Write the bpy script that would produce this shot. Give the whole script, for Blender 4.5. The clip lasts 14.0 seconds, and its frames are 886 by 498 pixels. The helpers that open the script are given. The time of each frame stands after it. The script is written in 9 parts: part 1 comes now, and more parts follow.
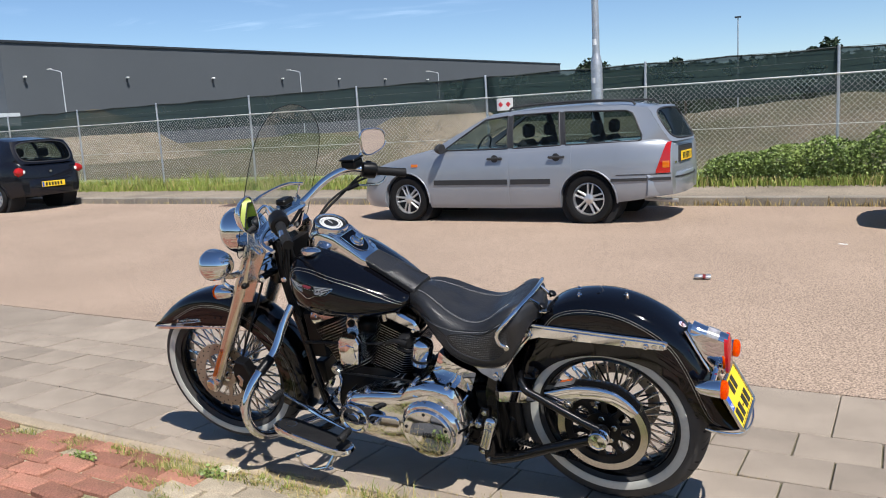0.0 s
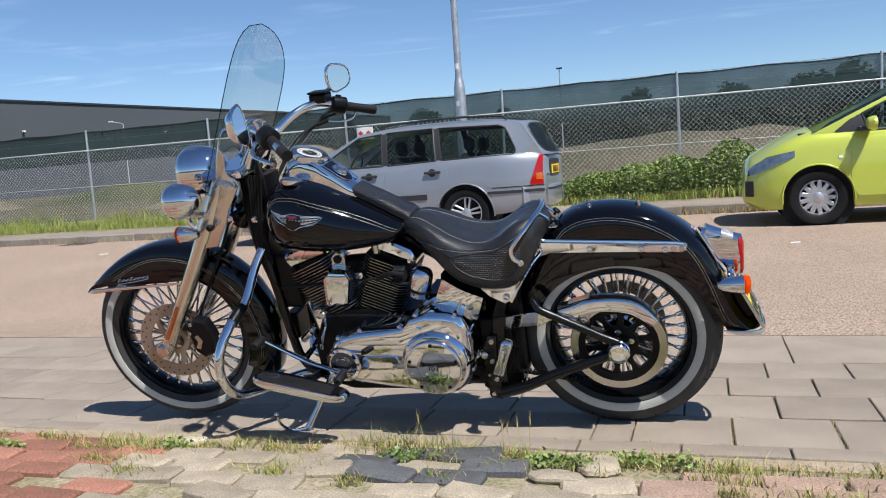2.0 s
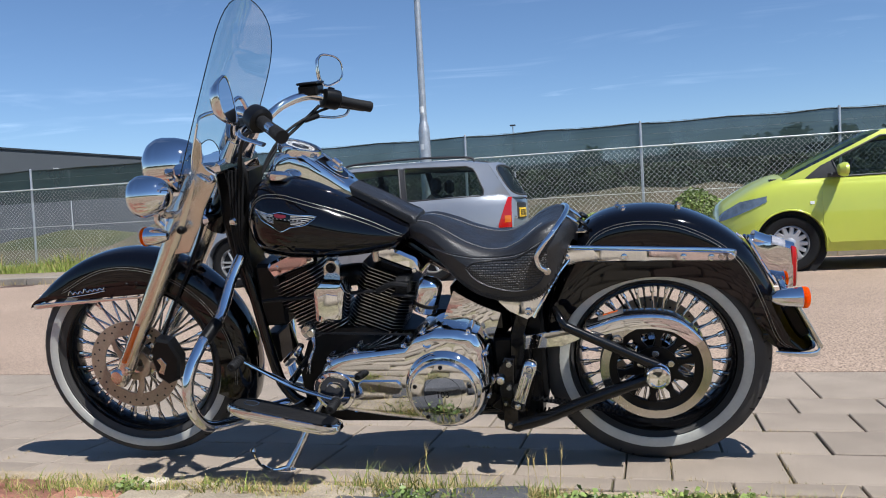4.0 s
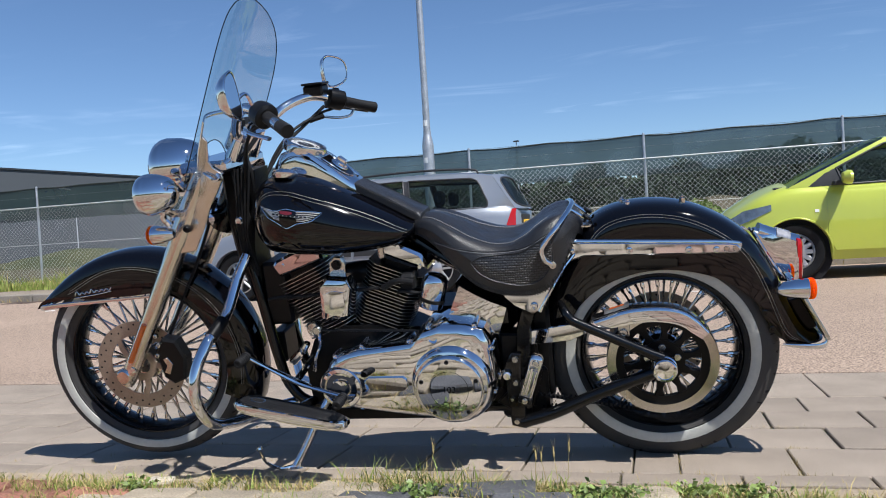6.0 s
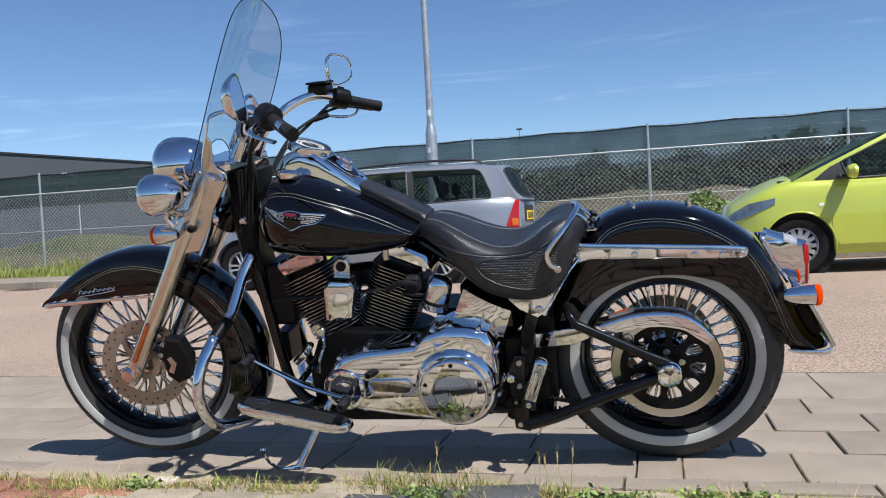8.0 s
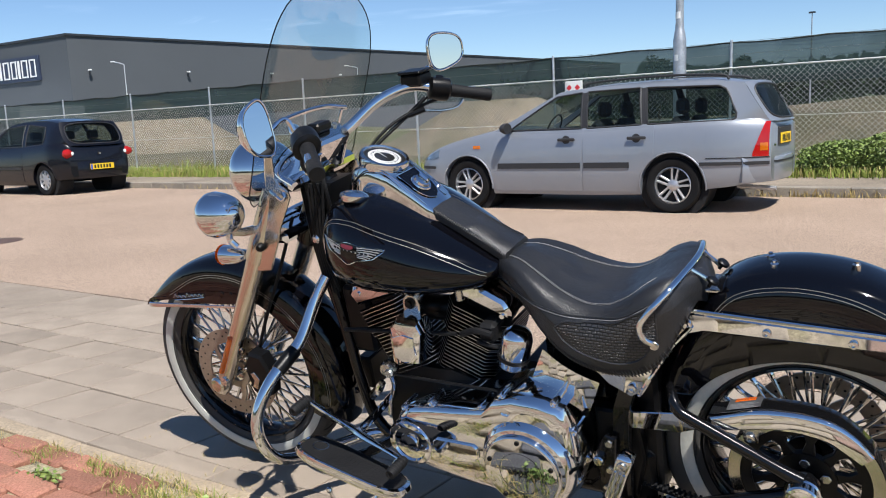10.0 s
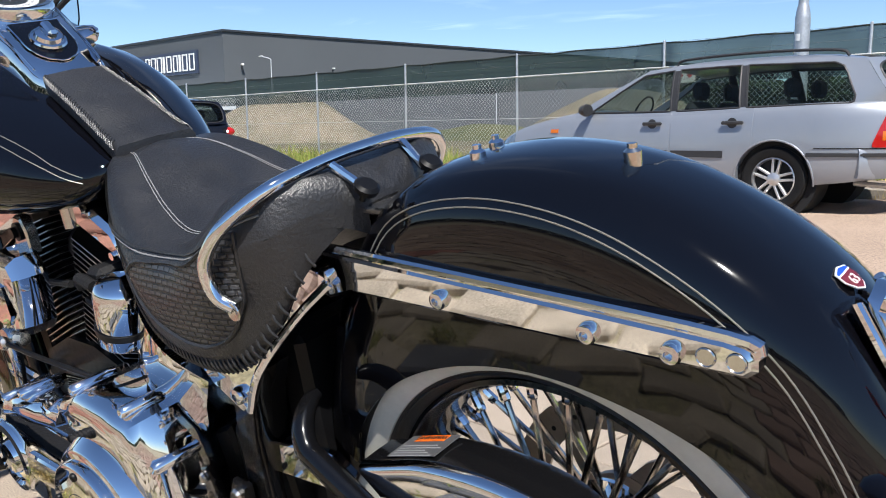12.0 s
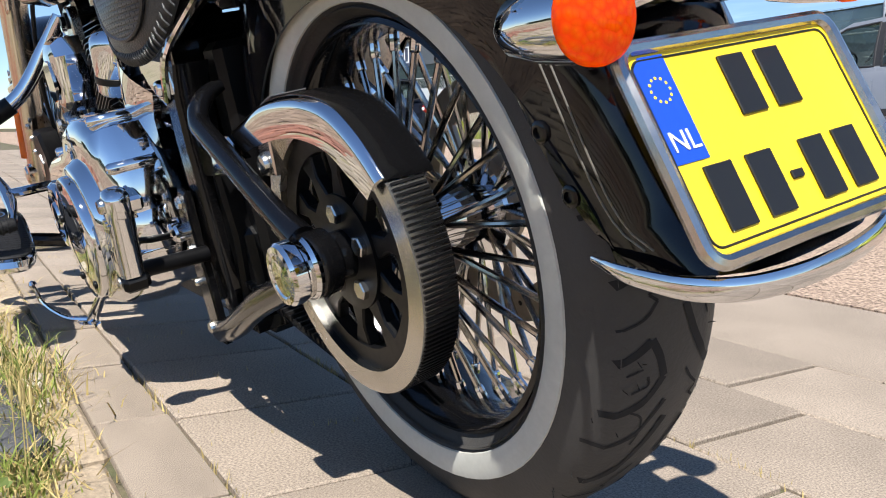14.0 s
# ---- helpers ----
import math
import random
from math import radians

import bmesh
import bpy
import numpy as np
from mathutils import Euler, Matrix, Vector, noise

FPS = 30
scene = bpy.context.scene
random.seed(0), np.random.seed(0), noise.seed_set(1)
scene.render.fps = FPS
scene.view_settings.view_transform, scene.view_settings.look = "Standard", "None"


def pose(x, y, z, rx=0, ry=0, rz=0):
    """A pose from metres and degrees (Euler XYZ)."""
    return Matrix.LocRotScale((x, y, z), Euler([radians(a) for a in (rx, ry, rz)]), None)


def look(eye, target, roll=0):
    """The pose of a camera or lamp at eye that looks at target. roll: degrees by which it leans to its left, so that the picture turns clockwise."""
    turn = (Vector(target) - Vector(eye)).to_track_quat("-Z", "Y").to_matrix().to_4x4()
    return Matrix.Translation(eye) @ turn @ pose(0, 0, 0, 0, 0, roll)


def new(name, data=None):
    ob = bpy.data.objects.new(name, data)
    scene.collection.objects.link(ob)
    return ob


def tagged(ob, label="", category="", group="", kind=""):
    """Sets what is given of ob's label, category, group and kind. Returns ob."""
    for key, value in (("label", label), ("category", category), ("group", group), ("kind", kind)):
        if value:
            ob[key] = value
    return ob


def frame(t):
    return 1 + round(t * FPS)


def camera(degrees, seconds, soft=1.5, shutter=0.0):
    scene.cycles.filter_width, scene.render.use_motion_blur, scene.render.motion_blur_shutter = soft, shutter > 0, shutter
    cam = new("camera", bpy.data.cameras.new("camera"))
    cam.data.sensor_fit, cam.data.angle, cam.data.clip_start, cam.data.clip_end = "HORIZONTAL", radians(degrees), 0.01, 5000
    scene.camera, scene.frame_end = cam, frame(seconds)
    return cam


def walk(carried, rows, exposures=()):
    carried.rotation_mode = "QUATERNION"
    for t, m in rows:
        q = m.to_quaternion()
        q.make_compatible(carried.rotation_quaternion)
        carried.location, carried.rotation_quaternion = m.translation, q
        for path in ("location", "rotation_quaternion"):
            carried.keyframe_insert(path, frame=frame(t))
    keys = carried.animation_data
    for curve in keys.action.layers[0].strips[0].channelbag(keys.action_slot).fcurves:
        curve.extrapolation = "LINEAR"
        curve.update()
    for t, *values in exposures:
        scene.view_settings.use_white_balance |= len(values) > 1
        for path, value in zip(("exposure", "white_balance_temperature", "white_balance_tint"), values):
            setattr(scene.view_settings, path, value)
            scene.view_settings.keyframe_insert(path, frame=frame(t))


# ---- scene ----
cam = camera(57.4, 14.0, 1.0)
PATH = [
    (0, (0.85, -2.393, 1.34), (-0.139, -0.685, 1.021), -3.3),
    (0.5, (0.561, -2.498, 1.28), (-0.25, -0.702, 0.942), -3.9),
    (1, (0.331, -2.514, 1.178), (-0.326, -0.65, 0.871), -4.5),
    (1.5, (0.303, -2.541, 1.04), (-0.32, -0.66, 0.772), -4.5),
    (2, (0.281, -2.536, 0.92), (-0.338, -0.647, 0.704), -4.2),
    (2.5, (0.21, -2.475, 0.846), (-0.352, -0.562, 0.685), -3.0),
    (3, (0.113, -2.408, 0.807), (-0.389, -0.477, 0.677), -2.6),
    (3.5, (0.032, -2.331, 0.781), (-0.452, -0.394, 0.665), -2.9),
    (4, (0.0, -2.268, 0.756), (-0.496, -0.332, 0.669), -3.1),
    (6.5, (-0.004, -2.277, 0.69), (-0.508, -0.342, 0.646), -3.6),
    (7, (-0.002, -2.273, 0.688), (-0.505, -0.338, 0.638), -3.3),
    (7.5, (-0.002, -2.285, 0.692), (-0.503, -0.349, 0.64), -3.2),
    (8, (-0.011, -2.269, 0.74), (-0.522, -0.337, 0.664), -3.2),
    (10.5, (0.4, -1.357, 1.09), (-0.756, 0.241, 0.757), -2.6),
    (11, (0.497, -1.005, 1.003), (-0.61, 0.628, 0.675), -1.1),
    (11.5, (0.509, -0.725, 0.903), (-0.712, 0.825, 0.578), 0.2),
    (12, (0.441, -0.518, 0.768), (-0.922, 0.915, 0.472), -0.7),
    (12.5, (0.506, -0.42, 0.628), (-1.035, 0.821, 0.33), -2.9),
    (13, (0.621, -0.354, 0.53), (-1.013, 0.762, 0.241), -2.6),
    (13.5, (0.7, -0.321, 0.47), (-0.957, 0.757, 0.168), -1.6),
    (14, (0.754, -0.292, 0.423), (-0.924, 0.752, 0.117), -0.6),
]
walk(cam, [(t, look(eye, target, roll)) for t, eye, target, roll in PATH], [(0, 0.48, 6250, 10), (3, 0.42, 6050, 10), (8.2, 0.42, 6000, 10), (10.3, 0.57, 6250, 10), (11.5, 0.66, 6250, 10), (12.5, 0.95, 6350, 10), (14, 0.84, 6350, 10)])

# ---- world and sun ----
SUN_DIR = Vector((0.52, -0.36, 1.0)).normalized()
SUN_ELEV = math.asin(SUN_DIR.z)
world = bpy.data.worlds.new("sky")
scene.world = world
world.use_nodes = True
wn = world.node_tree.nodes
sky = wn.new("ShaderNodeTexSky")
sky.sky_type = "NISHITA"
sky.sun_disc = False
sky.sun_elevation = SUN_ELEV
sky.sun_rotation = math.atan2(SUN_DIR.x, SUN_DIR.y)
sky.air_density, sky.dust_density, sky.ozone_density = 0.85, 0.0, 5.0
wn["Background"].inputs["Strength"].default_value = 0.084
world.node_tree.links.new(sky.outputs[0], wn["Background"].inputs["Color"])
sun = new("sun", bpy.data.lights.new("sun", "SUN"))
sun.data.energy, sun.data.angle, sun.data.color = 5.0, radians(0.53), (1.0, 0.95, 0.87)
sun.matrix_world = look(SUN_DIR * 50, (0, 0, 0))
scene.view_settings.exposure = 0.0


# ---- materials ----
def material(name, color, rough=0.5, metal=0.0, coat=0.0, spec=0.5, vary=0.0, scale=5.0, fine=0.0, fine_scale=60.0,
             bump=0.0, bump_scale=80.0, color2=None, island=0.0, per_object=0.0, rough_vary=0.0, detail=4.0):
    """Principled surface with two scales of colour change, a fine relief and a little wear in the gloss."""
    m = bpy.data.materials.new(name)
    m.use_nodes = True
    nt = m.node_tree
    n, l = nt.nodes, nt.links
    b = n["Principled BSDF"]
    b.inputs["Roughness"].default_value = rough
    b.inputs["Metallic"].default_value = metal
    b.inputs["Coat Weight"].default_value = coat
    b.inputs["Coat Roughness"].default_value = 0.03
    b.inputs["Specular IOR Level"].default_value = spec
    c1 = (*color, 1)
    b.inputs["Base Color"].default_value = c1
    tex = n.new("ShaderNodeTexCoord")
    out = None

    def noise_tex(sc, det=detail, rg=0.6):
        t = n.new("ShaderNodeTexNoise")
        t.inputs["Scale"].default_value, t.inputs["Detail"].default_value, t.inputs["Roughness"].default_value = sc, det, rg
        l.new(tex.outputs["Object"], t.inputs["Vector"])
        return t

    if vary or color2:
        t = noise_tex(scale)
        r = n.new("ShaderNodeValToRGB")
        c2 = color2 or tuple(max(0.0, c * (1 - vary)) for c in color)
        r.color_ramp.elements[0].position, r.color_ramp.elements[1].position = 0.35, 0.65
        r.color_ramp.elements[0].color, r.color_ramp.elements[1].color = (*c2, 1), c1
        l.new(t.outputs["Fac"], r.inputs["Fac"])
        out = r.outputs["Color"]
    if fine:
        t = noise_tex(fine_scale, 3.0, 0.7)
        r = n.new("ShaderNodeMapRange")
        r.inputs["From Min"].default_value, r.inputs["From Max"].default_value = 0.3, 0.7
        r.inputs["To Min"].default_value, r.inputs["To Max"].default_value = 1 - fine, 1 + fine
        l.new(t.outputs["Fac"], r.inputs["Value"])
        mx = n.new("ShaderNodeMix")
        mx.data_type, mx.blend_type = "RGBA", "MULTIPLY"
        mx.inputs["Factor"].default_value = 1.0
        if out:
            l.new(out, mx.inputs["A"])
        else:
            mx.inputs["A"].default_value = c1
        l.new(r.outputs["Result"], mx.inputs["B"])
        out = mx.outputs["Result"]
    if island or per_object:
        src = n.new("ShaderNodeObjectInfo").outputs["Random"] if per_object else n.new("ShaderNodeNewGeometry").outputs["Random Per Island"]
        k = per_object or island
        r = n.new("ShaderNodeMapRange")
        r.inputs["To Min"].default_value, r.inputs["To Max"].default_value = 1 - k, 1 + k
        l.new(src, r.inputs["Value"])
        mx = n.new("ShaderNodeMix")
        mx.data_type, mx.blend_type = "RGBA", "MULTIPLY"
        mx.inputs["Factor"].default_value = 1.0
        if out:
            l.new(out, mx.inputs["A"])
        else:
            mx.inputs["A"].default_value = c1
        l.new(r.outputs["Result"], mx.inputs["B"])
        out = mx.outputs["Result"]
    if out:
        l.new(out, b.inputs["Base Color"])
    if rough_vary:
        t = noise_tex(scale * 3)
        r = n.new("ShaderNodeMapRange")
        r.inputs["From Min"].default_value, r.inputs["From Max"].default_value = 0.35, 0.7
        r.inputs["To Min"].default_value, r.inputs["To Max"].default_value = max(0.0, rough - rough_vary), rough + rough_vary
        l.new(t.outputs["Fac"], r.inputs["Value"])
        l.new(r.outputs["Result"], b.inputs["Roughness"])
    if bump:
        t = noise_tex(bump_scale, 3.0)
        bp = n.new("ShaderNodeBump")
        bp.inputs["Strength"].default_value = bump
        bp.inputs["Distance"].default_value = 0.01
        l.new(t.outputs["Fac"], bp.inputs["Height"])
        l.new(bp.outputs["Normal"], b.inputs["Normal"])
    return m


def glassy(name, color, clear, rough=0.02, gloss=1.0):
    """Thin pane: clear share passes straight through, tinted; the rest mirrors by Fresnel."""
    m = bpy.data.materials.new(name)
    m.use_nodes = True
    n, l = m.node_tree.nodes, m.node_tree.links
    n.remove(n["Principled BSDF"])
    tr, gl, df = n.new("ShaderNodeBsdfTransparent"), n.new("ShaderNodeBsdfGlossy"), n.new("ShaderNodeBsdfDiffuse")
    tr.inputs["Color"].default_value = (*color, 1)
    gl.inputs["Roughness"].default_value = rough
    df.inputs["Color"].default_value = (*[c * 0.3 for c in color], 1)
    m1, m2, fr = n.new("ShaderNodeMixShader"), n.new("ShaderNodeMixShader"), n.new("ShaderNodeFresnel")
    fr.inputs["IOR"].default_value = 1.45
    mul = n.new("ShaderNodeMath")
    mul.operation = "MULTIPLY"
    mul.inputs[1].default_value = gloss
    m1.inputs[0].default_value = clear
    l.new(df.outputs[0], m1.inputs[1])
    l.new(tr.outputs[0], m1.inputs[2])
    l.new(fr.outputs[0], mul.inputs[0])
    l.new(mul.outputs[0], m2.inputs[0])
    l.new(m1.outputs[0], m2.inputs[1])
    l.new(gl.outputs[0], m2.inputs[2])
    l.new(m2.outputs[0], n["Material Output"].inputs["Surface"])
    return m


def lens(name, color, rough=0.08, fluted=False):
    """Coloured see-through plastic of a lamp."""
    m = material(name, color, rough=rough, coat=1.0)
    b = m.node_tree.nodes["Principled BSDF"]
    n, l = m.node_tree.nodes, m.node_tree.links
    tr, mx = n.new("ShaderNodeBsdfTranslucent"), n.new("ShaderNodeMixShader")
    tr.inputs["Color"].default_value = (*color, 1)
    mx.inputs[0].default_value = 0.85 if fluted else 0.4
    if fluted:
        tc, wv, bp = n.new("ShaderNodeTexCoord"), n.new("ShaderNodeTexVoronoi"), n.new("ShaderNodeBump")
        wv.inputs["Scale"].default_value = 190.0
        # Brighter orange cells are painted in for light caught by the flutes.
        glow_ramp = n.new("ShaderNodeValToRGB")
        glow_ramp.color_ramp.elements[0].position, glow_ramp.color_ramp.elements[1].position = 0.15, 0.75
        glow_ramp.color_ramp.elements[0].color, glow_ramp.color_ramp.elements[1].color = (1.0, 0.42, 0.0, 1), (1.0, 0.19, 0.0, 1)
        l.new(wv.outputs["Distance"], glow_ramp.inputs["Fac"])
        l.new(glow_ramp.outputs["Color"], tr.inputs["Color"])
        bp.inputs["Strength"].default_value, bp.inputs["Distance"].default_value = 0.5, 0.004
        l.new(tc.outputs["Object"], wv.inputs["Vector"])
        l.new(wv.outputs["Distance"], bp.inputs["Height"])
        l.new(bp.outputs["Normal"], tr.inputs["Normal"])
    l.new(b.outputs[0], mx.inputs[1])
    l.new(tr.outputs[0], mx.inputs[2])
    l.new(mx.outputs[0], n["Material Output"].inputs["Surface"])
    return m


M_ASPHALT = material("asphalt_chippings", (0.345, 0.257, 0.194), 0.9, vary=0.15, scale=0.6, fine=0.85, fine_scale=95, bump=0.5, bump_scale=90, spec=0.2)
M_BANK = material("dry_bank_earth", (0.115, 0.096, 0.068), 0.95, color2=(0.06, 0.058, 0.034), scale=0.5, fine=0.4, fine_scale=7, bump=0.6, bump_scale=9, spec=0.1)
M_GROUND = material("dry_field_earth", (0.115, 0.098, 0.064), 0.95, color2=(0.075, 0.07, 0.04), scale=0.35, fine=0.5, fine_scale=6, bump=0.5, bump_scale=8, spec=0.1)
M_MOUND = material("heaped_sandy_earth", (0.185, 0.152, 0.110), 0.95, color2=(0.10, 0.09, 0.058), scale=0.5, fine=0.4, fine_scale=7, bump=0.6, bump_scale=9, spec=0.1)
M_TILE = material("grey_concrete_slab", (0.298, 0.245, 0.194), 0.85, vary=0.22, scale=3.0, fine=0.55, fine_scale=330, bump=0.05, bump_scale=300, per_object=0.12, spec=0.25)
M_TILE_FAR = material("grey_concrete_slab_joined", (0.298, 0.245, 0.194), 0.85, vary=0.22, scale=3.0, fine=0.55, fine_scale=330, bump=0.05, bump_scale=300, island=0.12, spec=0.25)
M_JOINT = material("joint_sand_and_moss", (0.135, 0.108, 0.07), 0.95, color2=(0.07, 0.072, 0.032), scale=9, fine=0.4, fine_scale=60, bump=0.5, bump_scale=120)
M_KERB = material("weathered_kerb_concrete", (0.29, 0.255, 0.21), 0.9, vary=0.35, scale=1.6, fine=0.25, fine_scale=70, bump=0.3, bump_scale=60, per_object=0.15)
M_FARPAVE = material("sandy_worn_footway", (0.28, 0.232, 0.18), 0.9, vary=0.3, scale=0.8, fine=0.3, fine_scale=30, bump=0.3, bump_scale=40, spec=0.2)
M_BRICK = material("red_clay_paver", (0.33, 0.150, 0.105), 0.85, color2=(0.25, 0.125, 0.085), scale=9, fine=0.3, fine_scale=110, bump=0.35, bump_scale=130, per_object=0.3, spec=0.2)
M_PAVER_FAR = material("dusty_brown_paver", (0.33, 0.245, 0.175), 0.85, color2=(0.25, 0.175, 0.12), scale=2.0, fine=0.3, fine_scale=60, island=0.28, spec=0.2)
M_PINKPAVER = material("dusty_pink_paver", (0.36, 0.245, 0.185), 0.85, color2=(0.27, 0.185, 0.14), scale=9, fine=0.3, fine_scale=120, bump=0.3, bump_scale=130, per_object=0.16, spec=0.2)
M_COBBLE = material("dark_basalt_sett", (0.095, 0.095, 0.10), 0.8, vary=0.3, scale=8, fine=0.35, fine_scale=150, bump=0.4, bump_scale=120, per_object=0.2)
M_STONE = material("sand_coloured_sett", (0.38, 0.315, 0.23), 0.85, vary=0.3, scale=8, fine=0.3, fine_scale=150, bump=0.4, bump_scale=120, per_object=0.18)
M_SOIL = material("sandy_soil_and_litter", (0.34, 0.28, 0.195), 0.95, color2=(0.23, 0.205, 0.11), scale=5, fine=0.45, fine_scale=70, bump=0.6, bump_scale=90)
M_GRASS = material("fresh_grass", (0.24, 0.29, 0.06), 0.6, vary=0.35, scale=2.0, island=0.35, spec=0.3)
M_STRAW = material("dry_straw_grass", (0.42, 0.33, 0.14), 0.7, island=0.3, spec=0.3)
M_LEAF = material("bramble_leaf", (0.21, 0.27, 0.07), 0.5, color2=(0.12, 0.175, 0.042), scale=2.5, island=0.45, spec=0.4)
M_TREE_LEAF = material("tree_leaf", (0.026, 0.043, 0.020), 0.6, island=0.4, spec=0.3)
M_BARK = material("grey_bark", (0.13, 0.10, 0.07), 0.9, vary=0.3, scale=6, bump=0.5, bump_scale=30)
M_GALV = material("galvanised_steel", (0.52, 0.53, 0.54), 0.42, metal=0.7, vary=0.2, scale=14, fine=0.12, fine_scale=60)
M_WIRE = material("galvanised_wire", (0.62, 0.62, 0.60), 0.5, metal=0.35)
M_WALLGREY = material("anthracite_cladding", (0.085, 0.093, 0.102), 0.6, vary=0.07, scale=0.1, spec=0.4)
M_ROOFTRIM = material("dark_roof_trim", (0.03, 0.033, 0.038), 0.4)
M_WHITEPAINT = material("white_paint", (0.78, 0.78, 0.76), 0.45, vary=0.08, scale=6)
M_NAVY = material("navy_sign_panel", (0.03, 0.04, 0.075), 0.4)
M_BLUESKIN = material("pale_steel_canopy", (0.55, 0.58, 0.60), 0.4, vary=0.1, scale=2)

M_NET = bpy.data.materials.new("dark_green_shade_net")
M_NET.use_nodes = True
_n, _l = M_NET.node_tree.nodes, M_NET.node_tree.links
_b = _n["Principled BSDF"]
_b.inputs["Base Color"].default_value = (0.014, 0.036, 0.034, 1)
_b.inputs["Roughness"].default_value = 0.75
_t, _mix, _tc, _ns, _mr = (_n.new(k) for k in ("ShaderNodeBsdfTransparent", "ShaderNodeMixShader", "ShaderNodeTexCoord", "ShaderNodeTexNoise", "ShaderNodeMapRange"))
_ns.inputs["Scale"].default_value = 1.3
_mr.inputs["From Min"].default_value, _mr.inputs["From Max"].default_value = 0.3, 0.7
_mr.inputs["To Min"].default_value, _mr.inputs["To Max"].default_value = 0.08, 0.17
_l.new(_tc.outputs["Object"], _ns.inputs["Vector"])
_l.new(_ns.outputs["Fac"], _mr.inputs["Value"])
_l.new(_mr.outputs["Result"], _mix.inputs[0])
_l.new(_b.outputs[0], _mix.inputs[1])
_l.new(_t.outputs[0], _mix.inputs[2])
_l.new(_mix.outputs[0], _n["Material Output"].inputs["Surface"])


# ---- geometry helpers ----
def finish(me, smooth=35):
    if smooth:
        me.shade_smooth()
        me.set_sharp_from_angle(angle=radians(smooth))
    return me


def mesh_of(name, verts, faces, mat=None, smooth=35):
    me = bpy.data.meshes.new(name)
    me.from_pydata([tuple(v) for v in verts], [], [tuple(f) for f in faces])
    me.validate()
    bm = bmesh.new()
    bm.from_mesh(me)
    bmesh.ops.recalc_face_normals(bm, faces=bm.faces)
    bm.to_mesh(me)
    bm.free()
    if mat:
        me.materials.append(mat)
    return finish(me, smooth)


def raw_mesh(name, verts, faces, mat, smooth=0):
    me = bpy.data.meshes.new(name)
    me.from_pydata(verts, [], faces)
    me.materials.append(mat)
    return finish(me, smooth)


class Geo:
    """Collects several solids into one mesh."""

    def __init__(self):
        self.v, self.f = [], []

    def add(self, vf, m=None):
        v, f = vf
        k = len(self.v)
        self.v += [m @ Vector(p) for p in v] if m is not None else [Vector(p) for p in v]
        self.f += [[k + i for i in q] for q in f]
        return self

    def mesh(self, name, mat, smooth=35):
        return mesh_of(name, self.v, self.f, mat, smooth)


def part(name, geo, mat, parent, label="", smooth=35, m=None):
    me = geo if isinstance(geo, bpy.types.Mesh) else (geo if isinstance(geo, Geo) else Geo().add(geo)).mesh(name, mat, smooth)
    ob = new(name, me)
    ob.parent = parent
    if m is not None:
        ob.matrix_basis = m
    if label:
        tagged(ob, label)
    return ob


def thing(name, geo, mat, label, category, group="", kind="", smooth=35, m=None):
    me = geo if isinstance(geo, bpy.types.Mesh) else (geo if isinstance(geo, Geo) else Geo().add(geo)).mesh(name, mat, smooth)
    ob = new(name, me)
    if m is not None:
        ob.matrix_basis = m
    return tagged(ob, label, category, group, kind)


def empty_thing(name, m, label, category, group=""):
    ob = new(name)
    ob.matrix_basis = m
    return tagged(ob, label, category, group)


def box(x0, x1, y0, y1, z0, z1, b=0.0):
    """A block with chamfered edges of width b."""
    if b <= 0:
        v = [(x, y, z) for x in (x0, x1) for y in (y0, y1) for z in (z0, z1)]
        return v, [(0, 1, 3, 2), (4, 6, 7, 5), (0, 4, 5, 1), (2, 3, 7, 6), (0, 2, 6, 4), (1, 5, 7, 3)]
    v, f = [], []
    cs = [(x0, x1), (y0, y1), (z0, z1)]
    idx = {}
    for ix in (0, 1):
        for iy in (0, 1):
            for iz in (0, 1):
                s = (ix, iy, iz)
                for ax in range(3):
                    p = [cs[k][s[k]] + (0 if k == ax else (b if s[k] == 0 else -b)) for k in range(3)]
                    idx[s, ax] = len(v)
                    v.append(tuple(p))
    for ax in range(3):
        a, c = [k for k in range(3) if k != ax]
        for side in (0, 1):
            q = []
            for sa, sc in ((0, 0), (1, 0), (1, 1), (0, 1)):
                s = [0, 0, 0]
                s[ax], s[a], s[c] = side, sa, sc
                q.append(idx[tuple(s), ax])
            f.append(q)
        for sa in (0, 1):
            for sc in (0, 1):
                s0, s1 = [0, 0, 0], [0, 0, 0]
                s0[ax], s1[ax] = 0, 1
                s0[a] = s1[a] = sa
                s0[c] = s1[c] = sc
                s0, s1 = tuple(s0), tuple(s1)
                f.append([idx[s0, a], idx[s1, a], idx[s1, c], idx[s0, c]])
    for ix in (0, 1):
        for iy in (0, 1):
            for iz in (0, 1):
                f.append([idx[(ix, iy, iz), k] for k in range(3)])
    return v, f


def lathe(profile, n=32, m=None, closed=False):
    """Turns (radius, height) points round the z axis; m places it."""
    v, f = [], []
    for r, h in profile:
        for i in range(n):
            a = 2 * math.pi * i / n
            v.append((r * math.cos(a), r * math.sin(a), h))
    k = len(profile)
    for j in range(k if closed else k - 1):
        for i in range(n):
            a, b = j * n + i, j * n + (i + 1) % n
            c, d = ((j + 1) % k) * n + (i + 1) % n, ((j + 1) % k) * n + i
            f.append((a, b, c, d))
    if not closed:
        if profile[0][0] > 1e-6:
            f.append(list(range(n))[::-1])
        if profile[-1][0] > 1e-6:
            f.append([(k - 1) * n + i for i in range(n)])
    if m is not None:
        v = [tuple(m @ Vector(p)) for p in v]
    return v, f


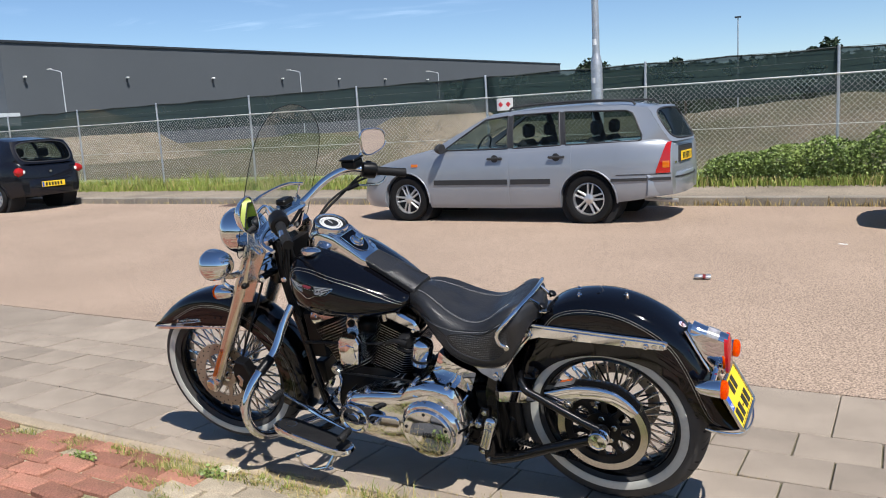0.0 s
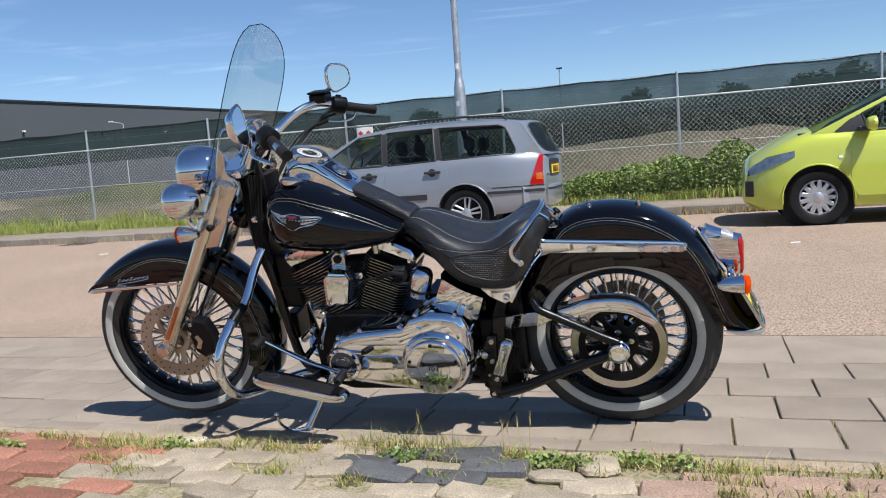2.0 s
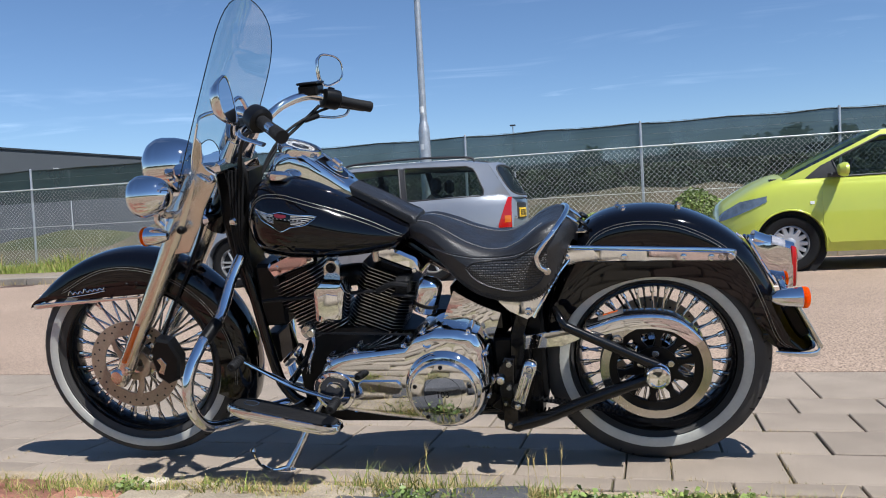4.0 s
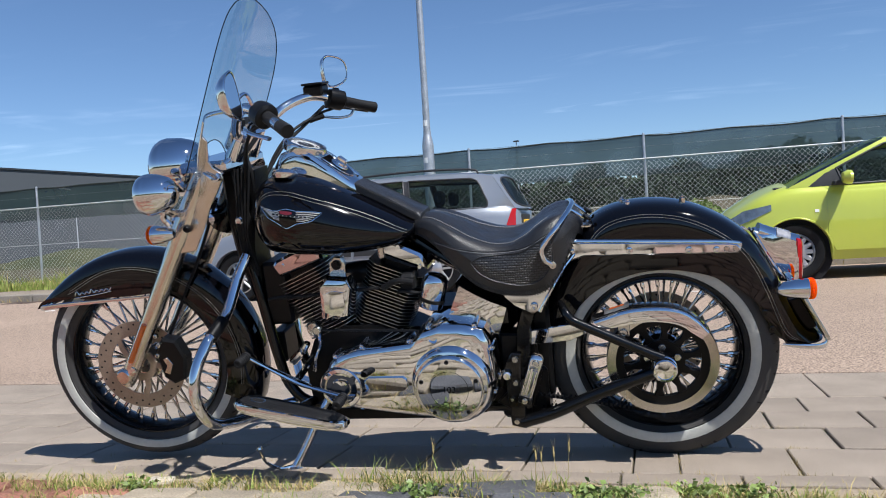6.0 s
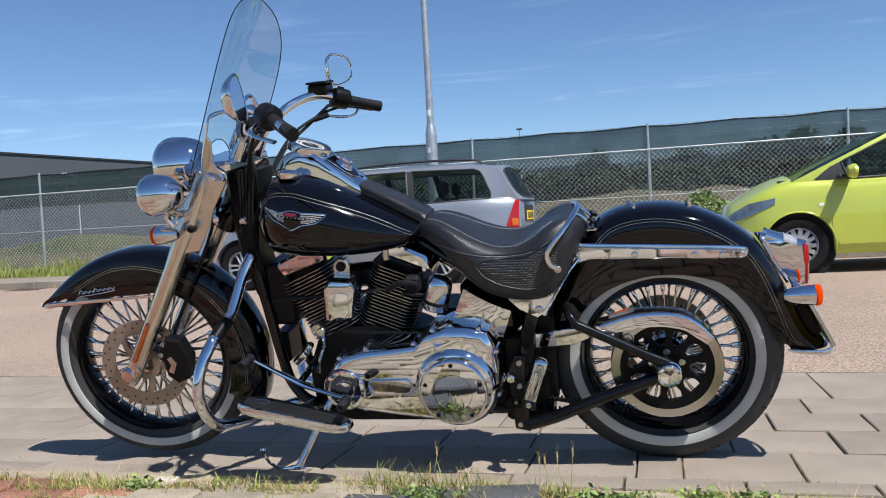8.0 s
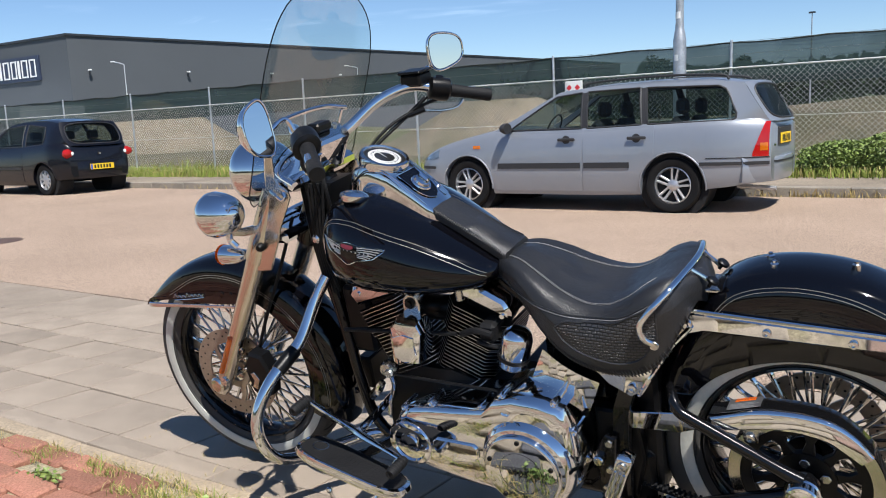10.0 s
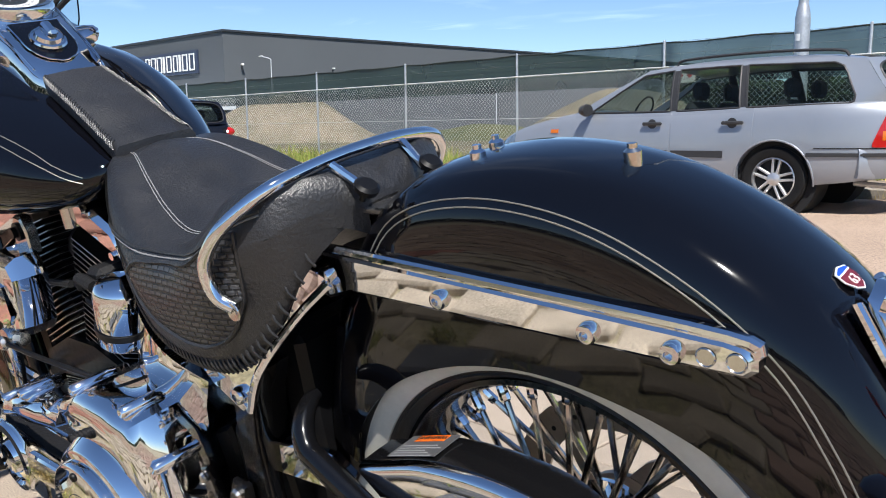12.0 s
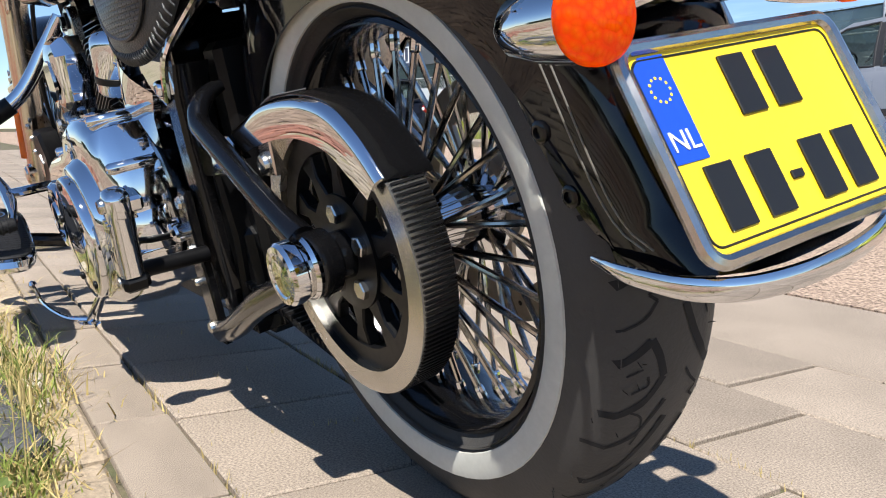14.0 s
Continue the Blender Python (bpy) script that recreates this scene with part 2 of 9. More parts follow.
def spline(pts, per=6, closed=False):
    """Catmull-Rom curve through the points."""
    P = [Vector(p) for p in pts]
    n = len(P)
    out = []
    for i in range(n if closed else n - 1):
        p0 = P[(i - 1) % n] if closed or i > 0 else P[0] * 2 - P[1]
        p1, p2 = P[i], P[(i + 1) % n]
        p3 = P[(i + 2) % n] if closed or i + 2 < n else P[-1] * 2 - P[-2]
        for j in range(per):
            t = j / per
            out.append(0.5 * ((2 * p1) + (p2 - p0) * t + (2 * p0 - 5 * p1 + 4 * p2 - p3) * t * t + (3 * p1 - p0 - 3 * p2 + p3) * t ** 3))
    if not closed:
        out.append(P[-1])
    return out


def tube(pts, r, n=10, per=6, closed=False, flat=None, caps=True):
    """A round bar along a smooth curve. r: one radius or one for each point; flat: (across, along-normal) factors."""
    C = spline(pts, per, closed) if per else [Vector(p) for p in pts]
    k = len(C)
    if isinstance(r, (int, float)):
        rr = [r] * k
    else:
        rr = [r[min(int(i * (len(r) - 1) / (k - 1)), len(r) - 2)] * (1 - (i * (len(r) - 1) / (k - 1)) % 1 if i < k - 1 else 0) +
              r[min(int(i * (len(r) - 1) / (k - 1)) + 1, len(r) - 1)] * ((i * (len(r) - 1) / (k - 1)) % 1 if i < k - 1 else 1) for i in range(k)]
    v, f = [], []
    up = None
    for i in range(k):
        a = C[(i - 1) % k] if closed or i > 0 else C[i]
        b = C[(i + 1) % k] if closed or i + 1 < k else C[i]
        d = (b - a).normalized()
        if up is None:
            up = Vector((0, 0, 1)) if abs(d.z) < 0.9 else Vector((0, 1, 0))
        s = d.cross(up).normalized()
        up = s.cross(d).normalized()
        fx, fy = flat or (1, 1)
        for j in range(n):
            t = 2 * math.pi * j / n
            v.append(C[i] + s * (math.cos(t) * rr[i] * fx) + up * (math.sin(t) * rr[i] * fy))
    for i in range(k if closed else k - 1):
        for j in range(n):
            a, b = i * n + j, i * n + (j + 1) % n
            c, d = ((i + 1) % k) * n + (j + 1) % n, ((i + 1) % k) * n + j
            f.append((a, b, c, d))
    if not closed and caps:
        f.append(list(range(n))[::-1])
        f.append([(k - 1) * n + j for j in range(n)])
    return v, f


def prism(outline, h0, h1, m=None, b=0.0):
    """A plate: a 2D outline from height h0 to h1 along z, with a chamfer b on the h1 side."""
    n = len(outline)
    rings = [(0.0, h0), (0.0, h1 - b if b else h1)]
    if b:
        rings.append((b, h1))
    v, f = [], []
    O = [Vector((p[0], p[1])) for p in outline]
    area = sum(O[i].x * O[(i + 1) % n].y - O[(i + 1) % n].x * O[i].y for i in range(n))
    sg = 1 if area > 0 else -1
    for off, h in rings:
        for i in range(n):
            p = O[i]
            if off:
                d1, d2 = (O[i] - O[i - 1]).normalized(), (O[(i + 1) % n] - O[i]).normalized()
                n1, n2 = Vector((-d1.y, d1.x)), Vector((-d2.y, d2.x))
                q = (n1 + n2)
                q = q.normalized() / max(0.4, q.normalized().dot(n1)) if q.length > 1e-6 else n1
                p = p + q * off * sg
            v.append((p.x, p.y, h))
    for k in range(len(rings) - 1):
        for i in range(n):
            f.append((k * n + i, k * n + (i + 1) % n, (k + 1) * n + (i + 1) % n, (k + 1) * n + i))
    f.append(list(range(n))[::-1])
    f.append([(len(rings) - 1) * n + i for i in range(n)])
    if m is not None:
        v = [tuple(m @ Vector(p)) for p in v]
    return v, f


def loft(rings, closed_ring=True, caps=True):
    """Skin over rings with the same number of points."""
    n = len(rings[0])
    v = [Vector(p) for r in rings for p in r]
    f = []
    for k in range(len(rings) - 1):
        for i in range(n if closed_ring else n - 1):
            f.append((k * n + i, k * n + (i + 1) % n, (k + 1) * n + (i + 1) % n, (k + 1) * n + i))
    if caps and closed_ring:
        f.append(list(range(n))[::-1])
        f.append([(len(rings) - 1) * n + i for i in range(n)])
    return v, f


def interp(x, pts):
    """Piecewise linear value at x through (x, value) points."""
    if x <= pts[0][0]:
        return pts[0][1]
    for (a, va), (b, vb) in zip(pts, pts[1:]):
        if x <= b:
            return va + (vb - va) * (x - a) / (b - a)
    return pts[-1][1]


def smooth_interp(x, pts):
    """Cosine-free monotone blend: Catmull-Rom through (x, value) points."""
    if x <= pts[0][0]:
        return pts[0][1]
    if x >= pts[-1][0]:
        return pts[-1][1]
    for i in range(len(pts) - 1):
        if x <= pts[i + 1][0]:
            x1, y1 = pts[i]
            x2, y2 = pts[i + 1]
            x0, y0 = pts[i - 1] if i else (2 * x1 - x2, y1)
            x3, y3 = pts[i + 2] if i + 2 < len(pts) else (2 * x2 - x1, y2)
            m1, m2 = (y2 - y0) / (x2 - x0), (y3 - y1) / (x3 - x1)
            t = (x - x1) / (x2 - x1)
            h = x2 - x1
            return ((2 * t ** 3 - 3 * t * t + 1) * y1 + (t ** 3 - 2 * t * t + t) * h * m1 + (-2 * t ** 3 + 3 * t * t) * y2 + (t ** 3 - t * t) * h * m2)


AXIS_Y = Matrix(((1, 0, 0, 0), (0, 0, 1, 0), (0, 1, 0, 0), (0, 0, 0, 1)))  # local (x, y, z) -> (x, z, y): height runs along +y
AXIS_LEFT = Matrix(((1, 0, 0, 0), (0, 0, -1, 0), (0, 1, 0, 0), (0, 0, 0, 1)))  # height runs along -y


def at(x, y, z):
    return Matrix.Translation((x, y, z))


# ---- ground, road, pavements ----
ROAD_Z = -0.05


def pave_z(y):
    return -0.010 - (0.030 if y > 0.3 else 0.045) * (max(y, -0.2) - 0.3)


def fore_z(y):
    return 0.012 + 0.12 * min(0.35, max(0.0, -0.17 - y))


# One sheet to the horizon, a little below the road.
gx = [-900, -300, -120, -60, -40, -25, -12, -5, 0, 5, 12, 25, 60, 150, 500, 900]
gy = [-900, -200, -60, -20, -8, -3, 0, 5, 9.2, 11, 14, 20, 30, 50, 90, 160, 400, 900]


def field_z(x, y):
    return -0.14 + 0.24 * min(1.0, max(0.0, (y - 9.3) / 2.5))


v = [(x, y, field_z(x, y)) for y in gy for x in gx]
f = [(j * len(gx) + i, j * len(gx) + i + 1, (j + 1) * len(gx) + i + 1, (j + 1) * len(gx) + i) for j in range(len(gy) - 1) for i in range(len(gx) - 1)]
thing("ground", (v, f), M_GROUND, "dry brown field of bare earth and thin grass", "ground", kind="structure")

thing("road", box(-120, 90, 1.672, 8.94, -0.2, ROAD_Z), M_ASPHALT, "sunlit road of worn tan chippings", "road", kind="structure", smooth=0)
thing("pavement", loft([[(x, -0.15, -0.2), (x, -0.15, 0.000), (x, 0.3, -0.0195), (x, 1.672, -0.0607), (x, 1.672, -0.2)] for x in (-60, 40)]), M_JOINT, "near footway bedding of sand with moss", "pavement", kind="structure", smooth=0)
thing("forecourt", loft([[(x, -14, -0.2), (x, -14, 0.034), (x, -0.52, 0.034), (x, -0.17, -0.008), (x, -0.15, -0.008), (x, -0.15, -0.2)] for x in (-60, 40)]), M_SOIL, "sandy forecourt ground with weeds behind the footway", "ground", kind="structure", smooth=0)
thing("far_pavement", box(-120, 90, 9.08, 10.75, -0.2, 0.062), M_FARPAVE, "worn sandy far footway along the fence", "pavement", kind="structure", smooth=0)
bank = []
for i in range(0, 106):
    x = -120 + i * 2
    bank.append([(x, y, z + 0.02 * noise.noise((x * 0.7, y, 0))) for y, z in ((10.4, 0.03), (10.7, 0.085), (11.2, 0.14), (12.0, 0.16), (13.5, 0.10), (14.5, -0.1))])
thing("verge", loft(bank, closed_ring=False), M_GRASS, "green grass verge along the fence", "grass", kind="structure")

# Far kerb: separate stones.
kerb = new("far_kerb", mesh_of("far_kerb", *box(-120, 90, 8.97, 9.08, -0.2, 0.03), M_KERB, 0))
tagged(kerb, "weathered concrete kerb of the far footway", "kerb", kind="structure")
kerb_mesh = mesh_of("kerb_stone", *box(0, 0.985, 8.94, 9.085, -0.2, 0.068, 0.012), M_KERB, 0)
for i in range(60):
    o = new("kerb_stone", kerb_mesh)
    o.parent = kerb
    o.matrix_basis = at(-40 + i * 1.0, random.uniform(-0.006, 0.006), random.uniform(-0.006, 0.006))

# ---- fence, net, lamp posts, warehouse, mounds, trees ----
FENCE_Y = 11.27
M_HEMWIRE = material("dull_dark_wire", (0.10, 0.11, 0.11), 0.6, metal=0.3)
fence = empty_thing("chain_link_fence", pose(0, FENCE_Y, 0), "galvanised chain-link fence with tall posts along the verge", "fence")
POST_XS = [-3.0 + 2.93 * k for k in range(-11, 6)]
post_mesh = Geo().add(lathe([(0.022, -0.1), (0.022, 2.06), (0.019, 2.075), (0.0, 2.08)], 10)).mesh("post", M_GALV)
for x in POST_XS:
    part("post", post_mesh, None, fence, m=pose(x, 0, 0, random.uniform(-0.5, 0.5), random.uniform(-0.6, 0.6), 0))
X0F, X1F = POST_XS[0], POST_XS[-1]
TOPW, BOTW = 1.66, 0.10
part("top_rail", tube([(X0F, -0.035, TOPW), (X1F, -0.035, TOPW)], 0.0125, 8, 0), M_WIRE, fence)
for z in (0.92,):
    part("tension_wire", tube([(X0F, -0.03, z), (X1F, -0.03, z)], 0.005, 6, 0), M_WIRE, fence)
part("top_wire", tube([(X0F, 0.0, 2.045), (X1F, 0.0, 2.045)], 0.0025, 6, 0), M_HEMWIRE, fence)
part("middle_wire", tube([(X0F, 0.0, 1.86), (X1F, 0.0, 1.86)], 0.0022, 6, 0), M_HEMWIRE, fence)
# Woven wire: straight strands in two directions, one joined piece.
wv, wf = [], []
PITCH, HGT, WR = 0.082, TOPW - BOTW, 0.0018
k0 = int((X1F - X0F + HGT) / PITCH)
for sgn in (1, -1):
    for k in range(k0):
        xa = X0F - HGT + k * PITCH if sgn > 0 else X0F + k * PITCH
        xb = xa + HGT * sgn
        za, zb = BOTW, TOPW
        if xa < X0F or xb < X0F or xa > X1F or xb > X1F:
            continue
        q = len(wv)
        for px, pz in ((xa, za), (xb, zb)):
            for ox, oy in ((WR, 0), (-WR, 0), (0, WR * 1.6)):
                wv.append((px + ox * 1.4, -0.03 + oy + sgn * 0.002, pz))
        wf += [(q, q + 1, q + 4, q + 3), (q + 1, q + 2, q + 5, q + 4), (q + 2, q, q + 3, q + 5)]
mesh_part = part("wire_mesh", raw_mesh("wire_mesh", wv, wf, M_WIRE), None, fence, "woven diamond wire")
mesh_part["kind"] = "stuff"

# Shade net behind the wire, hung from the top wire with small scallops.
rings = []
nx = 420
for i in range(nx + 1):
    x = X0F + (X1F - X0F) * i / nx
    sag = 0.022 * abs(math.sin(math.pi * (x - X0F) / 1.46)) + 0.01 * noise.noise((x * 1.7, 0, 3))
    rings.append([(x, 0.03 + 0.018 * math.sin(x * 2.1 + z * 2) * (1 - z / 2.2) + 0.02 * noise.noise((x * 0.8, z * 1.5, 1)), (z + 0.02 * noise.noise((x * 1.3, 5, 2)) if z < 1.45 else z) if z < 2 else 2.05 - sag) for z in (1.40, 1.55, 1.7, 1.86, 2.05)])
net = thing("shade_net", loft(rings, closed_ring=False), M_NET, "dark green translucent shade net tied to the fence", "net", m=pose(0, FENCE_Y, 0))
hem = []
for i in range(nx + 1):
    x = X0F + (X1F - X0F) * i / nx
    sag = 0.022 * abs(math.sin(math.pi * (x - X0F) / 1.46)) + 0.01 * noise.noise((x * 1.7, 0, 3))
    hem.append((x, 0.03, 2.045 - sag))
part("hem", tube(hem, 0.013, 6, 0), material("black_net_hem", (0.012, 0.02, 0.018), 0.7), net)

# Small warning board on the fence.
board = empty_thing("warning_board", pose(-5.55, FENCE_Y - 0.06, 1.52), "small white board with red signs on the fence", "sign")
part("panel", box(-0.16, 0.16, -0.006, 0.006, -0.11, 0.11, 0.003), M_WHITEPAINT, board)
M_REDSIGN = material("red_print", (0.55, 0.03, 0.04), 0.4)
for dx in (-0.08, 0.07):
    part("symbol", prism([(dx - 0.05, 0), (dx, -0.05), (dx + 0.05, 0), (dx, 0.05)], 0, 0.002, at(0, -0.0075, 0) @ AXIS_LEFT), M_REDSIGN, board, smooth=0)


def lamp_post(x, y, h, r0=0.085, label="tall galvanised street lamp post on the far footway"):
    lp = empty_thing("street_lamp", pose(x, y, 0), label, "street lamp", group="street lamps")
    part("base", lathe([(r0, -0.1), (r0, 1.98), (r0 * 0.98, 2.0), (r0 * 0.8, 2.10), (r0 * 0.68, 2.13), (r0 * 0.66, 2.2)], 20), M_GALV, lp)
    part("pole", lathe([(r0 * 0.62, 2.19), (r0 * 0.42, h)], 16), M_GALV, lp)
    part("arm", tube([(0, 0, h - 0.1), (0, -0.2, h + 0.05), (0, -1.2, h + 0.15)], r0 * 0.35, 8, 5), M_GALV, lp)
    part("head", box(-0.12, 0.12, -1.8, -1.1, h + 0.08, h + 0.2, 0.03), M_WALLGREY, lp)
    part("sticker", loft([[(0.055 * math.cos(a), 0.055 * math.sin(a), z) for a in [radians(200 + 14 * k) for k in range(8)]] for z in (2.27, 2.36)], closed_ring=False), M_WHITEPAINT, lp, "white paper sticker")
    part("sticker", loft([[((r0 + 0.003) * math.cos(a), (r0 + 0.003) * math.sin(a), z) for a in [radians(235 + 10 * k) for k in range(5)]] for z in (1.72, 1.80)], closed_ring=False), M_WHITEPAINT, lp, "round white sticker")
    return lp


lamp_post(-3.19, 9.43, 8.0)


def yard_lamp(x, y, h, to):
    lp = empty_thing("yard_lamp", pose(x, y, 0, 0, 0, to), "slim white yard lamp with a bent arm before the warehouse", "lamp post", group="yard lamps")
    part("pole", lathe([(0.055, 0), (0.032, h - 0.5)], 10), M_BLUESKIN, lp)
    part("arm", tube([(0, 0, h - 0.6), (0.03, 0, h - 0.35), (0.5, 0, h - 0.2), (1.5, 0, h)], 0.035, 8, 4), M_BLUESKIN, lp)
    part("head", box(1.3, 1.85, -0.07, 0.07, h - 0.03, h + 0.05, 0.02), M_WHITEPAINT, lp)


# Warehouse: a long box with a corner towards the road.
WH = 11.5
CA, CB, CC = Vector((-79.5, 49.0, 0)), Vector((-66.0, 169.0, 0)), Vector((-150.0, 47.0, 0))
ware = empty_thing("warehouse", pose(0, 0, 0), "long anthracite warehouse with a flat roof", "warehouse")
back = CC + (CB - CA)
part("wall", prism([CA.xy, CB.xy, back.xy, CC.xy], -0.5, WH), M_WALLGREY, ware, smooth=0)
part("roof_edge", prism([(CA + Vector((0.15, -0.15, 0))).xy, (CB + Vector((0.15, 0.15, 0))).xy, (back + Vector((-0.15, 0.15, 0))).xy, (CC + Vector((-0.15, -0.15, 0))).xy], WH, WH + 0.22), M_ROOFTRIM, ware, smooth=0)
along = (CB - CA).normalized()
right = Vector((along.y, -along.x, 0))
rot = math.degrees(math.atan2(along.y, along.x))
for d in (2.0, 13.9, 26.1, 38.0, 49.4, 60.2, 71.5, 83.0, 95.0):
    p = CA + along * d + right * 0.35
    lp = part("wall_lamp", box(-0.13, 0.13, -0.24, 0.2, 7.92, 8.10, 0.04), M_WHITEPAINT, ware, m=Matrix.Translation(p) @ pose(0, 0, 0, 0, 0, rot))
    part("bracket", box(-0.07, 0.07, 0.0, 0.2, 7.45, 7.90, 0.03), M_ROOFTRIM, lp)
# Sign panel: outlined letters are shown as plain bars.
sign = part("sign_panel", box(-22.5, -5.0, -0.2, -0.02, 7.3, 9.9), M_NAVY, ware, "navy company sign with pale outlined lettering", m=Matrix.Translation(CA) @ pose(0, 0, 0, 0, 0, 1.62))
for i, (x, w) in enumerate([(-22.0, 1.1), (-20.4, 1.0), (-18.9, 1.1), (-16.6, 0.9), (-15.3, 1.1), (-13.9, 1.1), (-12.5, 0.35), (-11.7, 1.1), (-10.2, 1.0), (-8.9, 0.35), (-8.2, 1.1), (-6.7, 1.1)]):
    fr = Geo()
    z0, z1, t = 7.65, 9.55, 0.16
    for a in ((x, x + t, z0, z1), (x + w - t, x + w, z0, z1), (x + t, x + w - t, z0, z0 + t), (x + t, x + w - t, z1 - t, z1)):
        fr.add(box(a[0], a[1], -0.26, -0.2, a[2], a[3]))
    part("lettering_bar", fr, M_WHITEPAINT, sign, smooth=0)
part("canopy", box(-70, 2.0, -7.0, -0.05, 3.0, 4.3), M_BLUESKIN, ware, "pale loading canopy", m=Matrix.Translation(CA))
yard_lamp(-59.9, 41.5, 7.2, 178)
yard_lamp(-57.0, 68.6, 7.5, 178)
yard_lamp(-52.6, 91.3, 7.5, 178)
mast = empty_thing("light_mast", pose(-9.4, 57.0, 0), "thin far lighting mast above the net", "lamp post")
part("pole", lathe([(0.05, 0), (0.035, 6.9)], 8), M_GALV, mast)
part("head", box(-0.2, 0.2, -0.1, 0.1, 6.9, 7.0), M_ROOFTRIM, mast)


M_SCRUB = material("scrubby_dark_earth", (0.085, 0.085, 0.045), 0.95, color2=(0.05, 0.06, 0.03), scale=0.6, fine=0.45, fine_scale=7, bump=0.6, bump_scale=9, spec=0.1)


def mound(x, y, rx, ry, h, seed, label):
    n, k = 40, 14
    rings = []
    for j in range(k + 1):
        r = j / k
        ring = []
        for i in range(n):
            a = 2 * math.pi * i / n
            w = 1 + 0.18 * noise.noise((math.cos(a) * 1.5, math.sin(a) * 1.5, seed))
            px, py = rx * r * w * math.cos(a), ry * r * w * math.sin(a)
            hh = h * (0.5 + 0.5 * math.cos(math.pi * r)) ** 0.85 + 0.16 * h * noise.noise((px * 0.6, py * 0.6, seed + 5)) * (1 - r)
            ring.append((px, py, hh - 0.25 * (r > 0.95)))
        rings.append(ring)
    v, f = loft(rings, caps=False)
    f.append(list(range(n)))
    thing("earth_mound", (v, f), M_SCRUB if seed == 3 else M_MOUND if seed in (1, 6) else M_BANK, label, "earth mound", group="mounds behind the fence", m=pose(x, y, 0.05))


mound(-12.1, 20.4, 5.4, 3.2, 1.75, 1, "sandy earth mound behind the net")
mound(-38.0, 27.0, 8.2, 5.0, 2.75, 6, "tall sandy earth heap behind the net")
mound(-28.0, 33.0, 8.0, 3.0, 0.9, 3, "low brown bank of earth behind the net")
mound(0.0, 30.0, 16.0, 4.0, 1.3, 4, "wide dry earth bank behind the net")
mound(-2.0, 24.0, 9.0, 2.2, 0.9, 7, "low ridge of dry earth behind the net")


def leaf_cloud(count, size, place, seed, mat, name, flat=0.55):
    """Many small bent leaves; place(rnd) gives a point."""
    rnd = random.Random(seed)
    v, f = [], []
    for _ in range(count):
        c = Vector(place(rnd))
        d = Vector((rnd.gauss(0, 1), rnd.gauss(0, 1), rnd.gauss(0, 0.6))).normalized()
        u = d.cross(Vector((rnd.gauss(0, 1), rnd.gauss(0, 1), rnd.gauss(0, 1)))).normalized()
        s = size * rnd.uniform(0.6, 1.4)
        k = len(v)
        w = d.cross(u) * (s * 0.15)
        v += [c - d * s, c + u * s * flat + w, c + d * s, c - u * s * flat + w]
        f.append((k, k + 1, k + 2, k + 3))
    return raw_mesh(name, [tuple(p) for p in v], f, mat, 0)


def tree(x, y, h, w, seed, label):
    rnd = random.Random(seed)
    t = empty_thing("tree", pose(x, y, 0), label, "tree", group="far trees")
    trunk = Geo().add(tube([(0, 0, -0.2), (0.1, 0, h * 0.3), (-0.1, 0.1, h * 0.7)], [h * 0.03, h * 0.02, h * 0.008], 8, 4))
    clumps = []
    for i in range(20):
        a, e = rnd.uniform(0, 6.28), rnd.uniform(0.3, 1.0)
        r = w * rnd.uniform(0.25, 0.75) * (1 - 0.55 * abs(e - 0.55))
        c = Vector((r * math.cos(a), r * math.sin(a), h * e * 0.92 + 0.2))
        clumps.append((c, w * rnd.uniform(0.22, 0.42)))
        trunk.add(tube([(0, 0, h * 0.25 + 0.3 * h * e * 0.5), tuple(c * 0.6 + Vector((0, 0, h * 0.2))), tuple(c)], [h * 0.012, h * 0.004], 5, 3))
    part("trunk", trunk, M_BARK, t)

    def place(r):
        c, s = r.choice(clumps)
        p = Vector((r.gauss(0, 1), r.gauss(0, 1), r.gauss(0, 0.8))).normalized() * s * r.uniform(0.55, 1.05)
        return c + p
    part("crown", leaf_cloud(4200, h * 0.036, place, seed, M_TREE_LEAF, "crown", 0.7), None, t)


for i, (x, y, h, w) in enumerate([(-26, 76, 5.6, 2.6), (-20, 80, 5.3, 2.2), (-17, 74, 5.3, 2.0), (-4.4, 62, 4.9, 2.0), (2, 66, 5.0, 2.9), (7.5, 50, 4.3, 2.6),
                                  (10, 44, 3.7, 2.4), (13, 42, 4.0, 2.8), (4.5, 47, 3.3, 2.1), (17, 46, 4.8, 3.4), (1.0, 49, 2.8, 1.7), (-3.5, 52, 2.5, 1.5), (22, 44, 4.8, 3.4), (27, 48, 5.2, 3.4)]):
    tree(x, y, h, w, 100 + i, "small round green tree beyond the field")

# Low far hedge closing the horizon.
def hedge_place(r):
    x = r.uniform(-62, 120)
    return (x, 110 + r.uniform(-2, 2), r.uniform(0, 1) ** 0.8 * (6.6 + 0.35 * noise.noise((x * 0.11, 0, 0)) + 0.3 * noise.noise((x * 0.4, 3, 0))))


thing("far_hedge", leaf_cloud(14000, 0.55, hedge_place, 5, M_TREE_LEAF, "far_hedge"), None, "dark line of far bushes on the horizon", "hedge", kind="stuff")


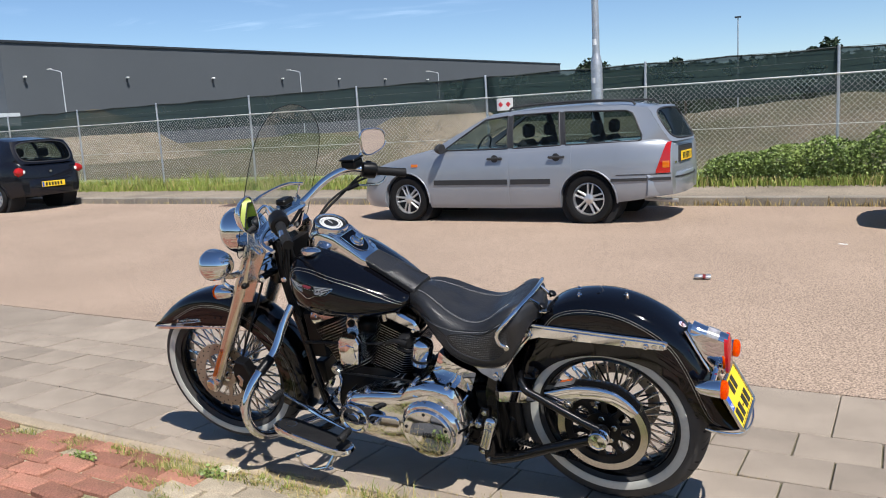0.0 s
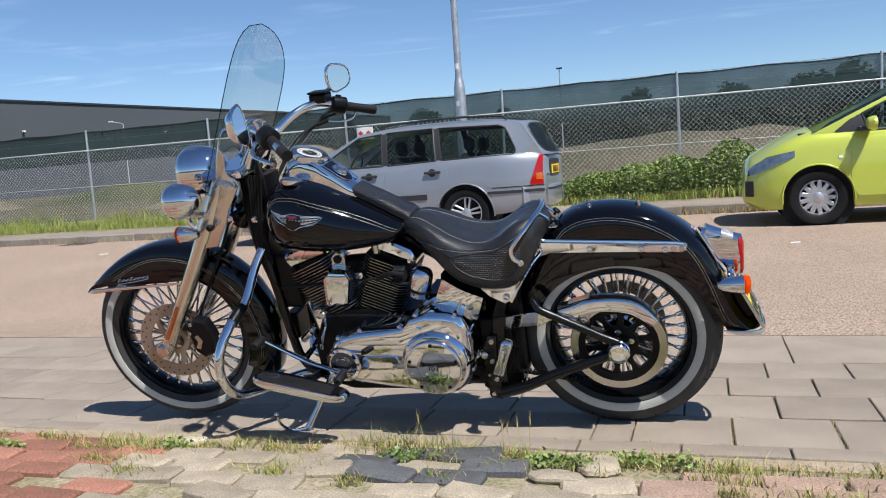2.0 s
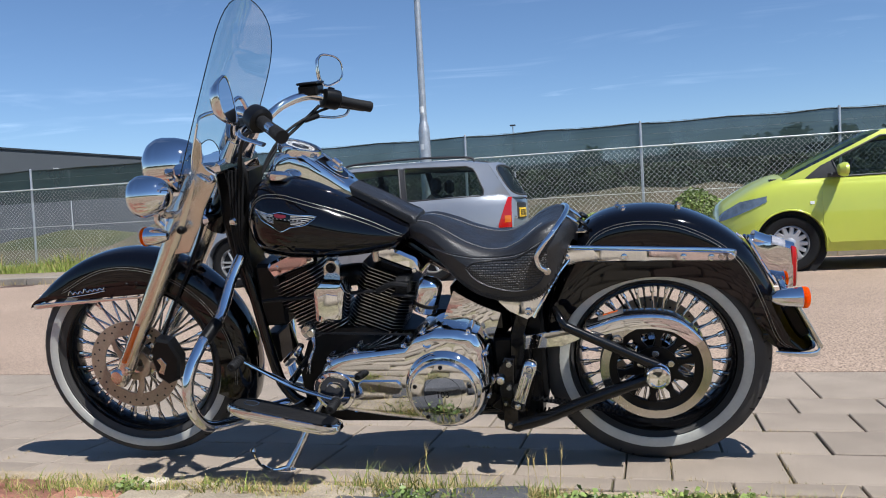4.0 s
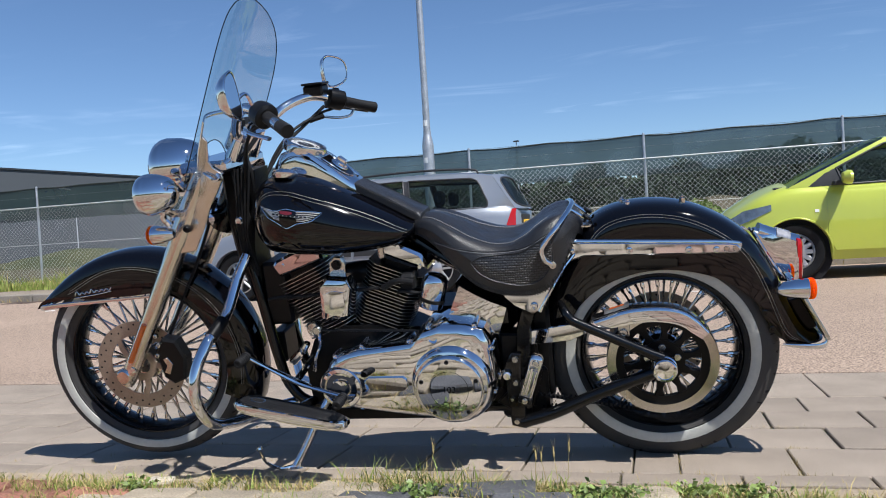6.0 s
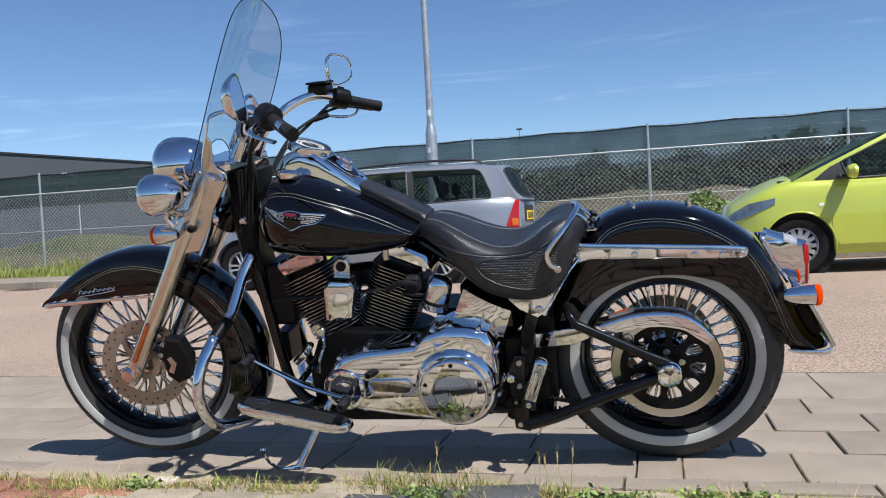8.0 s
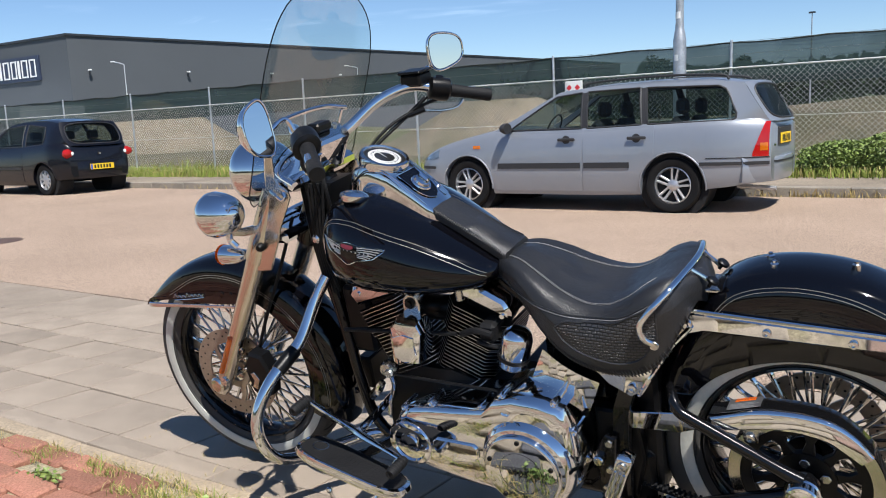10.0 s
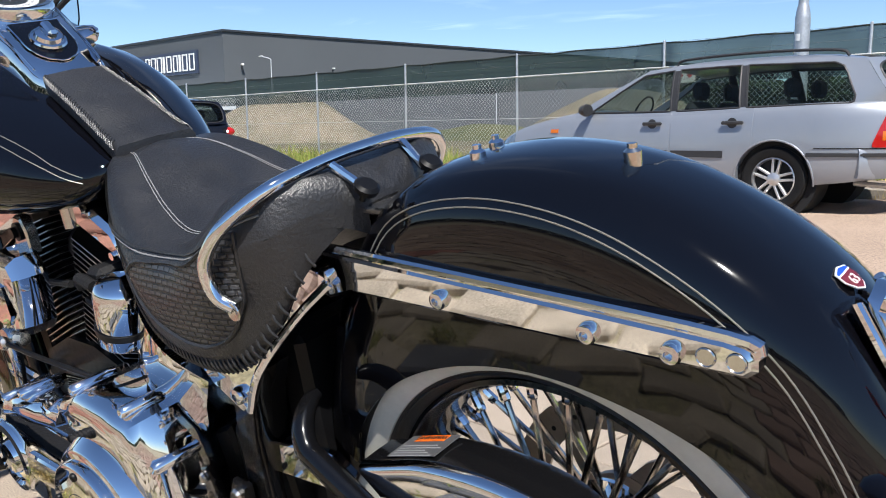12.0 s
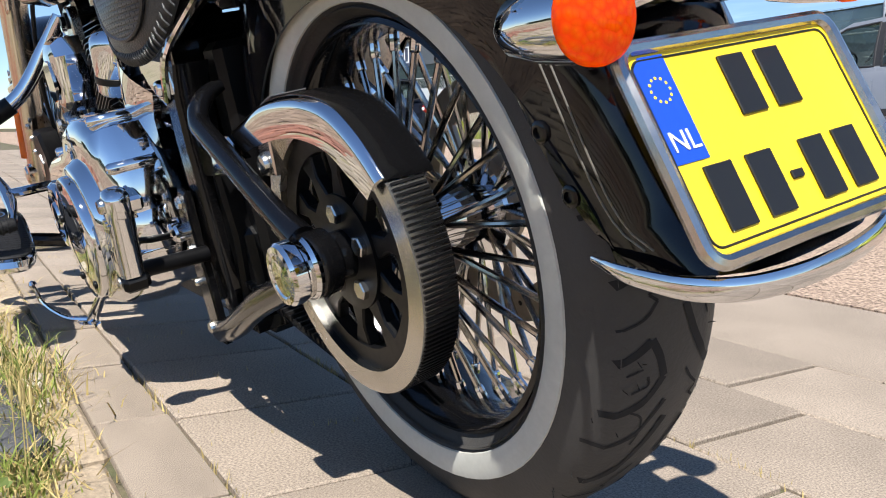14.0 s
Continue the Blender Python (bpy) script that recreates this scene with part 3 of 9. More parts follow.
hb_rings = []
for i in range(0, 184):
    x = -62 + i
    h = 6.4 + 0.35 * noise.noise((x * 0.11, 0, 0)) + 0.3 * noise.noise((x * 0.4, 3, 0))
    hb_rings.append([(x, 108.6, -0.3), (x, 108.8 + 0.4 * noise.noise((x * 0.5, 1, 2)), h * 0.5), (x, 109.6, h * 0.93), (x, 111, h), (x, 112, -0.3)])
thing("far_bushes", loft(hb_rings), M_TREE_LEAF, "dense dark band of far bushes", "hedge", kind="stuff")


def back_hedge_place(r):
    x = r.uniform(-60, 60)
    return (x, -38 + r.uniform(-2, 2), r.uniform(0, 1) ** 0.8 * (2.6 + 1.0 * noise.noise((x * 0.15, 7, 0))))


thing("low_hedge", leaf_cloud(5000, 0.5, back_hedge_place, 6, M_TREE_LEAF, "low_hedge"), None, "low green hedge at the back of the forecourt", "hedge", kind="stuff")

# Brambles by the fence.
def bramble_place(r):
    x = r.uniform(-1.9, 5.6)
    top = 0.30 + 0.42 * smooth_interp(x, [(-1.9, 0.15), (-0.9, 0.6), (-0.1, 0.75), (0.4, 1.0), (0.9, 1.15), (1.3, 0.95), (2.2, 1.3), (3.0, 1.5), (4.0, 1.4), (5.6, 1.1)]) + 0.16 * noise.noise((x * 2.2, 0, 9))
    y = r.uniform(10.55, 11.25)
    return (x, y, 0.08 + top * r.uniform(0.05, 1.0) ** 0.7 * (0.55 + 0.45 * min(1, (y - 10.45) / 0.35)))


bush = thing("bramble_bush", leaf_cloud(34000, 0.023, bramble_place, 8, M_LEAF, "bramble_bush", 0.7), None, "dense green bramble bush against the fence", "bush", kind="stuff")


def blades(count, place, height, seed, mat, name, width=0.004, lean=0.5):
    rnd = random.Random(seed)
    v, f = [], []
    for _ in range(count):
        x, y, z = place(rnd)
        h = height(rnd, x, y)
        a = rnd.uniform(0, 6.28)
        dx, dy = math.cos(a), math.sin(a)
        ln = rnd.uniform(0.1, lean) * h
        w = width * rnd.uniform(0.6, 1.3)
        b = rnd.uniform(0, 6.28)
        sx, sy = math.cos(b) * w, math.sin(b) * w
        k = len(v)
        v += [(x - sx, y - sy, z), (x + sx, y + sy, z), (x + dx * ln * 0.35 - sx * 0.7, y + dy * ln * 0.35 - sy * 0.7, z + h * 0.6), (x + dx * ln * 0.35 + sx * 0.7, y + dy * ln * 0.35 + sy * 0.7, z + h * 0.6), (x + dx * ln, y + dy * ln, z + h)]
        f += [(k, k + 1, k + 3, k + 2), (k + 2, k + 3, k + 4)]
    return raw_mesh(name, v, f, mat, 0)


def verge_place(r):
    x = r.uniform(-26, 7) if r.random() < 0.93 else r.uniform(-40, 20)
    q = r.gauss(0, 1)
    y = 10.62 + (q * 0.35 if q > 0 else q * 0.16)
    return (x, min(y, 11.9), 0.07)


def verge_h(r, x, y):
    return r.uniform(0.07, 0.2) * (1.0 + 1.5 * max(0, min(1, (y - 10.75) / 0.4))) * (0.75 + 0.5 * noise.noise((x * 0.7, y, 4)))


thing("verge_grass", blades(30000, verge_place, verge_h, 11, M_GRASS, "verge_grass", 0.009, 0.6), None, "tall fresh green grass along the fence", "grass", kind="stuff")
thing("verge_straw", blades(5000, verge_place, lambda r, x, y: verge_h(r, x, y) * 1.25, 12, M_STRAW, "verge_straw", 0.006, 0.6), None, "dry straw stalks among the verge grass", "grass", kind="stuff")
thing("kerb_weeds", blades(2500, lambda r: (r.choice([r.gauss(-1.2, 0.5), r.gauss(0.9, 0.4), r.gauss(-8, 3), r.uniform(-15, 6)]), 8.93 + abs(r.gauss(0, 0.05)), ROAD_Z + 0.0), lambda r, x, y: r.uniform(0.03, 0.13), 13, M_STRAW, "kerb_weeds", 0.006, 0.8), None, "dry weeds in the gutter of the far kerb", "weeds", kind="stuff")

# High thin cirrus, far above everything.
M_CIRRUS = bpy.data.materials.new("thin_cirrus")
M_CIRRUS.use_nodes = True
_n, _l = M_CIRRUS.node_tree.nodes, M_CIRRUS.node_tree.links
_n.remove(_n["Principled BSDF"])
_tc, _mp, _ns, _n2, _mr, _mm, _em, _tr, _ad = (_n.new(q) for q in ("ShaderNodeTexCoord", "ShaderNodeMapping", "ShaderNodeTexNoise", "ShaderNodeTexNoise", "ShaderNodeMapRange", "ShaderNodeMath", "ShaderNodeEmission", "ShaderNodeBsdfTransparent", "ShaderNodeAddShader"))
_mp.inputs["Rotation"].default_value = (0, 0, radians(38))
_mp.inputs["Scale"].default_value = (0.0007, 0.0017, 0.001)
_ns.inputs["Scale"].default_value, _ns.inputs["Detail"].default_value, _ns.inputs["Roughness"].default_value, _ns.inputs["Distortion"].default_value = 1.1, 8.0, 0.6, 1.2
_mr.inputs["From Min"].default_value, _mr.inputs["From Max"].default_value = 0.50, 0.78
_mr.inputs["To Min"].default_value, _mr.inputs["To Max"].default_value = 0.0, 0.17
_em.inputs["Color"].default_value = (0.92, 0.96, 1.0, 1)
_l.new(_tc.outputs["Object"], _mp.inputs["Vector"])
_l.new(_mp.outputs["Vector"], _ns.inputs["Vector"])
_l.new(_ns.outputs["Fac"], _mr.inputs["Value"])
_n2.inputs["Scale"].default_value, _n2.inputs["Detail"].default_value = 0.0016, 2.0
_mm.operation = "MULTIPLY"
_m2 = _n.new("ShaderNodeMapRange")
_m2.inputs["From Min"].default_value, _m2.inputs["From Max"].default_value = 0.46, 0.62
_l.new(_tc.outputs["Object"], _n2.inputs["Vector"])
_l.new(_n2.outputs["Fac"], _m2.inputs["Value"])
_l.new(_m2.outputs["Result"], _mm.inputs[0])
_l.new(_mr.outputs["Result"], _mm.inputs[1])
_l.new(_mm.outputs[0], _em.inputs["Strength"])
_l.new(_em.outputs[0], _ad.inputs[0])
_l.new(_tr.outputs[0], _ad.inputs[1])
_l.new(_ad.outputs[0], _n["Material Output"].inputs["Surface"])
cirrus = thing("backdrop", ([(-4000, 100, 0), (4000, 100, 0), (4000, 4400, 0), (-4000, 4400, 0)], [(0, 1, 2, 3)]), M_CIRRUS, "thin white cirrus streaks high in the blue sky", "clouds", kind="structure", m=pose(0, 0, 600))
cirrus.visible_shadow = False

# ---- parked cars ----
M_TYRE = material("black_tyre_rubber", (0.007, 0.007, 0.0075), 0.65, spec=0.25, vary=0.3, scale=12, bump=0.2, bump_scale=120)
M_ALLOY = material("silver_alloy", (0.56, 0.56, 0.57), 0.35, metal=0.8, vary=0.1, scale=10)
M_BLACKPL = material("black_plastic", (0.022, 0.022, 0.024), 0.55, vary=0.2, scale=20)
# Near-black that stands in for the shade inside recesses and gaps.
M_DARK = material("dark_cavity_shade", (0.006, 0.006, 0.007), 0.9)
M_SEAT = material("dark_seat_cloth", (0.03, 0.031, 0.035), 0.9, fine=0.3, fine_scale=80)
M_CARGLASS = glassy("car_glass", (0.56, 0.63, 0.61), 0.993, gloss=0.4)
M_REDLAMP = lens("red_lamp", (0.55, 0.015, 0.012))
M_ORANGE = lens("orange_lamp", (0.75, 0.20, 0.01))
M_HEADLAMP = material("clear_lamp", (0.24, 0.29, 0.33), 0.12, metal=0.5, coat=1.0, vary=0.35, scale=14)
M_PLATE = material("yellow_plate", (0.85, 0.55, 0.02), 0.4, vary=0.06, scale=20)
M_PLATEINK = material("black_plate_print", (0.01, 0.01, 0.01), 0.4)
M_EUBLUE = material("blue_plate_band", (0.01, 0.06, 0.45), 0.4)
M_CHROME = material("bright_chrome", (0.71, 0.71, 0.725), 0.04, metal=1.0, rough_vary=0.03, scale=6)


def car_wheel(parent, x, y, r, rim_r, spokes, out, paint, wide=0.20, seed=0):
    """out: -1 for the left side. The rim faces outwards."""
    m = at(x, y, r) @ (AXIS_LEFT if out < 0 else AXIS_Y)
    w = wide / 2
    ty = part("wheel", lathe([(rim_r, -w * 0.8), (rim_r * 1.12, -w), (r * 0.93, -w), (r, -w * 0.72), (r, w * 0.72), (r * 0.93, w), (rim_r * 1.1, w * 1.02), (rim_r, w * 0.9)], 40, closed=True), M_TYRE, parent, "black tyre on a silver rim", m=m)
    part("rim", lathe([(rim_r, -w * 0.7), (rim_r, w * 0.85), (rim_r * 0.94, w * 0.92), (rim_r * 0.9, w * 0.6), (rim_r * 0.88, -w * 0.6)], 40, closed=True), paint, ty)
    part("brake", lathe([(0.04, -w * 0.2), (rim_r * 0.86, -w * 0.2), (rim_r * 0.86, -w * 0.1), (0.04, -w * 0.1)], 30, closed=True), M_DARK, ty)
    part("hub", lathe([(0.065, w * 0.1), (0.062, w * 0.72), (0.035, w * 0.86), (0, w * 0.88)], 20), paint, ty)
    sp = Geo().add(prism([(0.05, -0.030), (rim_r * 0.92, -0.021), (rim_r * 0.92, 0.021), (0.05, 0.030)], w * 0.3, w * 0.74, b=0.006)).mesh("spoke", paint, 30)
    if spokes <= 7:
        g = Geo()
        for s in (-1, 1):
            g.add(prism([(0.05, s * 0.008), (rim_r * 0.92, s * 0.022), (rim_r * 0.92, s * 0.046), (0.05, s * 0.034)], w * 0.3, w * 0.74, b=0.005))
        sp = g.mesh("spoke", paint, 30)
    for i in range(spokes):
        part("spoke", sp, None, ty, m=pose(0, 0, 0, 0, 0, 360 * i / spokes + seed))


class Car:
    def __init__(self, name, m, label, spec, paint):
        self.s, self.paint = spec, paint
        self.root = empty_thing(name, m, label, "car", group="parked cars")
        self.build()

    def hw(self, x):
        s = self.s
        a, b = s["xf"], s["xr"]
        h = s["hw"]
        k = 1.0
        if x < a + 0.55:
            k = 1 - 0.30 * (1 - (x - a) / 0.55) ** 2.4
        rl = s["taper"]
        if x > b - rl:
            k = 1 - 0.24 * (1 - (b - x) / rl) ** 2.2
        return h * k

    def zlow(self, x):
        s = self.s
        z = smooth_interp(x, s["sill"])
        for xw in (0.0, -s["wb"]):
            d = abs(x - xw)
            ra = s["arch"]
            if d < ra:
                z = max(z, s["r"] + math.sqrt(ra * ra - d * d) * 1.0)
        return z

    def top(self, x):
        return smooth_interp(x, self.s["belt"])

    def side_y(self, x, z):
        """Half width of the lower body at a height."""
        zl, zt = smooth_interp(x, self.s["sill"]), self.top(x)
        u = min(1, max(0, (z - zl) / max(0.05, zt - zl)))
        return self.hw(x) + interp(u, [(0, -0.045), (0.12, -0.005), (0.35, 0.004), (0.6, 0.0), (0.8, -0.012), (0.93, -0.035), (1, -0.075)])

    def patch(self, name, x0, x1, zlo, zhi, mat, off=0.004, parent=None, label="", nx=14, nz=6, side=-1, thick=0.012):
        """A piece of skin lying on the flank between two heights (numbers or functions of x)."""
        rings = []
        for i in range(nx + 1):
            x = x0 + (x1 - x0) * i / nx
            a = max(self.zlow(x) + 0.005, zlo(x) if callable(zlo) else zlo)
            b = zhi(x) if callable(zhi) else zhi
            b = max(b, a + 0.002)
            outer = [(x, side * (self.side_y(x, a + (b - a) * j / nz) + off), a + (b - a) * j / nz) for j in range(nz + 1)]
            inner = [(p[0], p[1] - side * (thick + off), p[2]) for p in reversed(outer)]
            rings.append(outer + inner)
        return part(name, loft(rings), mat, parent or self.root, label)

    def green_y(self, x, z):
        s = self.s
        zb, zr = self.top(max(x, s["ws"])), s["zroof"]
        u = min(1, max(0, (z - zb) / (zr - zb)))
        return (self.hw(x) - 0.072) * (1 - u) + s["hwr"] * u + 0.022 * 4 * u * (1 - u)

    def cabin(self):
        """Upper body: painted shell with window openings, panes set into them and black seals round them."""
        s, root = self.s, self.root
        wb, rb, roof = s["ws_base"], s["rw_base"], s["roof"]
        line = [wb] + list(roof) + [rb]
        nx, nz = 260, 36

        def ztop(x):
            return interp(x, [wb, roof[0]]) if x < roof[0][0] else (interp(x, [roof[-1], rb]) if x > roof[-1][0] else smooth_interp(x, roof))

        def inside(p, poly):
            x, z = p
            hit = False
            for (xa, za), (xb, zb) in zip(poly, poly[1:] + poly[:1]):
                if (za > z) != (zb > z) and x < xa + (z - za) * (xb - xa) / (zb - za):
                    hit = not hit
            return hit

        blacks = [pts for nm, pts in s["frames"] if nm == "black"]
        for sd in (-1, 1):
            grid = []
            for i in range(nx + 1):
                x = wb[0] + (rb[0] - wb[0]) * i / nx
                zb = self.top(x) - 0.012
                zt = max(ztop(x), zb + 0.001)
                grid.append([(x, zb + (zt - zb) * j / nz) for j in range(nz + 1)])
            sets = {"paint": [], "black": []}
            panes = [[] for _ in s["windows"]]
            for i in range(nx):
                for j in range(nz):
                    q = [grid[i][j], grid[i + 1][j], grid[i + 1][j + 1], grid[i][j + 1]]
                    cxz = (sum(p[0] for p in q) / 4, sum(p[1] for p in q) / 4)
                    k = next((w for w, poly in enumerate(s["windows"]) if inside(cxz, poly)), None)
                    cell = (i * (nz + 1) + j, (i + 1) * (nz + 1) + j, (i + 1) * (nz + 1) + j + 1, i * (nz + 1) + j + 1)
                    if k is not None:
                        panes[k].append(cell)
                    else:
                        sets["black" if any(inside(cxz, b) for b in blacks) else "paint"].append(cell)
            flat = [p for col in grid for p in col]

            def skin(name, cells, off, mat, lab=""):
                use = sorted({v for cl in cells for v in cl})
                idx = {v: k for k, v in enumerate(use)}
                vs = [(flat[v][0], sd * (self.green_y(*flat[v]) + off), flat[v][1]) for v in use]
                return part(name, (vs, [tuple(idx[v] for v in cl) for cl in cells]), mat, root, lab, smooth=60)
            skin("cabin_side", sets["paint"], 0.0, self.paint)
            for bp in blacks:
                cells = [cl for cl in sets["black"] if inside(((flat[cl[0]][0] + flat[cl[2]][0]) / 2, (flat[cl[0]][1] + flat[cl[2]][1]) / 2), bp)]
                if cells:
                    skin("door_pillar", cells, 0.002, M_BLACKPL, "black door pillar trim")
            for cells, poly in zip(panes, s["windows"]):
                w = skin("side_window", cells, -0.006, M_CARGLASS)
                rim = []
                for (xa, za), (xb, zb) in zip(poly, poly[1:] + poly[:1]):
                    n = max(2, int(math.hypot(xb - xa, zb - za) / 0.05))
                    rim += [(xa + (xb - xa) * k / n, za + (zb - za) * k / n) for k in range(n)]
                part("window_seal", tube([(x, sd * (self.green_y(x, z) + 0.001), z) for x, z in rim], 0.011, 6, 0, closed=True), M_BLACKPL, w)

    def tail(self, k0=0.84, u0=0.10, u1=0.90):
        """Rear window in its painted frame."""
        s = self.s
        (x0, z0), (x1, z1) = s["rw_base"], s["roof"][-1]
        nk, nu = 60, 30

        def pt(k, u):
            w = self.green_y(x0 + (x1 - x0) * u, z0 + (z1 - z0) * u)
            bow = 0.07 * (1 - k ** 4)
            return (x0 + (x1 - x0) * u + bow, w * k, z0 + (z1 + 0.01 - z0) * u + 0.02 * (1 - k * k) * u)
        vs = [pt(-1 + 2 * a / nk, b / nu) for a in range(nk + 1) for b in range(nu + 1)]
        g, p = [], []
        um, uh = (u0 + u1) / 2, (u1 - u0) / 2
        for a in range(nk):
            for b in range(nu):
                k, u = -1 + 2 * (a + 0.5) / nk, (b + 0.5) / nu
                cell = (a * (nu + 1) + b, (a + 1) * (nu + 1) + b, (a + 1) * (nu + 1) + b + 1, a * (nu + 1) + b + 1)
                (g if (abs(k) / k0) ** 5 + (abs(u - um) / uh) ** 5 < 1 else p).append(cell)
        part("rear_panel", (vs, p), self.paint, self.root, smooth=60)
        w = part("rear_window", ([(q[0] - 0.006, q[1], q[2]) for q in vs], g), M_CARGLASS, self.root, smooth=60)
        rim = []
        for a in range(60):
            t = 2 * math.pi * a / 60
            ck, cu = math.cos(t), math.sin(t)
            rim.append(pt(k0 * abs(ck) ** 0.4 * (1 if ck > 0 else -1), um + uh * abs(cu) ** 0.4 * (1 if cu > 0 else -1)))
        part("window_seal", tube(rim, 0.012, 6, 0, closed=True), M_BLACKPL, w)

    def build(self):
        s, root = self.s, self.root
        xs = []
        x = s["xf"]
        while x < s["xr"]:
            xs.append(x)
            near = min(abs(abs(x - xw) - s["arch"]) for xw in (0.0, -s["wb"]))
            x += 0.012 if near < 0.05 else 0.05
        xs.append(s["xr"])
        rings = []
        us = [0, 0.08, 0.2, 0.35, 0.5, 0.65, 0.8, 0.9, 0.96, 1.0]
        for x in xs:
            zl, zt = self.zlow(x), self.top(x)
            zt = max(zt, zl + 0.02)
            left = [(x, -self.side_y(x, zl + (zt - zl) * u), zl + (zt - zl) * u) for u in us]
            w = -left[-1][1]
            cr = s["crown"] * (1.0 if x < s["ws"] else 0.3)
            topl = [(x, -w * k, zt + cr * (1 - k * k)) for k in (0.75, 0.45, 0.15)]
            half = left + topl
            rings.append(half + [(p[0], -p[1], p[2]) for p in reversed(half)])
        part("body", loft(rings), self.paint, root, smooth=50)
        # dark wells and floor so that no light shows through
        for xw in (0.0, -s["wb"]):
            part("wheel_well", lathe([(0.02, -0.02), (s["arch"] + 0.03, -0.02), (s["arch"] + 0.03, 0.30), (0.02, 0.30)], 30, at(xw, -s["hw"] + 0.10, s["r"]) @ AXIS_Y, closed=True), M_DARK, root)
            part("wheel_well", lathe([(0.02, -0.02), (s["arch"] + 0.03, -0.02), (s["arch"] + 0.03, 0.30), (0.02, 0.30)], 30, at(xw, s["hw"] - 0.40, s["r"]) @ AXIS_Y, closed=True), M_DARK, root)
        # roof skin
        rr = []
        rl = s["roof"]
        for i in range(25):
            x = rl[0][0] + (rl[-1][0] - rl[0][0]) * i / 24
            z = smooth_interp(x, rl)
            w = s["hwr"] * (1 - 0.05 * (i / 24) ** 3)
            up = [(x, w * k, z + 0.035 * (1 - k * k) - (0.02 if abs(k) == 1 else 0)) for k in (-1, -0.85, -0.5, 0, 0.5, 0.85, 1)]
            rr.append(up + [(p[0], p[1], p[2] - 0.03) for p in reversed(up)])
        part("roof", loft(rr), self.paint, root, smooth=50)
        self.cabin()
        self.tail(*s.get("glass", (0.88, 0.07, 0.92)))
        rings = []
        (x0, z0), (x1, z1) = s["ws_base"], s["roof"][0]
        for j in range(9):
            u = j / 8
            x, z = x0 + (x1 - x0) * u, z0 + (z1 - z0) * u
            w = self.green_y(x0, z0) * (1 - u) + s["hwr"] * u - 0.01
            rings.append([(x - 0.12 * (1 - k * k) * (1 - 0.5 * u), w * k, z + 0.03 * (1 - k * k) * u) for k in [q / 8 for q in range(-8, 9)]])
        part("windscreen", loft(rings, closed_ring=False), M_CARGLASS, root, smooth=60)
        for xw in (0.0, -s["wb"]):
            arc = []
            for k in range(25):
                a = radians(-8 + 196 * k / 24)
                x, z = xw + (s["arch"] + 0.008) * math.cos(a), s["r"] + (s["arch"] + 0.008) * math.sin(a)
                arc.append((x, -self.side_y(x, max(z, 0.25)) - 0.001, z))
            part("arch_lip", tube(arc, 0.010, 6, 0), self.paint, root)
        # interior
        part("dashboard", box(s["ws"] - 0.05, s["ws"] + 0.45, -s["hw"] + 0.12, s["hw"] - 0.12, 0.5, s["zbelt"] - 0.02, 0.04), M_SEAT, root)
        for xx in s["seats"]:
            for yy in (-0.36, 0.36):
                st = part("seat", Geo().add(box(xx - 0.45, xx + 0.05, yy - 0.24, yy + 0.24, 0.35, 0.55, 0.05)).add(box(xx, xx + 0.14, yy - 0.24, yy + 0.24, 0.45, 1.05, 0.06), pose(0, 0, 0)), M_SEAT, root)
                part("headrest", box(xx + 0.04, xx + 0.14, yy - 0.13, yy + 0.13, 1.07, 1.25, 0.04), M_SEAT, st)
        part("steering_wheel", lathe([(0.17, -0.012), (0.182, 0), (0.17, 0.012), (0.158, 0)], 24, at(s["ws"] + 0.62, -0.36, s["zbelt"] + 0.02) @ pose(0, 0, 0, 0, -65, 0), closed=True), M_BLACKPL, root)
        # wheels
        for xw in (0.0, -s["wb"]):
            car_wheel(root, xw, -s["hw"] + 0.115, s["r"], s["rim"], s["spokes"], -1, s["rimpaint"], 0.195, seed=11 + xw * 17)
            car_wheel(root, xw, s["hw"] - 0.115, s["r"], s["rim"], s["spokes"], 1, s["rimpaint"], 0.195)


M_SILVER = material("silver_car_paint", (0.25, 0.27, 0.305), 0.36, metal=0.35, coat=0.9, vary=0.05, scale=2)
M_LIME = material("lime_car_paint", (0.50, 0.56, 0.07), 0.3, metal=0.1, coat=0.9, vary=0.04, scale=2)
M_BLACKCAR = material("black_car_paint", (0.006, 0.006, 0.009), 0.25, spec=0.2, coat=0.5, vary=0.1, scale=2)

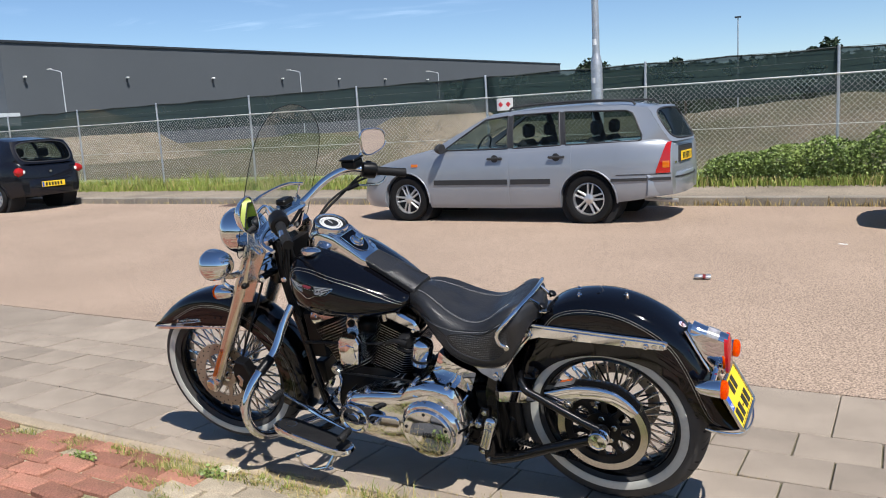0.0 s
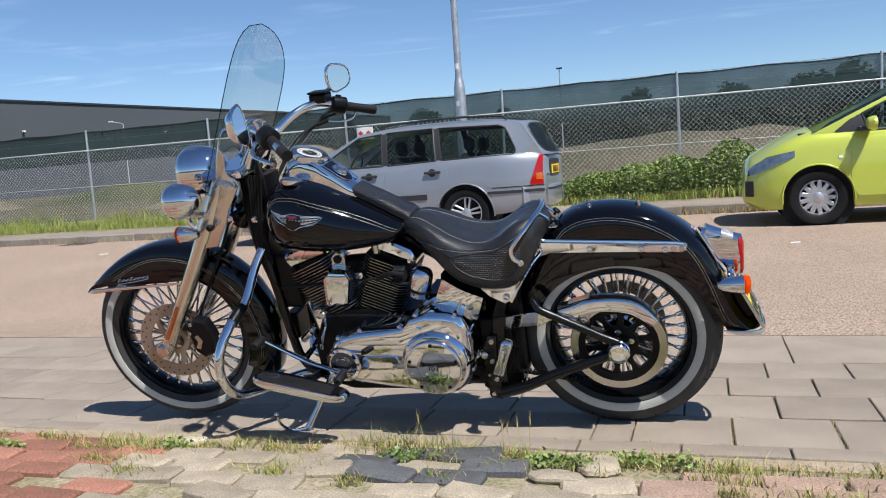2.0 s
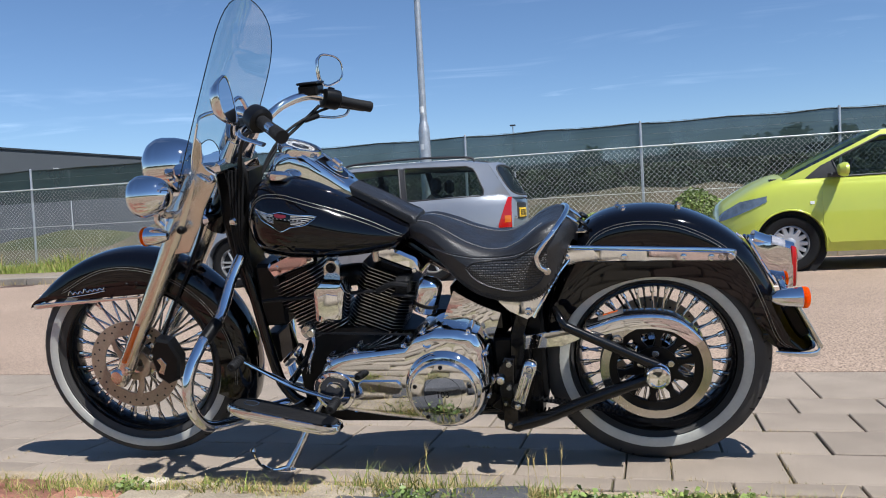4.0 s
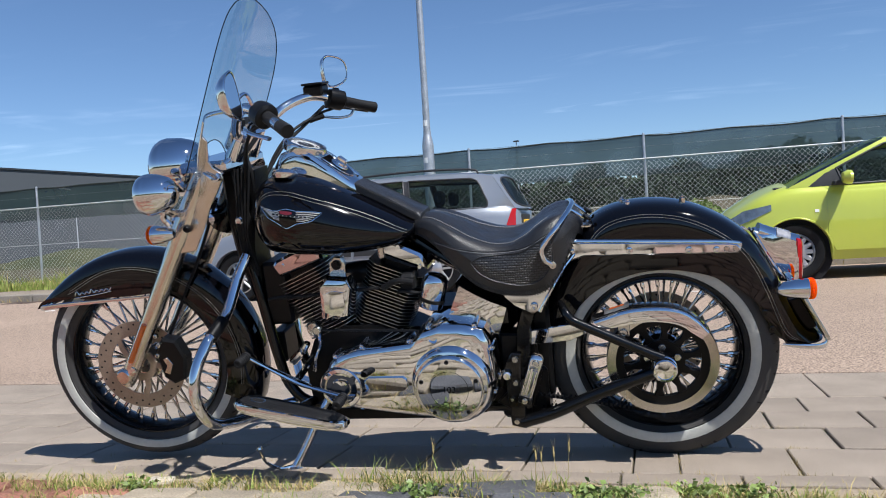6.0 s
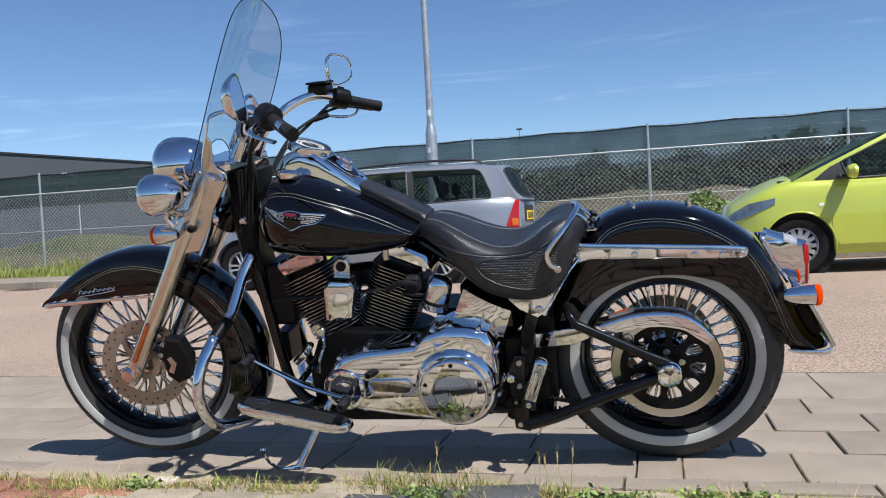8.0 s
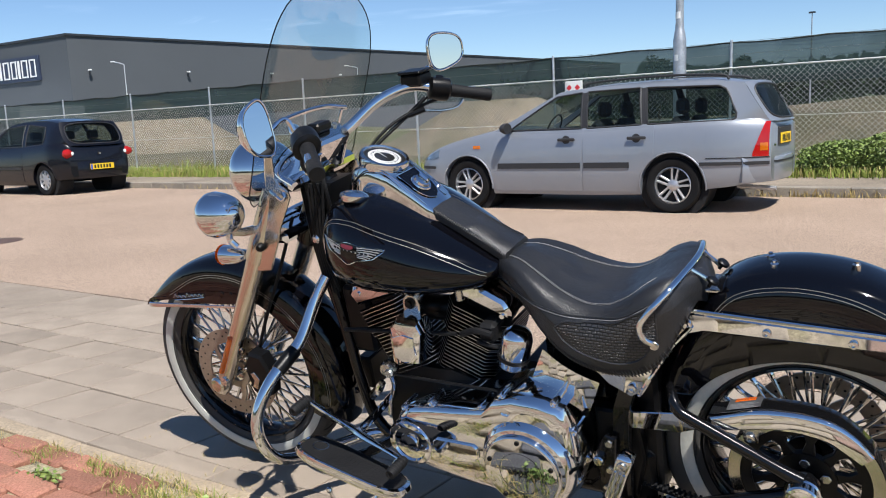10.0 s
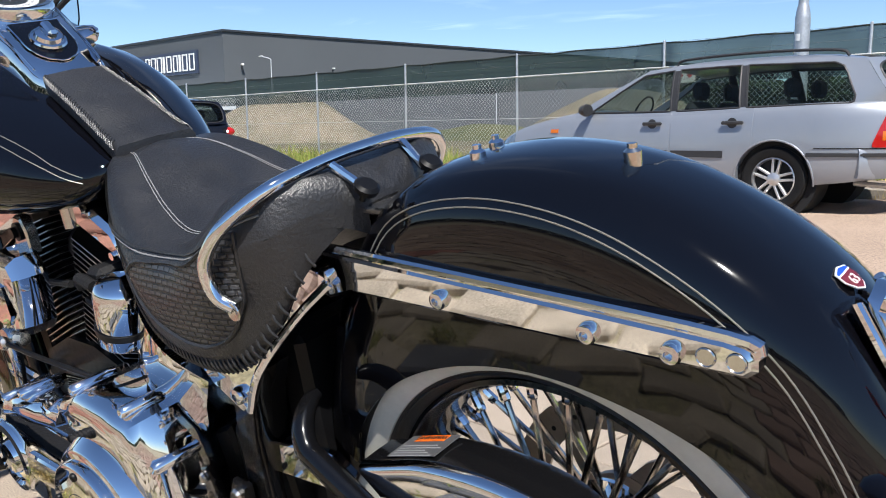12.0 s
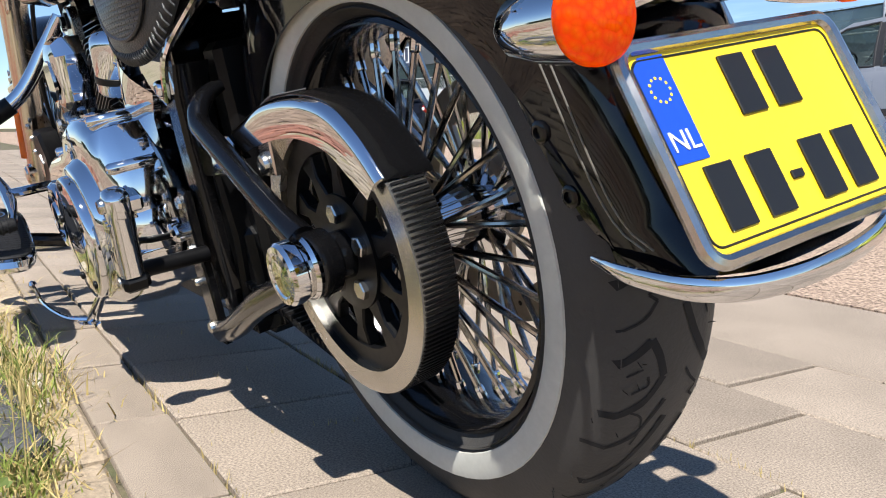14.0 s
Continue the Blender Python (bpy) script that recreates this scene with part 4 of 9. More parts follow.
WAGON = dict(taper=0.75, wb=2.615, xf=-3.47, xr=0.98, hw=0.85, r=0.305, rim=0.205, arch=0.355, crown=0.05, ws=-2.25, zbelt=0.95, zroof=1.42, hwr=0.60, spokes=5, rimpaint=M_ALLOY,
             sill=[(-3.47, 0.24), (-3.3, 0.20), (-2.2, 0.19), (-0.4, 0.20), (0.5, 0.28), (0.98, 0.34)],
             belt=[(-3.47, 0.52), (-3.42, 0.62), (-3.25, 0.70), (-2.9, 0.82), (-2.5, 0.91), (-2.25, 0.95), (-1.2, 0.955), (-0.3, 0.98), (0.4, 1.0), (0.84, 1.0), (0.92, 0.985), (0.965, 0.955), (0.98, 0.93)],
             roof=[(-1.40, 1.385), (-0.9, 1.43), (-0.2, 1.445), (0.35, 1.425), (0.70, 1.375)],
             ws_base=(-2.25, 0.945), rw_base=(0.955, 0.965), seats=(-1.05, -0.12),
             frames=[("paint", [(-2.24, 0.94), (-1.40, 1.385), (-1.44, 1.33), (-2.03, 0.955)]),
                     ("paint", [(-1.44, 1.33), (-1.40, 1.385), (-0.9, 1.43), (-0.2, 1.445), (0.35, 1.425), (0.72, 1.375), (0.33, 1.355), (-0.36, 1.38), (-1.12, 1.365)]),
                     ("black", [(-1.08, 0.955), (-1.12, 1.365), (-1.05, 1.37), (-1.01, 0.955)]),
                     ("black", [(-0.36, 0.975), (-0.42, 1.38), (-0.35, 1.382), (-0.29, 0.975)]),
                     ("paint", [(0.60, 0.99), (0.665, 1.15), (0.33, 1.355), (0.72, 1.375), (0.90, 1.08), (0.92, 0.96)])],
             windows=[[(-2.03, 0.955), (-1.44, 1.33), (-1.12, 1.365), (-1.08, 0.955)], [(-1.01, 0.955), (-1.05, 1.37), (-0.42, 1.38), (-0.36, 0.975)],
                      [(-0.29, 0.975), (-0.35, 1.378), (0.44, 1.355), (0.52, 1.32), (0.56, 1.26), (0.645, 1.06), (0.64, 1.01), (0.60, 0.99)]])
wagon = Car("estate_car", pose(-2.535, 7.17 + 0.735, ROAD_Z), "silver estate car parked along the far kerb", WAGON, M_SILVER)
R = wagon.root
for x0, x1 in ((-2.22, -1.05), (-1.045, -0.20)):
    d = wagon.patch("door", x0 + 0.006, x1 - 0.006, lambda x: 0.235 + 0 * x, lambda x: wagon.top(x) - 0.02, M_SILVER, 0.006, thick=0.004, nx=24)
    part("moulding", wagon.patch("m", x0 + (0.06 if x0 < -2 else 0.02), x1 - (0.02 if x0 < -2 else 0.28), 0.50, 0.565, M_BLACKPL, 0.018).data, None, d)
    hx = x1 - 0.20
    y = -wagon.side_y(hx, 0.83)
    part("door_handle", Geo().add(box(hx - 0.10, hx + 0.12, y - 0.045, y - 0.02, 0.815, 0.85, 0.01)).add(lathe([(0.0, 0), (0.045, 0.0), (0.05, 0.012), (0.0, 0.014)], 16, at(hx, y, 0.83) @ AXIS_LEFT)), M_BLACKPL, d)
for o in list(R.children):
    if o.name.startswith("m") and o.name.split(".")[0] == "m":
        bpy.data.objects.remove(o)
for sd in (-1, 1):
    lamp = wagon.patch("rear_lamp", 0.815, 0.962, lambda x: 0.605, lambda x: min(0.965, 0.64 + (x - 0.815) * 3.0), M_REDLAMP, 0.012, label="tall red rear lamp", nz=8, nx=20, side=sd)
    ow = wagon.patch("indicator_window", 0.885, 0.955, 0.665, lambda x: min(0.745, 0.62 + (x - 0.815) * 3.0), M_ORANGE, 0.0145, parent=lamp, nx=12, nz=4, side=sd, thick=0.004)
wagon.patch("bumper_strip", 0.30, 0.97, 0.52, 0.555, M_BLACKPL, 0.012)
wagon.patch("bumper_strip", -3.44, -3.10, 0.50, 0.535, M_BLACKPL, 0.012)
wagon.patch("bumper_seam", 0.36, 0.97, 0.592, 0.600, M_DARK, 0.006, nz=1)
wagon.patch("flap_seam", 0.12, 0.30, 0.30, 0.305, M_DARK, 0.006, nz=1)
wagon.patch("side_repeater", -2.52, -2.42, 0.745, 0.785, M_ORANGE, 0.008, nz=2)
wagon.patch("headlamp", -3.40, -3.05, lambda x: 0.60 + (x + 3.4) * 0.12, lambda x: wagon.top(x) - 0.03, M_HEADLAMP, 0.006)
mir = part("door_mirror", lathe([(0.0, -0.05), (0.06, -0.045), (0.085, 0.0), (0.08, 0.03), (0.0, 0.035)], 16, at(-2.0, -0.93, 0.985) @ pose(0, 0, 0, 0, 90, 0) @ Matrix.Diagonal((0.8, 1.2, 1, 1))), M_BLACKPL, R)
part("arm", box(-2.04, -1.97, -0.90, -0.78, 0.955, 0.985, 0.008), M_BLACKPL, mir)
for sy in (-0.52, 0.52):
    part("roof_bar", tube([(-1.15, sy, 1.42), (-1.05, sy, 1.475), (-0.3, sy, 1.50), (0.4, sy, 1.475), (0.52, sy, 1.42)], 0.014, 8, 5), M_BLACKPL, R)
part("tailgate_plate_recess", box(0.97, 0.992, -0.34, 0.34, 0.70, 0.90, 0.01), M_BLACKPL, R)
pl = part("number_plate", box(0.992, 1.002, -0.26, 0.26, 0.715, 0.83, 0.004), M_PLATE, R, "yellow number plate")
for i in range(6):
    part("plate_bar", box(1.002, 1.004, -0.19 + i * 0.068, -0.15 + i * 0.068, 0.735, 0.81), M_PLATEINK, pl, smooth=0)
part("badge", box(0.98, 0.985, -0.52, -0.43, 0.70, 0.725, 0.002), M_CHROME, R)
def bumper(car, out, z0, z1, mat, name="bumper", depth=0.30, wide=0.79, thick=0.07):
    rings = []
    for q in range(-14, 15):
        k = q / 14
        x, y = car.s["xr"] - depth * abs(k) ** 3.5 + out, wide * k
        rings.append([(x - thick, y * 0.93, z0 + 0.01), (x - 0.012, y * 0.99, z0), (x, y, z0 + 0.03), (x, y, z1 - 0.025), (x - 0.012, y * 0.99, z1), (x - thick, y * 0.93, z1)])
    return part(name, loft(rings), mat, car.root, smooth=50)


bumper(wagon, 0.05, 0.33, 0.59, M_SILVER)
bumper(wagon, 0.058, 0.52, 0.555, M_BLACKPL, "bumper_rub_strip", thick=0.03)
part("exhaust", tube([(0.6, -0.45, 0.27), (1.0, -0.45, 0.25)], 0.025, 8, 0), M_GALV, R)

KA = dict(taper=0.5, wb=2.30, xf=-3.02, xr=0.60, hw=0.82, r=0.295, rim=0.19, arch=0.345, crown=0.10, ws=-2.30, zbelt=0.98, zroof=1.46, hwr=0.58, spokes=13, rimpaint=M_ALLOY,
          sill=[(-3.02, 0.26), (-2.85, 0.19), (-2.0, 0.20), (-0.4, 0.21), (0.3, 0.26), (0.6, 0.36)],
          belt=[(-3.02, 0.50), (-2.98, 0.62), (-2.85, 0.72), (-2.6, 0.865), (-2.34, 0.955), (-2.05, 0.965), (-1.2, 0.97), (-0.3, 1.02), (0.3, 1.06), (0.5, 1.03), (0.6, 0.95)],
          roof=[(-1.36, 1.43), (-0.8, 1.50), (-0.1, 1.50), (0.30, 1.44)], ws_base=(-2.34, 0.965), rw_base=(0.52, 1.02), seats=(-0.85, -0.05),
          frames=[("paint", [(-2.32, 0.96), (-1.36, 1.43), (-1.41, 1.375), (-1.95, 1.11), (-2.10, 0.965)]),
                  ("black", [(-2.14, 0.965), (-1.97, 1.10), (-1.86, 1.145), (-1.80, 0.965)]),
                  ("paint", [(-1.41, 1.375), (-1.36, 1.43), (-0.8, 1.50), (-0.1, 1.50), (0.30, 1.44), (0.1, 1.39), (-0.5, 1.42)]),
                  ("paint", [(-0.42, 0.985), (-0.5, 1.42), (-0.40, 1.42), (-0.32, 0.985)]),
                  ("paint", [(0.15, 1.04), (0.1, 1.39), (0.30, 1.44), (0.52, 1.02)])],
          windows=[[(-1.80, 0.97), (-1.86, 1.145), (-1.38, 1.37), (-0.5, 1.42), (-0.42, 0.985)], [(-0.32, 0.985), (-0.40, 1.42), (0.1, 1.39), (0.15, 1.04)]])
lime = Car("lime_hatchback", pose(1.423 + 2.30, 6.905 + 0.705, ROAD_Z), "lime green small hatchback parked along the far kerb", KA, M_LIME)
R = lime.root
d = lime.patch("door", -1.98, -0.45, 0.30, lambda x: lime.top(x) - 0.02, M_LIME, 0.006, nx=24, thick=0.004)
lime.patch("headlamp", -2.985, -2.52, lambda x: 0.555 + 0.19 * max(0, (x + 2.985) / 0.465) ** 1.15, lambda x: min(lime.top(x) - 0.006, 0.72 + 0.085 * (x + 2.985) / 0.465), M_HEADLAMP, 0.008, label="swept clear headlamp", nx=24)
lime.patch("headlamp", -2.985, -2.52, lambda x: 0.555 + 0.19 * max(0, (x + 2.985) / 0.465) ** 1.15, lambda x: min(lime.top(x) - 0.006, 0.72 + 0.085 * (x + 2.985) / 0.465), M_HEADLAMP, 0.008, label="swept clear headlamp", nx=24, side=1)
lime.patch("grille", -3.012, -2.93, 0.33, 0.50, M_BLACKPL, 0.008, label="black lower grille")
lime.patch("side_repeater", -2.10, -2.06, 0.70, 0.73, M_WHITEPAINT, 0.006, nz=2, nx=3)
mir = part("door_mirror", lathe([(0.0, -0.06), (0.07, -0.05), (0.10, 0.0), (0.095, 0.03), (0.0, 0.035)], 18, at(-1.80, -0.94, 1.035) @ pose(0, 0, 0, 0, 90, 0) @ Matrix.Diagonal((0.75, 1.25, 1, 1))), M_LIME, R)
part("arm", box(-1.92, -1.78, -0.90, -0.76, 0.965, 1.01, 0.01), M_BLACKPL, mir)
part("wiper_cowl", box(-2.46, -2.28, -0.6, 0.6, 0.955, 0.985, 0.01), M_BLACKPL, R)

CLIO = dict(taper=0.55, wb=2.575, xf=-3.35, xr=0.64, hw=0.84, r=0.30, rim=0.195, arch=0.35, crown=0.05, ws=-2.2, zbelt=0.95, zroof=1.44, hwr=0.57, spokes=9, rimpaint=M_ALLOY,
            sill=[(-3.35, 0.24), (-3.1, 0.19), (-2.0, 0.19), (-0.4, 0.20), (0.3, 0.26), (0.64, 0.34)],
            belt=[(-3.35, 0.55), (-3.2, 0.70), (-2.7, 0.88), (-2.2, 0.95), (-1.0, 0.96), (-0.2, 1.0), (0.35, 1.02), (0.52, 1.0), (0.60, 0.95), (0.64, 0.88)],
            roof=[(-1.35, 1.40), (-0.8, 1.46), (-0.2, 1.46), (0.34, 1.40)], ws_base=(-2.2, 0.95), rw_base=(0.60, 0.95), seats=(-1.0, -0.15),
            frames=[("paint", [(-2.2, 0.945), (-1.35, 1.40), (-1.40, 1.345), (-1.98, 0.955)]),
                    ("paint", [(-1.40, 1.345), (-1.35, 1.40), (-0.8, 1.46), (-0.2, 1.46), (0.34, 1.40), (-0.05, 1.33), (-0.6, 1.39)]),
                    ("paint", [(-0.74, 0.96), (-0.80, 1.39), (-0.68, 1.39), (-0.62, 0.96)]),
                    ("paint", [(-0.02, 1.0), (0.02, 1.15), (-0.05, 1.33), (0.34, 1.40), (0.56, 1.0)])],
            windows=[[(-1.98, 0.955), (-1.40, 1.345), (-0.80, 1.39), (-0.74, 0.96)], [(-0.62, 0.96), (-0.68, 1.39), (-0.05, 1.33), (0.02, 1.15), (-0.02, 1.0)]])
clio = Car("black_hatchback", pose(-15.1, 7.40 + 0.72, ROAD_Z), "black small hatchback parked along the far kerb", CLIO, M_BLACKCAR)
R = clio.root
clio.patch("door", -1.95, -0.70, 0.27, lambda x: clio.top(x) - 0.02, M_BLACKCAR, 0.006, nx=24, thick=0.004)
clio.patch("side_moulding", -1.9, -0.75, 0.52, 0.55, M_BLACKPL, 0.012)
for sy in (-1, 1):
    lp = part("rear_lamp", lathe([(0.0, -1.0), (0.45, -0.9), (0.8, -0.6), (1.0, 0.0), (0.8, 0.6), (0.45, 0.9), (0.0, 1.0)], 24, at(0.55, sy * 0.60, 0.80) @ pose(0, 0, 0, 0, 0, sy * -35) @ Matrix.Diagonal((0.10, 0.19, 0.105, 1)) @ pose(0, 0, 0, 90, 0, 0)), M_REDLAMP, R, "rounded red rear lamp", smooth=80)
    part("lamp_window", lathe([(0.0, 0), (0.035, 0.0), (0.03, 0.008), (0, 0.01)], 16, at(0.652, sy * 0.585, 0.80) @ pose(0, 0, 0, 0, 90, 0)), M_WHITEPAINT, lp)
pl = part("number_plate", box(0.70, 0.712, -0.26, 0.26, 0.47, 0.58, 0.004), M_PLATE, R, "yellow number plate")
part("plate_band", box(0.712, 0.714, -0.255, -0.215, 0.475, 0.575), M_EUBLUE, pl, smooth=0)
for i in range(6):
    part("plate_bar", box(0.712, 0.714, -0.18 + i * 0.066, -0.14 + i * 0.066, 0.49, 0.56), M_PLATEINK, pl, smooth=0)
part("brake_lamp", box(0.34, 0.40, -0.16, 0.16, 1.395, 1.425, 0.008), M_REDLAMP, R)
bumper(clio, 0.05, 0.30, 0.64, M_BLACKCAR, depth=0.25, wide=0.77)
part("badge", prism([(0, -0.04), (0.028, 0), (0, 0.04), (-0.028, 0)], 0, 0.01, at(0.655, 0, 0.78) @ pose(0, 0, 0, 0, 90, 0)), M_CHROME, R)

# ---- motorcycle ----
# Built upright: x to the rear from the rear axle, y to its right, z up from the ground; then leaned on its stand.
M_PAINT = material("gloss_black_paint", (0.0020, 0.0020, 0.003), 0.08, coat=0.65, spec=0.10, rough_vary=0.03, scale=5)
M_BLACKGLOSS = material("black_enamel", (0.0035, 0.0035, 0.004), 0.2, coat=0.45, spec=0.15, vary=0.2, scale=20)
M_GUARDTOP = material("gloss_black_guard", (0.004, 0.004, 0.0045), 0.16, coat=0.4, spec=0.25, rough_vary=0.03, scale=8)
M_BLACKSATIN = material("satin_black_metal", (0.0045, 0.0045, 0.005), 0.38, spec=0.2, vary=0.15, scale=30, rough_vary=0.05)
M_FINEDGE = material("machined_fin_edge", (0.55, 0.54, 0.52), 0.35, metal=1.0)
M_STEEL = material("polished_steel", (0.56, 0.54, 0.50), 0.24, metal=1.0, fine=0.06, fine_scale=60, rough_vary=0.06)
M_DISC = material("brushed_brake_steel", (0.37, 0.315, 0.25), 0.5, metal=0.75, fine=0.1, fine_scale=120)
M_SLIDER = material("polished_fork_alloy", (0.66, 0.60, 0.53), 0.2, metal=1.0, rough_vary=0.06, scale=9)
M_LEATHER = material("black_leather", (0.019, 0.019, 0.0205), 0.38, spec=0.5, vary=0.3, scale=7, fine=0.2, fine_scale=220, bump=0.22, bump_scale=260, rough_vary=0.08)
M_STITCH = material("grey_stitching", (0.17, 0.17, 0.175), 0.7)
M_SPOKE = material("dull_chrome_spoke", (0.50, 0.475, 0.44), 0.14, metal=1.0)
M_RUBBER = material("matt_black_rubber", (0.008, 0.008, 0.009), 0.65, spec=0.25, vary=0.25, scale=25, bump=0.15, bump_scale=150)
M_WHITEWALL = material("whitewall_rubber", (0.50, 0.50, 0.455), 0.55, vary=0.1, scale=14, fine=0.05, fine_scale=90)
M_AMBER = lens("amber_lens", (0.80, 0.125, 0.0), 0.05, fluted=True)
M_BOWL = material("lamp_reflector", (0.80, 0.62, 0.40), 0.3, metal=0.6)
M_REFLECT = material("orange_reflector", (0.72, 0.13, 0.01), 0.25, coat=0.8, bump=0.3, bump_scale=400)
M_REDLENS = lens("red_lens", (0.60, 0.01, 0.015), 0.06)
M_SHIELD = glassy("tinted_windshield", (0.80, 0.85, 0.84), 0.975, gloss=0.12)
M_MOTOTYRE = material("road_worn_tyre", (0.052, 0.050, 0.048), 0.62, spec=0.3, vary=0.18, scale=12, bump=0.12, bump_scale=220)
M_BADGE = material("satin_silver_badge", (0.62, 0.58, 0.52), 0.3, metal=0.8)
M_DIAL = material("white_dial", (0.72, 0.72, 0.70), 0.4)
M_STRIPE = material("silver_pinstripe", (0.19, 0.18, 0.16), 0.4, metal=0.3)
M_REDENAMEL = material("red_enamel", (0.13, 0.010, 0.012), 0.25, coat=0.6)
M_MIRROR = material("mirror_glass", (0.78, 0.80, 0.83), 0.01, metal=1.0)
M_PLATE2 = material("yellow_plate_sheet", (0.86, 0.60, 0.02), 0.35, vary=0.05, scale=40, coat=0.3)
M_LABEL = material("grey_label", (0.055, 0.055, 0.058), 0.5)

# woven leather: small raised rectangles, crease shade painted into the colour
M_WEAVE = material("basket_weave_leather", (0.018, 0.018, 0.0195), 0.38, spec=0.6, vary=0.3, scale=20)
_n, _l = M_WEAVE.node_tree.nodes, M_WEAVE.node_tree.links
_tc, _bt, _bp, _mp = (_n.new(k) for k in ("ShaderNodeTexCoord", "ShaderNodeTexBrick", "ShaderNodeBump", "ShaderNodeMapping"))
_mp.inputs["Rotation"].default_value = (radians(90), 0, 0)
_bt.inputs["Scale"].default_value = 1.0
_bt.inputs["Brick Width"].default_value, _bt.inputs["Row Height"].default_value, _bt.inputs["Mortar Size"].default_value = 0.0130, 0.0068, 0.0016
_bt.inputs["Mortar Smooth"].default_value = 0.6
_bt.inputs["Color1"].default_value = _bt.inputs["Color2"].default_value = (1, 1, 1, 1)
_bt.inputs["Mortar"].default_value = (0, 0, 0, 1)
_bp.inputs["Strength"].default_value, _bp.inputs["Distance"].default_value = 1.0, 0.004
_l.new(_tc.outputs["Object"], _mp.inputs["Vector"])
_l.new(_mp.outputs["Vector"], _bt.inputs["Vector"])
_l.new(_bt.outputs["Color"], _bp.inputs["Height"])
_l.new(_bp.outputs["Normal"], _n["Principled BSDF"].inputs["Normal"])
# Gaps between the strips go near black, as the weave's own shade.
_crease_shade = _n.new("ShaderNodeMix")
_crease_shade.data_type = "RGBA"
_crease_shade.inputs["A"].default_value, _crease_shade.inputs["B"].default_value = (0.003, 0.003, 0.003, 1), (0.034, 0.034, 0.036, 1)
_l.new(_bt.outputs["Color"], _crease_shade.inputs["Factor"])
_l.new(_crease_shade.outputs["Result"], _n["Principled BSDF"].inputs["Base Color"])

BIKE = pose(0, 0.235, 0, 0, 0, 2.4) @ pose(0, 0, 0, 12.0, 0, 0)
bike = empty_thing("motorcycle", BIKE, "black and chrome cruiser motorcycle leaning on its side stand", "motorcycle")


def text_mesh(txt, size, mat, depth=0.0008):
    cu = bpy.data.curves.new("lettering", "FONT")
    cu.body, cu.size, cu.extrude = txt, size, depth
    cu.align_x, cu.align_y = "CENTER", "CENTER"
    ob = bpy.data.objects.new("lettering", cu)
    scene.collection.objects.link(ob)
    dg = bpy.context.evaluated_depsgraph_get()
    me = bpy.data.meshes.new_from_object(ob.evaluated_get(dg))
    bpy.data.objects.remove(ob)
    me.materials.clear()
    me.materials.append(mat)
    return me


def left(x, y, z):
    """Places a turned piece on the left side, its height pointing outwards."""
    return at(x, y, z) @ AXIS_LEFT


def screw(parent, x, y, z, r=0.008, h=0.007, mat=None, name="bolt"):
    return part(name, lathe([(r, 0), (r, h * 0.45), (r * 0.85, h * 0.85), (r * 0.5, h), (r * 0.42, h), (r * 0.38, h * 0.5), (0, h * 0.5)], 14, left(x, y, z)), mat or M_CHROME, parent)


